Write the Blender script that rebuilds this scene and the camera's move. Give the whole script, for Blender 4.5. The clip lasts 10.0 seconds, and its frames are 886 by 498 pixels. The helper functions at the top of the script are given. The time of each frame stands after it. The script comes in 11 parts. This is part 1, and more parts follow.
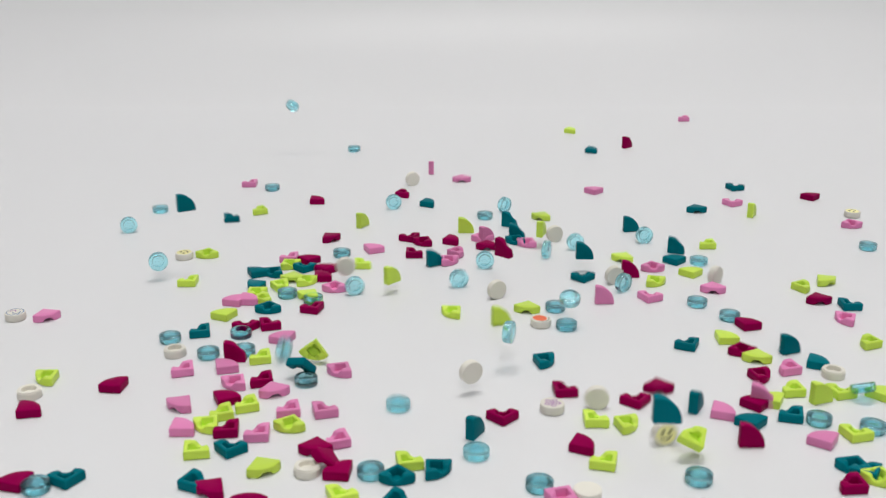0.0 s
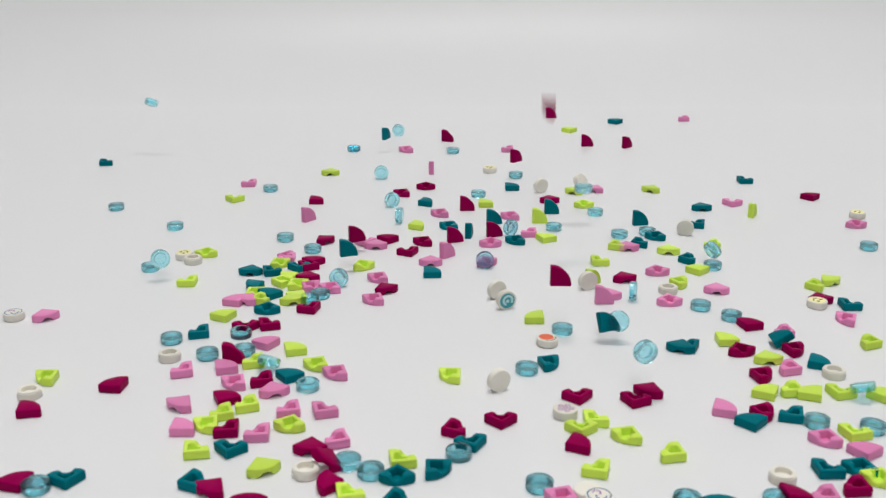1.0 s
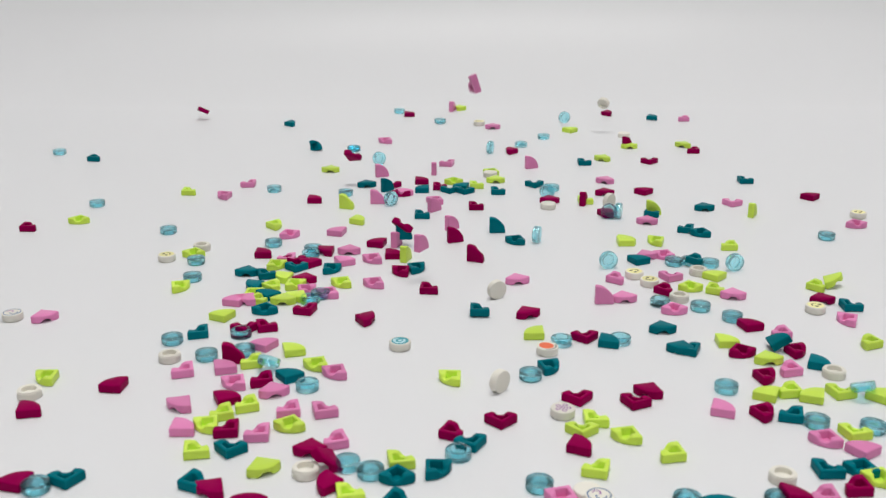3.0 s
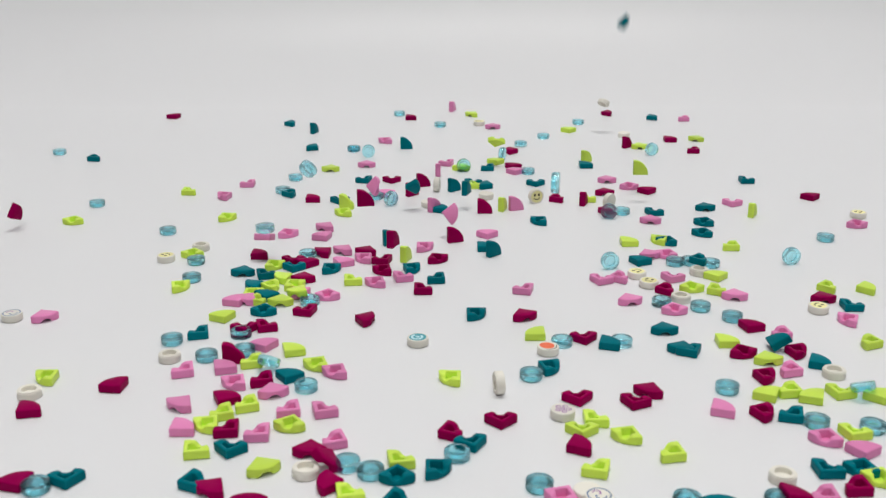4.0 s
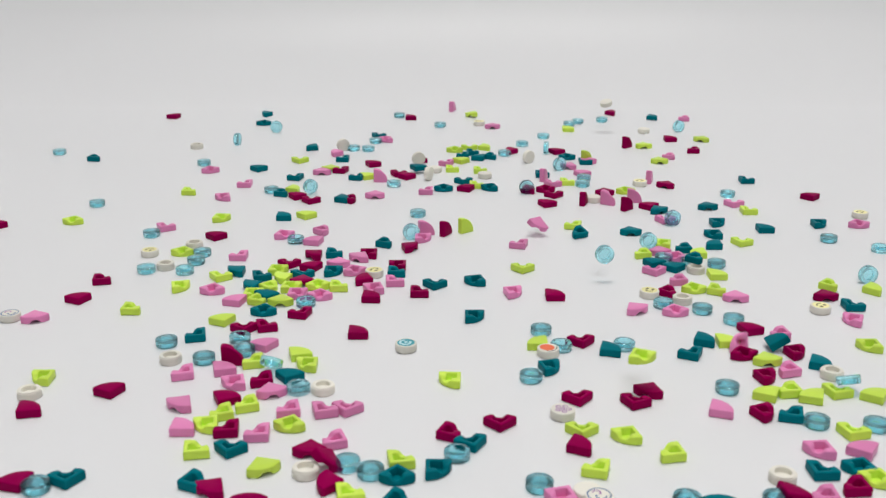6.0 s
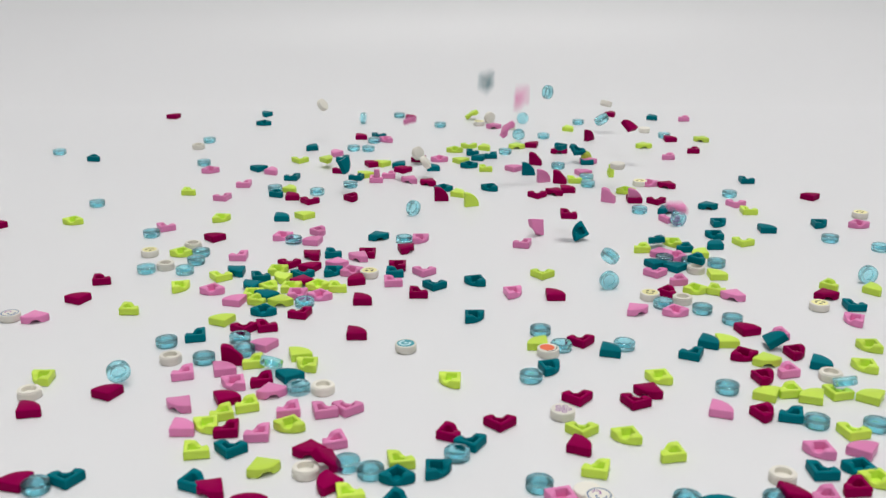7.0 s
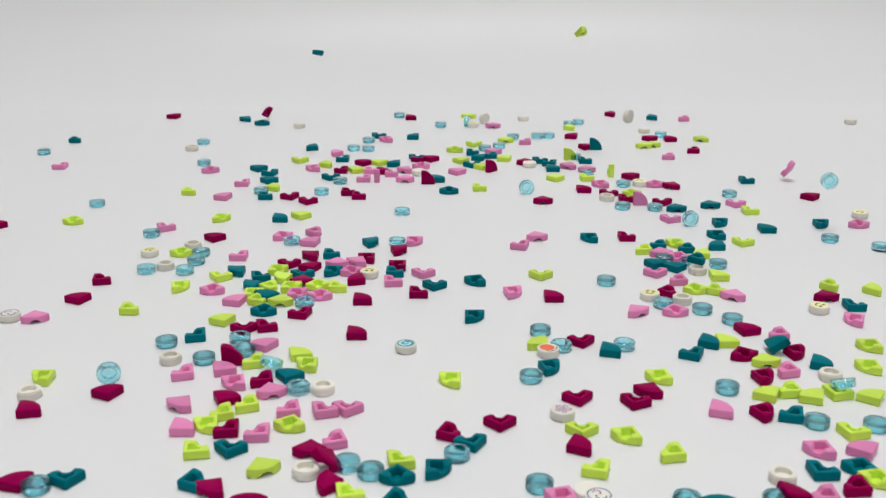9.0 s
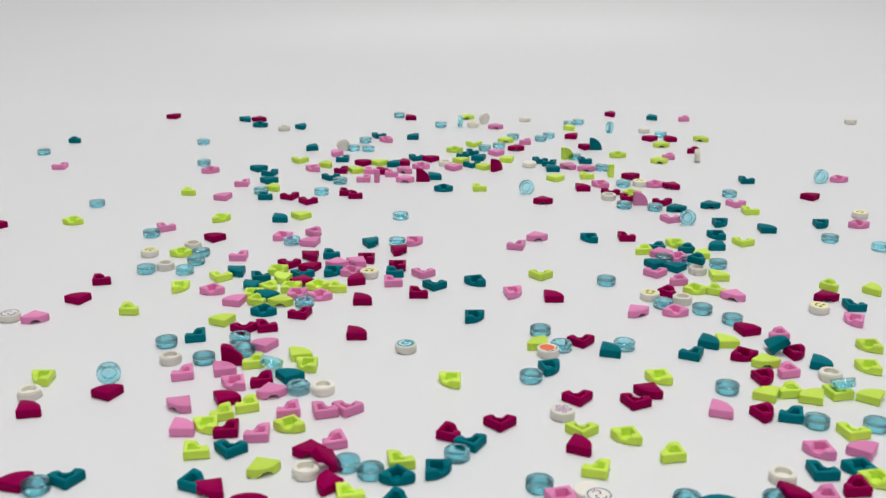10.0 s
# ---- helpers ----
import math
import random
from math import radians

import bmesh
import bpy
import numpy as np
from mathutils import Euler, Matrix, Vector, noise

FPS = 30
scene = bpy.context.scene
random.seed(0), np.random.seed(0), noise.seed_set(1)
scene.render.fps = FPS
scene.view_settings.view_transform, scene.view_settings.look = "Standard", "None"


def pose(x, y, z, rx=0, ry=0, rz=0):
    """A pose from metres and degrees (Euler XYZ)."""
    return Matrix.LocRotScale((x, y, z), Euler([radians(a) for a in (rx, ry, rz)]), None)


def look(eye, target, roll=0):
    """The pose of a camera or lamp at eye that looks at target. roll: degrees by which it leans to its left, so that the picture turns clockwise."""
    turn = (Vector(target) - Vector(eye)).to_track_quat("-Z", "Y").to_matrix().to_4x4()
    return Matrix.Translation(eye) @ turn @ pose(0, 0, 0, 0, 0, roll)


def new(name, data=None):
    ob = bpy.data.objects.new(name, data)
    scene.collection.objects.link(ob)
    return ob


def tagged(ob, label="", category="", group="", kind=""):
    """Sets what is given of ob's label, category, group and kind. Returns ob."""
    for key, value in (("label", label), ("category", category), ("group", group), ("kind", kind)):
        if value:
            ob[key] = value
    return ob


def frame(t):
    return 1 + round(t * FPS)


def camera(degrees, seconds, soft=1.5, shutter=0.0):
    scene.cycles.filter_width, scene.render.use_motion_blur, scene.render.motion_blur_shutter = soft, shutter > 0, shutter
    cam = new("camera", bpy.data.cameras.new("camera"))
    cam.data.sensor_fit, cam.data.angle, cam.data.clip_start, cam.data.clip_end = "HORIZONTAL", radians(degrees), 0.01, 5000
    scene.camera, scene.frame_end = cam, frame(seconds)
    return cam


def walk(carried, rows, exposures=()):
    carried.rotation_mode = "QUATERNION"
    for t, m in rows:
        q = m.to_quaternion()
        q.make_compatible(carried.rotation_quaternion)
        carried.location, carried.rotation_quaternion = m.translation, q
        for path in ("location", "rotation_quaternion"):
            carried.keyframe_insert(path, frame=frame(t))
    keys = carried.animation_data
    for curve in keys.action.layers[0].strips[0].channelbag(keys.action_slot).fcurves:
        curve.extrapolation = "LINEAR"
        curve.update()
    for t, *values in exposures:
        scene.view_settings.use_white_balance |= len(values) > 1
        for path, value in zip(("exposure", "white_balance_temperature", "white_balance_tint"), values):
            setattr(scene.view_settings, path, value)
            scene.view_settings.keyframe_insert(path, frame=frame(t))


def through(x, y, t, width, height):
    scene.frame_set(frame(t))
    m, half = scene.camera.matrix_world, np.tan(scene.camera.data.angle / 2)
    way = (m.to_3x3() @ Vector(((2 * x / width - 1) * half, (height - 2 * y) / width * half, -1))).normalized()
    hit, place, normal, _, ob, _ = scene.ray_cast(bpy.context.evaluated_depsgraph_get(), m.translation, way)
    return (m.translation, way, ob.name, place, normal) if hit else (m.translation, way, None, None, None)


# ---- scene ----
# ---------------------------------------------------------------- camera
cam = camera(44.85, 10.0, soft=1.4, shutter=0.3)
STAND = pose(0, 0, 0.1748, 70.81, 0, 0)
walk(cam, [(0, STAND), (10, STAND)])
cam.data.dof.use_dof, cam.data.dof.focus_distance, cam.data.dof.aperture_fstop = True, 0.54, 32.0

# ---------------------------------------------------------------- world and lights
world = bpy.data.worlds.new("studio")
scene.world = world
world.use_nodes = True
world.node_tree.nodes["Background"].inputs["Color"].default_value = (0.9, 0.95, 1.0, 1)
world.node_tree.nodes["Background"].inputs["Strength"].default_value = 0.05


def softbox(name, at, target, wide, tall, watts, colour, spread):
    lamp = bpy.data.lights.new(name, "AREA")
    lamp.shape, lamp.size, lamp.size_y, lamp.energy, lamp.color = "RECTANGLE", wide, tall, watts, colour
    lamp.spread = radians(spread)      # beam angle; under 180 an added limit to keep light off the backdrop
    ob = new(name, lamp)
    ob.matrix_world = look(at, target)
    return ob


softbox("softbox_top", (0.14, 0.90, 2.75), (0.12, 0.78, 0.0), 1.6, 1.2, 63.5, (1.0, 0.985, 0.955), 180)
softbox("softbox_front", (0.1, -1.5, 2.2), (0.1, 0.15, 0.0), 1.0, 1.2, 12, (0.97, 0.985, 1.0), 130)


# ---------------------------------------------------------------- materials
def material(name):
    m = bpy.data.materials.new(name)
    m.use_nodes = True
    t = m.node_tree
    return m, t, t.nodes["Principled BSDF"]


def noise_node(t, scale, detail=4.0):
    c = t.nodes.new("ShaderNodeTexCoord")
    n = t.nodes.new("ShaderNodeTexNoise")
    n.inputs["Scale"].default_value, n.inputs["Detail"].default_value = scale, detail
    t.links.new(c.outputs["Object"], n.inputs["Vector"])
    return n


def bump(t, source, bsdf, strength, distance):
    b = t.nodes.new("ShaderNodeBump")
    b.inputs["Strength"].default_value, b.inputs["Distance"].default_value = strength, distance
    t.links.new(source.outputs["Fac"], b.inputs["Height"])
    t.links.new(b.outputs["Normal"], bsdf.inputs["Normal"])


def plastic(name, colour, rough=0.3, shine=0.06):
    """Glossy moulded plastic: slight tone change from piece to piece, fine scuffs."""
    m, t, b = material(name)
    info = t.nodes.new("ShaderNodeObjectInfo")
    n = noise_node(t, 900.0)
    tone = t.nodes.new("ShaderNodeHueSaturation")
    tone.inputs["Color"].default_value = (*colour, 1)
    span = t.nodes.new("ShaderNodeMapRange")
    span.inputs["To Min"].default_value, span.inputs["To Max"].default_value = 0.9, 1.08
    t.links.new(info.outputs["Random"], span.inputs["Value"])
    t.links.new(span.outputs["Result"], tone.inputs["Value"])
    t.links.new(tone.outputs["Color"], b.inputs["Base Color"])
    r = t.nodes.new("ShaderNodeMapRange")
    r.inputs["To Min"].default_value, r.inputs["To Max"].default_value = rough - 0.06, rough + 0.1
    t.links.new(n.outputs["Fac"], r.inputs["Value"])
    t.links.new(r.outputs["Result"], b.inputs["Roughness"])
    b.inputs["Specular IOR Level"].default_value = shine
    bump(t, n, b, 0.06, 0.0001)
    return m


def clear_plastic(name, colour, through):
    """Tinted see-through plastic: refracting body with a share of straight transmission, so that its shade is tinted too."""
    m, t, b = material(name)
    n = noise_node(t, 500.0)
    b.inputs["Base Color"].default_value = (*colour, 1)
    b.inputs["Transmission Weight"].default_value = 1.0
    b.inputs["Roughness"].default_value = 0.03
    b.inputs["IOR"].default_value = 1.5
    bump(t, n, b, 0.08, 0.0002)
    clear = t.nodes.new("ShaderNodeBsdfTransparent")
    clear.inputs["Color"].default_value = (*through, 1)
    mix = t.nodes.new("ShaderNodeMixShader")
    mix.inputs["Fac"].default_value = 0.18
    t.links.new(b.outputs["BSDF"], mix.inputs[1])
    t.links.new(clear.outputs["BSDF"], mix.inputs[2])
    t.links.new(mix.outputs["Shader"], t.nodes["Material Output"].inputs["Surface"])
    return m


def paper():
    m, t, b = material("white_paper")
    n = noise_node(t, 3.0)
    ramp = t.nodes.new("ShaderNodeMapRange")
    ramp.inputs["To Min"].default_value, ramp.inputs["To Max"].default_value = 0.985, 1.0
    tone = t.nodes.new("ShaderNodeHueSaturation")
    tone.inputs["Color"].default_value = (0.80, 0.80, 0.815, 1)
    t.links.new(n.outputs["Fac"], ramp.inputs["Value"])
    t.links.new(ramp.outputs["Result"], tone.inputs["Value"])
    t.links.new(tone.outputs["Color"], b.inputs["Base Color"])
    b.inputs["Roughness"].default_value = 0.42
    b.inputs["Specular IOR Level"].default_value = 0.35
    g = noise_node(t, 1400.0)
    bump(t, g, b, 0.05, 0.0001)
    return m


def wall_paint():
    m, t, b = material("grey_wall_paint")
    n = noise_node(t, 2.0)
    ramp = t.nodes.new("ShaderNodeMapRange")
    ramp.inputs["To Min"].default_value, ramp.inputs["To Max"].default_value = 0.9, 1.0
    tone = t.nodes.new("ShaderNodeHueSaturation")
    tone.inputs["Color"].default_value = (0.30, 0.30, 0.29, 1)
    t.links.new(n.outputs["Fac"], ramp.inputs["Value"])
    t.links.new(ramp.outputs["Result"], tone.inputs["Value"])
    t.links.new(tone.outputs["Color"], b.inputs["Base Color"])
    b.inputs["Roughness"].default_value = 0.7
    return m


PAPER, WALL = paper(), wall_paint()
RASPBERRY = plastic("raspberry_plastic", (0.29, 0.0, 0.068), 0.32, 0.02)
PINK = plastic("pink_plastic", (0.79, 0.25, 0.50), 0.3, 0.2)
LIME = plastic("lime_plastic", (0.64, 0.86, 0.10), 0.3, 0.2)
TEAL = plastic("teal_plastic", (0.0, 0.165, 0.205), 0.32, 0.03)
WHITE = plastic("white_plastic", (0.83, 0.80, 0.72))
AQUA = clear_plastic("aqua_clear_plastic", (0.50, 0.89, 0.96), (0.58, 0.90, 0.95))
INK_YELLOW = plastic("yellow_ink", (0.90, 0.85, 0.42), 0.3)
INK_BLACK = plastic("black_ink", (0.02, 0.018, 0.015), 0.3)
INK_TEAL = plastic("teal_ink", (0.08, 0.36, 0.42), 0.3)
INK_PALE = plastic("pale_blue_ink", (0.55, 0.80, 0.85), 0.3)
INK_ORANGE = plastic("orange_ink", (0.90, 0.20, 0.10), 0.3)
INK_PURPLE = plastic("purple_ink", (0.36, 0.13, 0.40), 0.3)
INK_BLUE = plastic("blue_ink", (0.10, 0.20, 0.38), 0.3)


# ---------------------------------------------------------------- mesh helpers
MM = 0.001


def finish(bm, name, mat, smooth=35):
    bmesh.ops.recalc_face_normals(bm, faces=bm.faces[:])
    me = bpy.data.meshes.new(name)
    bm.to_mesh(me)
    bm.free()
    me.materials.append(mat)
    for p in me.polygons:
        p.use_smooth = True
    me.set_sharp_from_angle(angle=radians(smooth))
    return me


def part(name, me, parent, label=""):
    ob = new(name, me)
    ob.parent = parent
    if label:
        tagged(ob, label)
    return ob


def rings(bm, loops):
    """Skin closed loops of equal length; the first and the last are capped."""
    rows = [[bm.verts.new(v) for v in loop] for loop in loops]
    n = len(rows[0])
    for a, b in zip(rows, rows[1:]):
        for i in range(n):
            j = (i + 1) % n
            bm.faces.new((a[i], a[j], b[j], b[i]))
    bm.faces.new(rows[0])
    bm.faces.new(rows[-1][::-1])


THICK = 3.2
HUB = 3.45          # plan point of the quarter tile that is its origin


def quarter_mesh(name, mat):
    """Quarter-round tile, 8 mm legs, 3.2 mm thick; below a stepped well that breaks out through the middle of the curved wall."""
    gap = 1.55
    leg = [(0.25, 0.0), (1.5, 0.0), (3.0, 0.0), (4.5, 0.0), (6.0, 0.0), (7.4, 0.0), (7.8, 0.06), (8.0, 0.5)]
    leg_rim = [(1.66, 1.33), (1.96, 1.31), (2.69, 1.31), (3.42, 1.31), (4.16, 1.31), (4.95, 1.35), (5.19, 1.59), (5.25, 1.96)]
    half = [(8, 5.25, 2.33), (15, 5.27, 2.57), (21, 5.28, 2.81), (26, 5.28, 3.06), (31, 5.28, 3.3), (35, 5.27, 3.55), (39, 5.21, 3.91), (42, 5.11, 4.4)]
    drops = (0.0, 0.0, 0.04, 0.18, 0.72, 1.3, 1.5, gap)
    walk_round = [(0.08, 0.08, 1.37, 1.37, 0.0)]
    one_side = [(*p, *q, 0.0) for p, q in zip(leg, leg_rim)]
    one_side += [(0.4 + 7.6 * math.cos(radians(a)), 0.4 + 7.6 * math.sin(radians(a)), u, v, z) for (a, u, v), z in zip(half, drops)]
    middle = 0.4 + 7.6 * math.sqrt(0.5)
    other = [(y, x, v, u, z) for x, y, u, v, z in reversed(one_side)]
    wide = walk_round + one_side + [(middle, middle, 4.83, 4.83, gap)] + other

    def pt(x, y, z):
        return ((x - HUB) * 1.03 * MM, (y - HUB) * 1.03 * MM, z * MM)

    def inset(x, y, d):
        r = math.hypot(x - HUB, y - HUB)
        return HUB + (x - HUB) * (1 - d / r), HUB + (y - HUB) * (1 - d / r)

    bm = bmesh.new()
    rings(bm, [
        [pt(*inset(w[0], w[1], 0.5), THICK) for w in wide],
        [pt(*inset(w[0], w[1], 0.24), THICK - 0.08) for w in wide],
        [pt(*inset(w[0], w[1], 0.06), THICK - 0.26) for w in wide],
        [pt(w[0], w[1], THICK - 0.55) for w in wide],
        [pt(w[0], w[1], w[4] + 0.45) for w in wide],
        [pt(*inset(w[0], w[1], 0.1), w[4] + 0.12) for w in wide],
        [pt(*inset(w[0], w[1], 0.3), w[4]) for w in wide],
        [pt(*inset(w[2], w[3], -0.1), w[4] + 0.01) for w in wide],
        [pt(w[2], w[3], w[4] + 0.12) for w in wide],
        [pt(w[2] * 0.97 + 0.1, w[3] * 0.97 + 0.1, 2.72) for w in wide],
    ])
    bmesh.ops.remove_doubles(bm, verts=bm.verts[:], dist=1e-7)
    bmesh.ops.dissolve_degenerate(bm, dist=1e-7, edges=bm.edges[:])
    return finish(bm, name, mat, 50)


def round_mesh(name, mat, seg=32):
    """Round tile, 8 mm across, with a set-in foot and a hollow below."""
    prof = [(3.72, 3.2), (3.9, 3.13), (4.0, 2.95), (4.0, 0.55), (3.92, 0.45), (3.7, 0.45), (3.7, 0.05), (3.62, 0.0),
            (2.55, 0.0), (2.45, 0.1), (2.4, 1.75)]
    bm = bmesh.new()
    rings(bm, [[(1.06 * r * MM * math.cos(2 * math.pi * i / seg), 1.06 * r * MM * math.sin(2 * math.pi * i / seg), z * MM)
                for i in range(seg)] for r, z in prof])
    return finish(bm, name, mat, 40)


def disc_mesh(name, mat, r, z, x=0.0, y=0.0, hole=0.0, stretch=1.0, seg=24, start=0, end=360):
    """Thin raised print: a disc, ring or arc on the tile's top."""
    bm = bmesh.new()
    n = seg if end - start < 360 else seg
    top = 0.02
    outer, inner = [], []
    full = end - start >= 360
    count = n if full else n + 1
    for i in range(count):
        a = radians(start + (end - start) * i / n)
        outer.append((x + r * math.cos(a), y + r * stretch * math.sin(a)))
        inner.append((x + hole * math.cos(a), y + hole * stretch * math.sin(a)))

    def ring(points, zz):
        return [bm.verts.new((px * MM, py * MM, zz * MM)) for px, py in points]
    o0, o1 = ring(outer, z), ring(outer, z + top)
    last = count if full else count - 1
    if hole > 0:
        i1 = ring(inner, z + top)
        for i in range(last):
            j = (i + 1) % count
            bm.faces.new((o1[i], o1[j], i1[j], i1[i]))
    else:
        bm.faces.new(o1)
    for i in range(last):
        j = (i + 1) % count
        bm.faces.new((o0[i], o0[j], o1[j], o1[i]))
    return finish(bm, name, mat)


# ---------------------------------------------------------------- the setting
def sweep():
    """One sheet of white paper: flat, then curving up into the background."""
    start, bend = 0.845, 0.175
    line = [(-0.9, 0.0), (0.2, 0.0), (start, 0.0)]
    for a in range(2, 91, 2):
        line.append((start + bend * math.sin(radians(a)), bend * (1 - math.cos(radians(a)))))
    line += [(start + bend, 1.2), (start + bend, 2.4)]
    thin = 0.0012
    under = [(y, z - thin) if z < 1e-6 else (y + thin, z - thin * 0.5) for y, z in line]
    loop = line + under[::-1]
    bm = bmesh.new()
    ends = [[bm.verts.new((x, y, z)) for y, z in loop] for x in (-1.6, 1.6)]
    n = len(loop)
    for i in range(n):
        j = (i + 1) % n
        bm.faces.new((ends[0][i], ends[0][j], ends[1][j], ends[1][i]))
    for end in ends:
        for i in range(n // 2 - 1):
            bm.faces.new((end[i], end[i + 1], end[n - 2 - i], end[n - 1 - i]))
    ob = new("backdrop", finish(bm, "backdrop", PAPER, 30))
    return ob


def slab(name, lo, hi, mat, label, category):
    bm = bmesh.new()
    bmesh.ops.create_cube(bm, size=1.0)
    for v in bm.verts:
        v.co = Vector([lo[i] + (v.co[i] + 0.5) * (hi[i] - lo[i]) for i in range(3)])
    ob = new(name, finish(bm, name, mat))
    return tagged(ob, label, category, kind="structure")


paper_sheet = sweep()
tagged(paper_sheet, "seamless white paper sheet curving up into a plain background", "backdrop", kind="structure")
slab("floor", (-2.6, -2.4, -0.85), (2.6, 2.4, -0.75), WALL, "plain grey studio floor under the white paper", "floor")
slab("wall_north", (-2.6, 2.4, -0.75), (2.6, 2.5, 3.2), WALL, "plain light grey studio wall behind the paper", "wall")
slab("wall_south", (-2.6, -2.5, -0.75), (2.6, -2.4, 3.2), WALL, "plain light grey studio wall", "wall")
slab("wall_west", (-2.7, -2.5, -0.75), (-2.6, 2.5, 3.2), WALL, "plain light grey studio wall", "wall")
slab("wall_east", (2.6, -2.5, -0.75), (2.7, 2.5, 3.2), WALL, "plain light grey studio wall", "wall")
slab("ceiling", (-2.7, -2.5, 3.2), (2.7, 2.5, 3.3), WALL, "plain light grey studio ceiling", "ceiling")
table = slab("table", (-1.6, -0.9, -0.045), (1.6, 0.80, -0.0045), WALL, "plain table top carrying the white paper sheet", "table")
for x in (-1.5, 1.5):
    for y in (-0.82, 0.72):
        bm = bmesh.new()
        bmesh.ops.create_cube(bm, size=1.0)
        for v in bm.verts:
            v.co = Vector((x + v.co.x * 0.06, y + v.co.y * 0.06, -0.3975 + v.co.z * 0.705))
        part("leg", finish(bm, "leg", WALL), table)


# ---------------------------------------------------------------- the small tiles
QUARTERS = {
    "M": (quarter_mesh("raspberry_quarter_tile", RASPBERRY), "raspberry_quarter_tile", "raspberry red", "raspberry quarter tiles"),
    "P": (quarter_mesh("pink_quarter_tile", PINK), "pink_quarter_tile", "bright pink", "pink quarter tiles"),
    "L": (quarter_mesh("lime_quarter_tile", LIME), "lime_quarter_tile", "lime green", "lime quarter tiles"),
    "T": (quarter_mesh("teal_quarter_tile", TEAL), "teal_quarter_tile", "dark teal", "teal quarter tiles"),
}
AQUA_ROUND = round_mesh("clear_round_tile", AQUA)
WHITE_ROUND = round_mesh("white_round_tile", WHITE)
HOW = {"u": "lying smooth side up", "f": "lying hollow side up", "s": "standing on its edge"}
TOP = 3.2
FACE = [disc_mesh("face_print", INK_YELLOW, 3.45, TOP), disc_mesh("eye", INK_BLACK, 0.62, TOP + 0.02, -1.25, 1.0, stretch=1.25, seg=14),
        disc_mesh("eye", INK_BLACK, 0.62, TOP + 0.02, 1.25, 1.0, stretch=1.25, seg=14),
        disc_mesh("mouth", INK_BLACK, 2.1, TOP + 0.02, 0.0, 0.2, hole=1.6, start=205, end=335, seg=16)]
PRINTS = {
    "Y": ("white round tile printed with a smiling face", [("face_print", FACE[0]), ("eye", FACE[1]), ("eye", FACE[2]), ("mouth", FACE[3])]),
    "Xt": ("white round tile with a printed teal swirl", [
        ("disc_print", disc_mesh("disc_print", INK_TEAL, 3.4, TOP)),
        ("swirl_print", disc_mesh("swirl_print", INK_PALE, 2.5, TOP + 0.02, 0.3, 0.1, hole=1.5, start=-40, end=250)),
        ("dot_print", disc_mesh("dot_print", INK_PALE, 0.8, TOP + 0.02, 0.2, -0.2, seg=14))]),
    "Xo": ("white round tile with a printed orange spot", [
        ("spot_print", disc_mesh("spot_print", INK_ORANGE, 3.0, TOP, 0.45, 0.1, stretch=0.92)),
        ("shade_print", disc_mesh("shade_print", INK_BLACK, 3.5, TOP, 0.0, 0.0, hole=3.15, start=120, end=240))]),
    "Xp": ("white round tile with a printed purple flower", [
        ("petal", disc_mesh("petal", INK_PURPLE, 0.95, TOP, 2.0 * math.cos(k * 1.257), 2.0 * math.sin(k * 1.257), hole=0.55, seg=14)) for k in range(5)] + [
        ("flower_eye", disc_mesh("flower_eye", INK_PURPLE, 0.8, TOP, hole=0.35, seg=14))]),
    "Xb": ("white round tile with a printed blue ring and scribble", [
        ("ring_print", disc_mesh("ring_print", INK_BLUE, 3.6, TOP, hole=3.2)),
        ("bow_print", disc_mesh("bow_print", INK_BLUE, 1.7, TOP, -0.9, 0.2, hole=1.2, start=20, end=230, seg=16)),
        ("bow_print", disc_mesh("bow_print", INK_PURPLE, 1.4, TOP, 1.2, -0.3, hole=0.9, start=180, end=400, seg=16))]),
}


def rest(kind, x, y, z, turn, face, lean=0.0, side=0.0):
    """The pose of a tile at rest: place in millimetres, the way its corner points, which face is up, and how far it leans."""
    m = Matrix.Translation((x * MM, y * MM, z * MM)) @ pose(0, 0, 0, 0, 0, side) @ pose(0, 0, 0, lean) @ pose(0, 0, 0, 0, 0, -side)
    if face == "s":
        if kind in QUARTERS:
            return m @ pose(0, 0, 0, 0, 0, turn) @ Matrix.Translation((0, 1.6 * MM, HUB * MM)) @ pose(0, 0, 0, 90)
        return m @ pose(0, 0, 0, 0, 0, turn) @ Matrix.Translation((0, 1.6 * MM, 4.0 * MM)) @ pose(0, 0, 0, 90)
    if face == "f":
        return m @ pose(0, 0, 0, 0, 0, turn - 225) @ Matrix.Translation((0, 0, THICK * MM)) @ Matrix.Rotation(math.pi, 4, Vector((1, 1, 0)).normalized())
    return m @ pose(0, 0, 0, 0, 0, turn - 225)


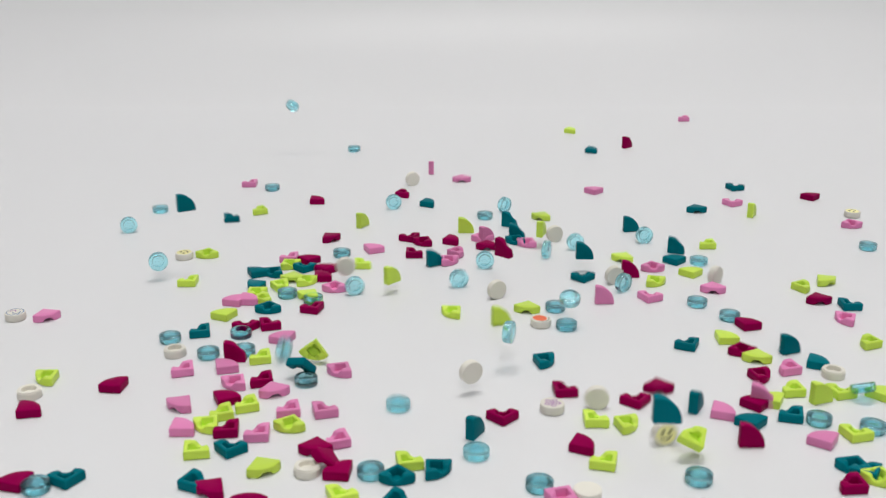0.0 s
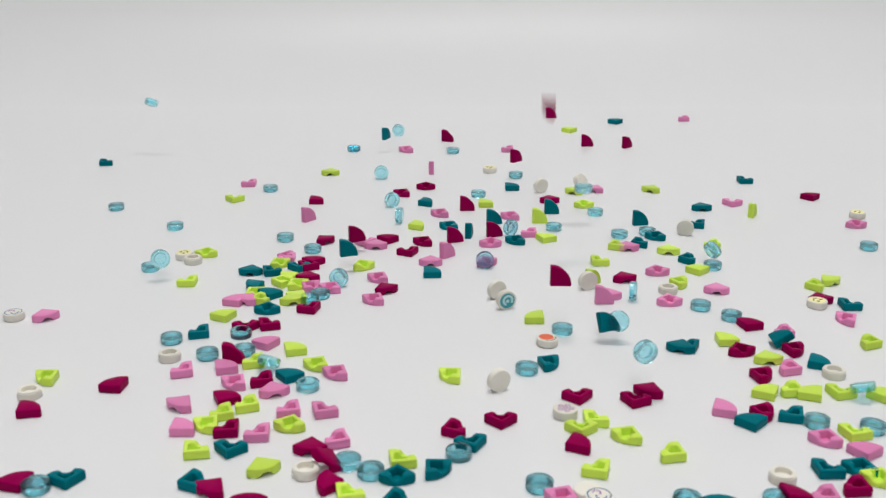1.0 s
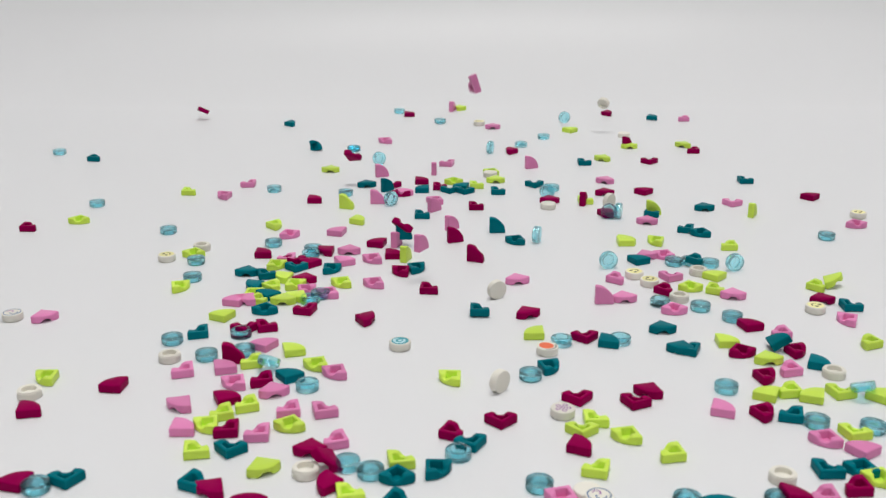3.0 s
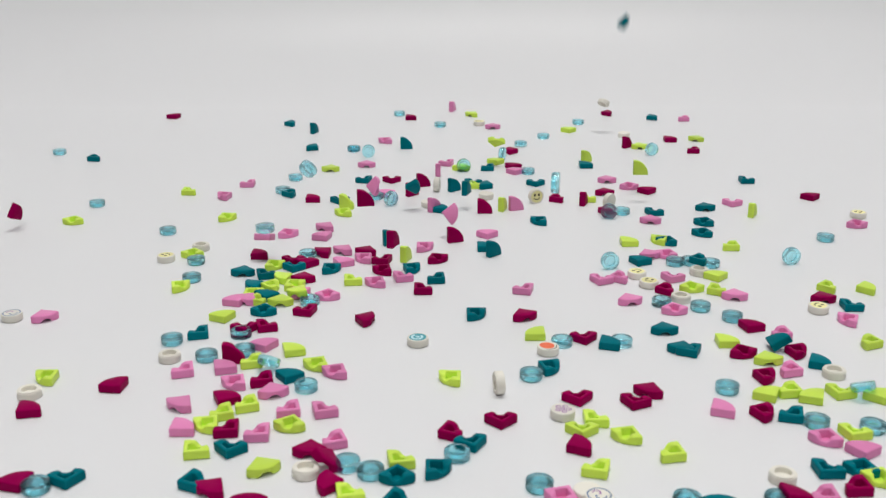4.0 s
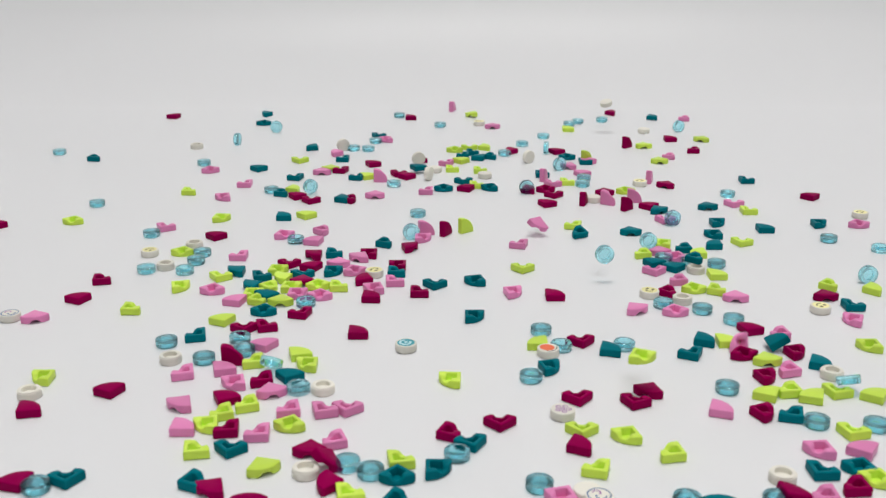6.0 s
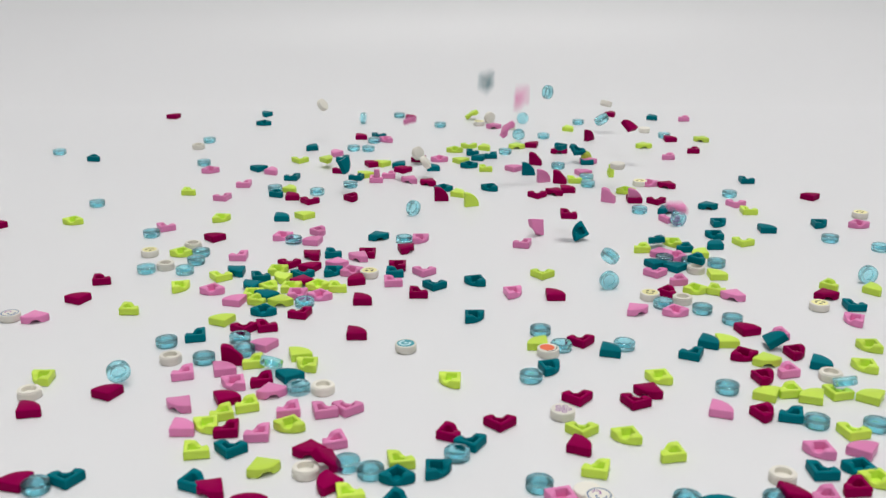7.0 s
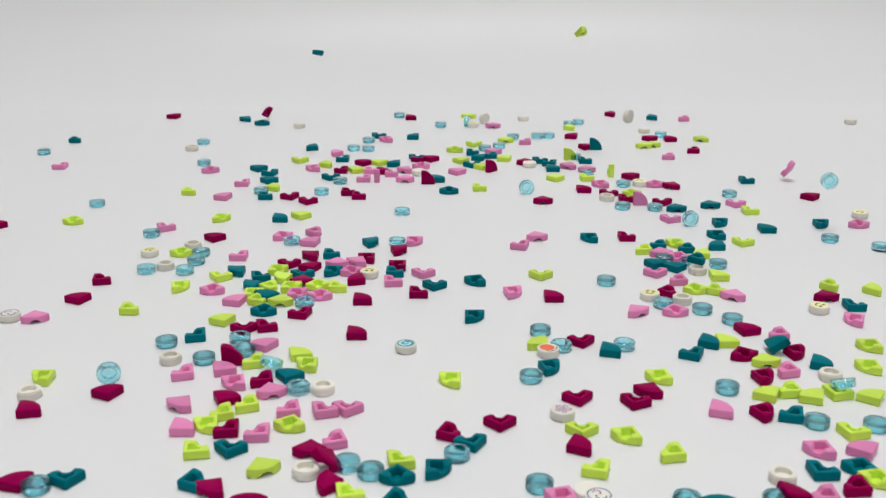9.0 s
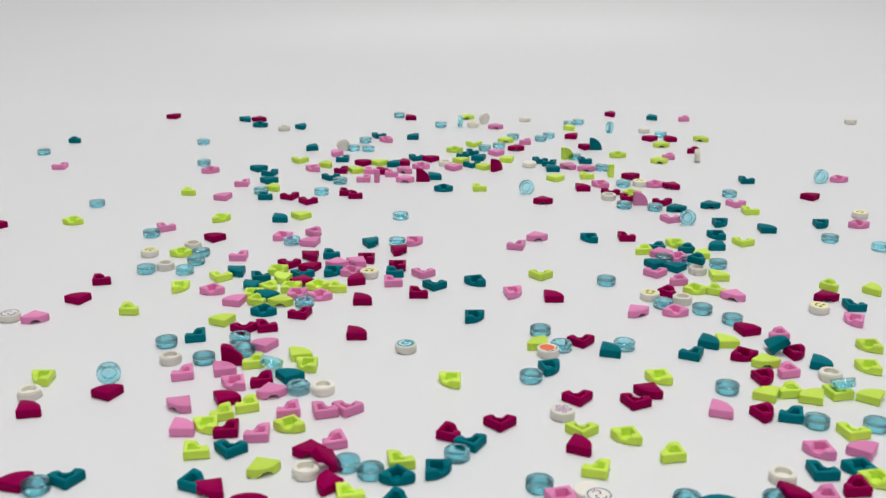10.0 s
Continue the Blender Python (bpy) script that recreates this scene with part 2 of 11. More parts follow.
def tile(kind, x, y, z, turn, face, lean=0.0, side=0.0):
    leaning = abs(lean) > 4 and face != "s"
    how = "lying tilted on its neighbours" if leaning else HOW[face]
    if kind in QUARTERS:
        me, name, hue, group = QUARTERS[kind]
        ob = tagged(new(name, me), f"{hue} plastic quarter-round tile {how}", "toy tile", group)
    elif kind == "B":
        ob = tagged(new("clear_round_tile", AQUA_ROUND), f"see-through aqua blue plastic round tile {how}", "toy tile", "clear round tiles")
    elif kind == "W":
        ob = tagged(new("white_round_tile", WHITE_ROUND), f"plain off-white plastic round tile {how}", "toy tile", "white round tiles")
    else:
        label, prints = PRINTS[kind]
        ob = tagged(new("printed_round_tile", None), label, "toy tile", "printed round tiles")
        part("body", WHITE_ROUND, ob)
        for name, me in prints:
            part(name, me, ob)
    ob.matrix_basis = rest(kind, x, y, z, turn, face, lean, side)
    return ob


p000 = tile('M', -204.8, 805.2, 0, 300, 'u')
p001 = tile('T', -254.9, 727.6, 0, 225, 'f')
p002 = tile('B', -264.6, 693.8, 0, 0, 'u')
p003 = tile('P', -241.4, 657.1, 0, 315, 'f')
p004 = tile('B', -165, 722.6, 0, 0, 'u')
p005 = tile('B', -152.6, 665.6, 0, 0, 'u')
p006 = tile('P', -144.9, 647.5, 0, 110, 'f')
p007 = tile('L', -147.6, 599.4, 0, 225, 'f')
p008 = tile('P', -125.5, 588.9, 0, 300, 'u')
p009 = tile('L', -196.2, 543.3, 0, 90, 'f')
p010 = tile('P', -144.7, 532.6, 0, 255, 'f')
p011 = tile('T', -148.4, 795.2, 0, 60, 'u')
p012 = tile('M', -138.2, 795.2, 0, 90, 'u')
p013 = tile('T', -134.2, 775.8, 0, 90, 'f')
p014 = tile('W', -115.2, 764.6, 0, 0, 'f')
p015 = tile('T', -103.2, 770.2, 0, 180, 'u')
p016 = tile('T', -88, 706.3, 0, 330, 'u')
p017 = tile('L', -92.2, 672.8, 0, 270, 'f')
p018 = tile('W', -67.1, 703.3, 0, 30, 's')
p019 = tile('B', -60.1, 704.7, 0, 0, 'u')
p020 = tile('B', -53.7, 727.6, 0, 0, 'u')
p021 = tile('B', -50.1, 703.1, 0, 0, 'u')
p022 = tile('P', -70.6, 690.7, 0, 0, 'u')
p023 = tile('T', -64.4, 675.7, 0, 315, 'f')
p024 = tile('L', -73.9, 661.3, 0, 200, 'u')
p025 = tile('P', -81, 651.6, 0, 60, 'f')
p026 = tile('M', -63, 647.5, 0, 315, 'f')
p027 = tile('M', -50.9, 665.6, 0, 270, 'u')
p028 = tile('L', -54.2, 647.5, 0, 250, 'u')
p029 = tile('T', -115.4, 651.6, 0, 270, 'u')
p030 = tile('T', -106.6, 640.8, 0, 300, 'f')
p031 = tile('T', -104.7, 623.9, 0, 270, 'u')
p032 = tile('T', -68.4, 631.6, 0, 270, 'f')
p033 = tile('B', -61.8, 622.6, 0, 0, 'u')
p034 = tile('P', -47.5, 627.7, 0, 315, 'f')
p035 = tile('P', -119.3, 617.6, 0, 315, 'f')
p036 = tile('P', -45.3, 646.1, 0, 225, 'f')
p037 = tile('B', -33.3, 809.3, 0, 0, 'u')
p038 = tile('M', -24.8, 801.2, 0, 225, 'u')
p039 = tile('B', -1.7, 775.8, 0, 0, 'u')
p040 = tile('B', 12.9, 776.8, 0, 80, 's')
p041 = tile('L', 18, 803.2, 0, 90, 'u')
p042 = tile('Y', 22, 775.8, 0, 0, 'u')
p043 = tile('W', 30.7, 786.5, 0, 40, 's')
p044 = tile('P', 38.4, 770.2, 0, 90, 'u')
p045 = tile('T', -45.4, 741.3, 0, 250, 'f')
p046 = tile('P', -39.2, 729.3, 0, 60, 'f')
p047 = tile('T', -20.6, 737.8, 0, 315, 'u')
p048 = tile('L', -40.4, 665.6, 0, 270, 'u')
p049 = tile('L', 21.2, 716, 0, 270, 'f')
p050 = tile('L', 7.9, 700, 0, 90, 'f')
p051 = tile('T', 13.3, 684.6, 0, 315, 'f')
p052 = tile('T', 19.1, 692.2, 0, 225, 'f')
p053 = tile('B', 28.1, 704.7, 0, 0, 'u')
p054 = tile('T', 23.5, 678.7, 0, 300, 'u')
p055 = tile('L', 11.6, 671.3, 0, 270, 'u')
p056 = tile('T', 18.3, 661.3, 0, 270, 'f')
p057 = tile('P', 35.2, 692.2, 0, 270, 'u')
p058 = tile('B', 38, 711.1, 0, 0, 'u')
p059 = tile('L', 43.5, 727.6, 0, 90, 'u')
p060 = tile('W', 1.4, 664.2, 0, 0, 'f')
p061 = tile('M', -8, 675.7, 0, 270, 'u')
p062 = tile('T', -17.3, 678.7, 0, 250, 'f')
p063 = tile('T', -30.9, 662.7, 0, 315, 'u')
p064 = tile('M', -24.5, 665.6, 0, 200, 'u')
p065 = tile('P', -13.9, 657.1, 0, 90, 'f')
p066 = tile('P', 6.7, 654.3, 0, 270, 'u')
p067 = tile('L', 26, 655.7, 0, 270, 'u')
p068 = tile('M', 33.2, 651.3, 0, 45, 's')
p069 = tile('M', -12.6, 627.2, 0, 0, 's')
p070 = tile('T', -5.5, 632.9, 0, 225, 'u')
p071 = tile('P', -23.6, 647.5, 0, 60, 'u')
p072 = tile('P', -22.9, 626.4, 0, 90, 'u')
p073 = tile('P', -32, 639.4, 0, 225, 'f')
p074 = tile('P', -39.9, 627.2, 0, 90, 's')
p075 = tile('M', -37.9, 644.8, 0, 225, 'u')
p076 = tile('L', 41.6, 674.3, 0, 300, 'u')
p077 = tile('W', 61.7, 795.2, 0, 0, 'u')
p078 = tile('B', 49.2, 737.8, 0, 0, 'u')
p079 = tile('P', 56.8, 722.6, 0, 315, 'f')
p080 = tile('M', 49.1, 704.7, 0, 90, 'u')
p081 = tile('B', 68.2, 732.7, 0, 0, 'u')
p082 = tile('B', 74.5, 741.3, 0, 0, 'u')
p083 = tile('B', 93.1, 779.6, 0, 0, 'u')
p084 = tile('B', 100.5, 785.4, 0, 0, 'u')
p085 = tile('L', 92, 766.4, 0, 200, 'u')
p086 = tile('M', 90.6, 739.5, 0, 300, 'u')
p087 = tile('W', 54.9, 661.3, 0, 0, 'u')
p088 = tile('T', 62.2, 671.3, 0, 240, 'f')
p089 = tile('T', 68.1, 664.2, 0, 300, 'f')
p090 = tile('T', 68.3, 651.6, 0, 225, 'u')
p091 = tile('L', 80.7, 681.6, 0, 30, 's')
p092 = tile('B', 85.6, 681.6, 0, 0, 'u')
p093 = tile('T', 90.9, 671.3, 0, 225, 'f')
p094 = tile('P', 79.2, 657.1, 0, 60, 'u')
p095 = tile('M', 96.6, 707.9, 0, 250, 'u')
p096 = tile('T', 102.4, 706.5, 0, 0, 's')
p097 = tile('L', 68.2, 629, 0, 270, 'u')
p098 = tile('L', 87.3, 634.2, 0, 225, 'f')
p099 = tile('P', 89.5, 651.6, 0, 90, 'u')
p100 = tile('B', 99.6, 653, 0, 0, 'u')
p101 = tile('L', 103.1, 639, 0, 90, 's')
p102 = tile('L', 114.6, 686.1, 0, 90, 'f')
p103 = tile('M', 129, 813.4, 0, 180, 'u')
p104 = tile('B', 119.6, 756.2, 0, 60, 's')
p105 = tile('W', 144.7, 757.3, 0, 0, 'u')
p106 = tile('M', 114.4, 632.9, 0, 270, 'u')
p107 = tile('B', 107.3, 616.3, 0, 0, 'u')
p108 = tile('Y', 117.3, 617.6, 0, 20, 'u')
p109 = tile('P', 93.7, 615.1, 0, 60, 'f')
p110 = tile('T', 158.4, 801.2, 0, 200, 'u')
p111 = tile('M', 144.3, 732.7, 0, 270, 'u')
p112 = tile('M', 157.7, 731, 0, 225, 'u')
p113 = tile('B', 154.1, 744.8, 0, 0, 'u')
p114 = tile('L', 148.6, 714.4, 0, 90, 'u')
p115 = tile('L', 179.7, 731, 0, 60, 'u')
p116 = tile('P', 147.1, 681.6, 0, 315, 'f')
p117 = tile('L', 138.9, 671.3, 0, 90, 'u')
p118 = tile('M', 167.1, 698.4, 0, 315, 'f')
p119 = tile('W', 164.1, 674.2, 0, 80, 's')
p120 = tile('W', 303.8, 787.3, 0, 0, 'u')
p121 = tile('T', 182.3, 623.9, 0, 225, 'f')
p122 = tile('B', 227.1, 623.3, 0, 10, 's')
p123 = tile('P', 238.9, 626.4, 0, 90, 'f')
p124 = tile('B', 165.1, 594.7, 0, 0, 'u')
p125 = tile('P', 163.7, 575.5, 0, 255, 'f')
p126 = tile('L', 167.8, 561.6, 0, 225, 'f')
p127 = tile('T', 148.7, 572.3, 0, 90, 'u')
p128 = tile('T', 146.3, 540.3, 0, 135, 'f')
p129 = tile('T', 167.8, 529.8, 0, 225, 'u')
p130 = tile('T', 199.1, 538.4, 0, 135, 'f')
p131 = tile('B', 195.6, 514.1, 0, 0, 'u')
p132 = tile('Y', 225.5, 554.3, 0, 0, 'u')
p133 = tile('P', 218.4, 537.4, 0, 90, 'f')
p134 = tile('P', 126.2, 615.1, 0, 90, 'f')
p135 = tile('M', 134.9, 611.4, 0, 60, 'u')
p136 = tile('L', 108.9, 595.9, 0, 90, 'f')
p137 = tile('P', 110.3, 578, 0, 0, 's')
p138 = tile('M', 123.3, 578.8, 0, 270, 'f')
p139 = tile('B', 117.1, 567.9, 0, 0, 'u')
p140 = tile('T', 128.5, 565.8, 0, 90, 'u')
p141 = tile('P', 121.4, 547.3, 0, 250, 'f')
p142 = tile('B', 129.3, 541.3, 0, 15, 's')
p143 = tile('B', 100.9, 572.3, 0, 0, 'u')
p144 = tile('W', 94.6, 588.9, 0, 0, 'f')
p145 = tile('M', 96.9, 598.2, 0, 250, 'f')
p146 = tile('M', 104.8, 586.7, 0, 225, 'f')
p147 = tile('M', 81.7, 607.8, 0, 225, 'u')
p148 = tile('T', 74.4, 515, 0, 45, 'f')
p149 = tile('M', 92.7, 516.8, 0, 225, 'f')
p150 = tile('L', 98.3, 496.8, 0, 320, 'f')
p151 = tile('T', 105.7, 501, 0, 315, 'f')
p152 = tile('L', 116, 506.2, 0, 45, 'f')
p153 = tile('T', 119.4, 498.5, 0, 320, 'f')
p154 = tile('L', 125.3, 490.2, 0, 315, 'u')
p155 = tile('P', 105.9, 491.8, 0, 90, 'u')
p156 = tile('P', 113, 486.1, 0, 60, 'f')
p157 = tile('B', 106, 483.7, 0, 0, 'u')
p158 = tile('B', 117.7, 480.5, 0, 0, 'u')
p159 = tile('T', 119.7, 474.6, 3.2, 180, 'f')
p160 = tile('B', 129.9, 476.5, 0, 0, 'u')
p161 = tile('T', 100.3, 476.5, 0, 250, 'u')
p162 = tile('T', 108.7, 471.9, 0, 270, 'u')
p163 = tile('W', 118.4, 468.1, 0, 0, 'f')
p164 = tile('P', 98.2, 465.1, 0, 270, 'f')
p165 = tile('L', 126.1, 460.6, 0, 225, 'u')
p166 = tile('P', 106.5, 454.8, 0, 322, 'f')
p167 = tile('T', 139.8, 519.6, 0, 45, 'f')
p168 = tile('T', 135.7, 502.8, 0, 315, 'u')
p169 = tile('L', 150.2, 508.8, 0, 250, 'f')
p170 = tile('Y', 90.3, 436.1, 0, 200, 'u')
p171 = tile('M', 99.2, 440.1, 0, 180, 'f')
p172 = tile('L', 111.7, 443.5, 0, 90, 'f')
p173 = tile('L', 121, 442.9, 0, 200, 'f')
p174 = tile('P', 126.8, 436.1, 0, 60, 'u')
p175 = tile('W', 103.6, 431.5, 0, 0, 'f')
p176 = tile('B', 94.4, 426.9, 0, 0, 'f')
p177 = tile('P', 97.7, 418.1, 0, 90, 'f')
p178 = tile('P', 81.8, 418.1, 0, 120, 'u')
p179 = tile('B', 109.7, 420.6, 0, 0, 'u')
p180 = tile('B', 119.6, 409.5, 0, 0, 'u')
p181 = tile('B', 73.9, 454.1, 0, 0, 'u')
p182 = tile('B', 216, 501, 0, 0, 'f')
p183 = tile('L', 173.2, 448.4, 0, 180, 'f')
p184 = tile('M', 166.8, 434.8, 0, 90, 'u')
p185 = tile('Y', 159.4, 421.2, 0, 90, 'u')
p186 = tile('L', 190.6, 443.5, 0, 180, 'u')
p187 = tile('T', 175.1, 424.4, 0, 225, 'f')
p188 = tile('P', 170, 408.9, 0, 20, 'f')
p189 = tile('P', 133.9, 393.9, 0, 322, 'f')
p190 = tile('P', -169.3, 411.3, 0, 110, 'u')
p191 = tile('L', -132.7, 420.6, 0, 225, 'f')
p192 = tile('M', -158.3, 432.8, 0, 290, 'u')
p193 = tile('M', -155.1, 455.5, 0, 235, 'f')
p194 = tile('B', -120.5, 351.8, 1.5, 15, 's', 14, 0)
p195 = tile('M', -119.1, 343.3, 0, 290, 'u')
p196 = tile('L', -146.2, 355.1, 0, 45, 'f')
tile('W', -146.7, 342.8, 0, 0, 'f')
tile('M', -129.3, 283.5, 0, 300, 'u')
tile('B', -122.4, 281.2, 0, 0, 'u')
tile('T', -114.7, 285.7, 0, 285, 'f')
p201 = tile('B', -149.4, 522.3, 0, 0, 'u')
p202 = tile('Y', -142.6, 492.6, 0, 20, 'u')
p203 = tile('B', -138.3, 469.6, 0, 0, 'u')
p204 = tile('W', -130.4, 474.2, 0, 0, 'f')
p205 = tile('L', -127.2, 492.6, 0, 90, 'f')
p206 = tile('W', -123.9, 503.6, 0, 0, 'f')
p207 = tile('B', -117.6, 492.6, 0, 0, 'u')
p208 = tile('B', -117.6, 481.3, 0, 0, 'u')
p209 = tile('B', -120, 468.1, 0, 0, 'f')
p210 = tile('M', -115.7, 515.9, 0, 270, 'u')
p211 = tile('P', -98.1, 487.7, 0, 315, 'f')
p212 = tile('L', -101.9, 459.9, 0, 260, 'f')
p213 = tile('T', -95.6, 466.6, 0, 45, 'u')
p214 = tile('L', -117.5, 447, 0, 150, 'f')
p215 = tile('P', -102, 442.9, 0, 90, 'f')
p216 = tile('P', -81.6, 517.7, 0, 120, 'f')
p217 = tile('B', -75.8, 510.6, 0, 0, 'f')
p218 = tile('P', -65.9, 524.2, 0, 180, 'f')
p219 = tile('P', -66.2, 508.8, 0, 300, 'u')
p220 = tile('T', -35.9, 508, 0, 160, 'u')
p221 = tile('T', -54.2, 490.2, 0, 225, 'f')
p222 = tile('M', -63.7, 487.7, 0, 45, 'u')
p223 = tile('M', -72.7, 477.3, 0, 270, 'f')
p224 = tile('L', -77, 468.1, 0, 130, 'f')
p225 = tile('M', -62.2, 471.9, 0, 290, 'u')
p226 = tile('M', -63.6, 453.4, 0, 90, 'u')
p227 = tile('L', -73.1, 457.7, 0, 30, 'u')
p228 = tile('T', -64.7, 462.8, 0, 270, 'f')
p229 = tile('T', -83.7, 459.2, 0, 240, 'f')
p230 = tile('T', -85.6, 447.7, 0, 30, 'u')
p231 = tile('L', -77.1, 446.3, 0, 180, 'f')
p232 = tile('L', -68, 446.3, 0, 130, 'f')
p233 = tile('L', -55.9, 448.4, 0, 100, 'f')
p234 = tile('L', -47.3, 446.3, 0, 225, 'f')
p235 = tile('T', -51.3, 466.6, 0, 135, 'f')
p236 = tile('P', -50, 477.3, 0, 90, 'u')
p237 = tile('P', -42.4, 466.6, 0, 110, 'f')
p238 = tile('M', -39.2, 455.5, 0, 330, 'u')
p239 = tile('M', -36.3, 484.5, 0, 45, 'f')
p240 = tile('P', -40.7, 479.1, 0, 60, 'u')
p241 = tile('Y', -33.9, 463.6, 0, 40, 'u')
p242 = tile('L', -83.5, 438.1, 0, 135, 'f')
p243 = tile('L', -79.8, 430.8, 0, 200, 'f')
p244 = tile('T', -77.2, 436.1, 0, 270, 'u', 6, 72)
p245 = tile('L', -69.9, 429.5, 0, 90, 'u')
p246 = tile('P', -64.2, 438.1, 0, 135, 'f')
p247 = tile('P', -53.8, 436.1, 0, 90, 'f')
p248 = tile('B', -59.5, 428.2, 0, 0, 'f')
p249 = tile('M', -35.2, 431.5, 0, 225, 'u')
p250 = tile('B', -105.8, 600.6, 0, 0, 'u')
p251 = tile('L', -99.3, 607.8, 0, 200, 'u')
p252 = tile('T', -101.8, 590.1, 0, 225, 'f')
p253 = tile('M', -87.6, 590.1, 0, 290, 'f')
p254 = tile('M', -76.2, 581, 0, 265, 'f')
p255 = tile('T', -87.4, 548.3, 0, 225, 'u')
p256 = tile('L', -76.6, 553.3, 0, 270, 'u')
p257 = tile('B', -70.5, 599.4, 0, 0, 'f')
p258 = tile('M', -56.3, 598.2, 0, 225, 'f')
p259 = tile('M', -50.6, 592.4, 0, 225, 'f')
p260 = tile('B', -22.8, 552.3, 0, 0, 'f')
p261 = tile('T', 0.3, 606.5, 0, 90, 'f')
p262 = tile('B', -22.9, 508.8, 0, 0, 'f')
p263 = tile('P', -14.7, 509.7, 0, 135, 'f')
p264 = tile('M', -21.6, 496, 0, 150, 'u')
p265 = tile('M', -21, 474.2, 0, 45, 'f')
p266 = tile('T', -22.7, 465.1, 0, 225, 'f')
p267 = tile('P', -23, 453.4, 0, 230, 'f')
p268 = tile('P', -9.1, 464.3, 0, 265, 'f')
p269 = tile('T', -3.8, 449.1, 0, 265, 'f')
p270 = tile('M', -11.2, 439.5, 0, 225, 'f')
p271 = tile('T', 14.8, 454.1, 0, 60, 'f')
p272 = tile('T', 12.7, 412.6, 0, 135, 'f')
p273 = tile('P', 30.8, 440.1, 0, 150, 'f')
p274 = tile('P', 47.6, 516.8, 0, 100, 'u')
p275 = tile('P', 36.7, 503.6, 0, 300, 'f')
p276 = tile('L', 44.9, 462.1, 0, 265, 'f')
p277 = tile('M', 47.7, 434.8, 0, 225, 'u')
p278 = tile('B', 39.2, 397.9, 0, 0, 'u')
p279 = tile('Xt', -14.5, 381.9, 0, 0, 'u')
p280 = tile('L', 37.4, 385.2, 0, 315, 'u')
p281 = tile('Xo', 40.5, 377.7, 0, 0, 'u')
p282 = tile('B', 46.1, 383, 0, 0, 'f')
p283 = tile('M', 54.4, 387.9, 0, 275, 'f')
p284 = tile('T', 39.8, 363.7, 0, 150, 'f')
p285 = tile('B', 32.3, 356, 0, 0, 'u')
p286 = tile('M', 47.3, 339.3, 0, 275, 'f')
p287 = tile('M', 2.2, 313.8, 0, 200, 'f')
p288 = tile('T', 9, 307.5, 0, 285, 'f')
p289 = tile('B', 4.5, 300.3, 0, 0, 'f')
tile('T', -1.9, 291, 0, 135, 'f')
p291 = tile('Xp', 40.9, 327.6, 0, 0, 'u')
p292 = tile('L', 46, 316.1, 0, 265, 'f')
p293 = tile('M', 44, 305.3, 0, 200, 'u')
tile('B', 29.1, 282.2, 0, 0, 'u')
p295 = tile('L', 47.7, 291, 0, 300, 'f')
tile('P', 35.2, 275, 0, 60, 'f')
p297 = tile('Xb', 45, 268.7, 3.2, 0, 'u')
p298 = tile('T', 64.4, 378.8, 0, 210, 'u')
p299 = tile('B', 70.9, 384.1, 0, 0, 'f')
p300 = tile('T', 104.4, 386.8, 0, 200, 'u')
p301 = tile('T', 95.6, 375.7, 0, 290, 'f')
p302 = tile('L', 111.5, 387.3, 0, 225, 'u')
p303 = tile('L', 79.2, 355.5, 0, 55, 'f')
p304 = tile('M', 73.2, 344.1, 0, 60, 'u')
p305 = tile('M', 67.2, 336.3, 0, 250, 'f')
p306 = tile('B', 101.8, 346.8, 0, 0, 'u')
p307 = tile('P', 95.3, 330, 0, 205, 'u')
p308 = tile('L', 60.3, 311.9, 0, 58, 'f')
p309 = tile('B', 71.7, 273.5, 0, 0, 'u')
p310 = tile('M', -34.9, 395, 0, 225, 'u')
p311 = tile('L', 20.9, 607.8, 0, 225, 'f')
p312 = tile('M', 122.8, 399, 0, 240, 'u')
p313 = tile('M', 115, 374.7, 0, 100, 'f')
p314 = tile('T', 129.9, 380.3, 2.4, 225, 'u', 34, -90)
p315 = tile('M', 135.7, 377.2, 0, 150, 'f')
p316 = tile('L', 121.7, 368.6, 0, 90, 'u')
p317 = tile('P', 127.5, 360.8, 0, 330, 'f')
p318 = tile('T', 142.1, 367.1, 0, 200, 'u')
p319 = tile('W', 142.3, 356.9, 0, 0, 'f')
p320 = tile('B', 142.3, 343.5, 3.2, 0, 'u', -26, 15)
p321 = tile('L', 159.1, 364.1, 0, 40, 'f')
p322 = tile('M', 117.4, 355.5, 0, 150, 'f')
p323 = tile('L', 114.8, 341.9, 0, 288, 'u')
p324 = tile('L', 123.4, 344.6, 0, 322, 'f')
p325 = tile('L', 130.2, 339.8, 0, 295, 'u')
p326 = tile('L', 139.9, 342.8, 0, 240, 'f')
p327 = tile('L', 150.9, 339.8, 0, 280, 'u')
p328 = tile('M', 109.6, 328, 0, 160, 'f')
tile('T', 118.8, 326.3, 0, 300, 'f')
p330 = tile('B', 125.6, 321.5, 0, 0, 'u')
p331 = tile('B', 144.7, 319.2, 0, 0, 'u')
p332 = tile('L', 135.3, 314.6, 0, 240, 'f')
p333 = tile('P', 120.5, 302.8, 0, 50, 'f')
p334 = tile('P', 134.3, 302.8, 0, 280, 'u')
p335 = tile('T', 116.7, 289.7, 0, 228, 'f')
p336 = tile('T', 129.1, 291.7, 0, 60, 'f')
p337 = tile('W', 103.7, 286.7, 0, 0, 'f')
p338 = tile('M', 103.5, 276, 0.5, 230, 'u', 12, -246)
p339 = tile('B', 98.1, 273.5, 0, 0, 'u')
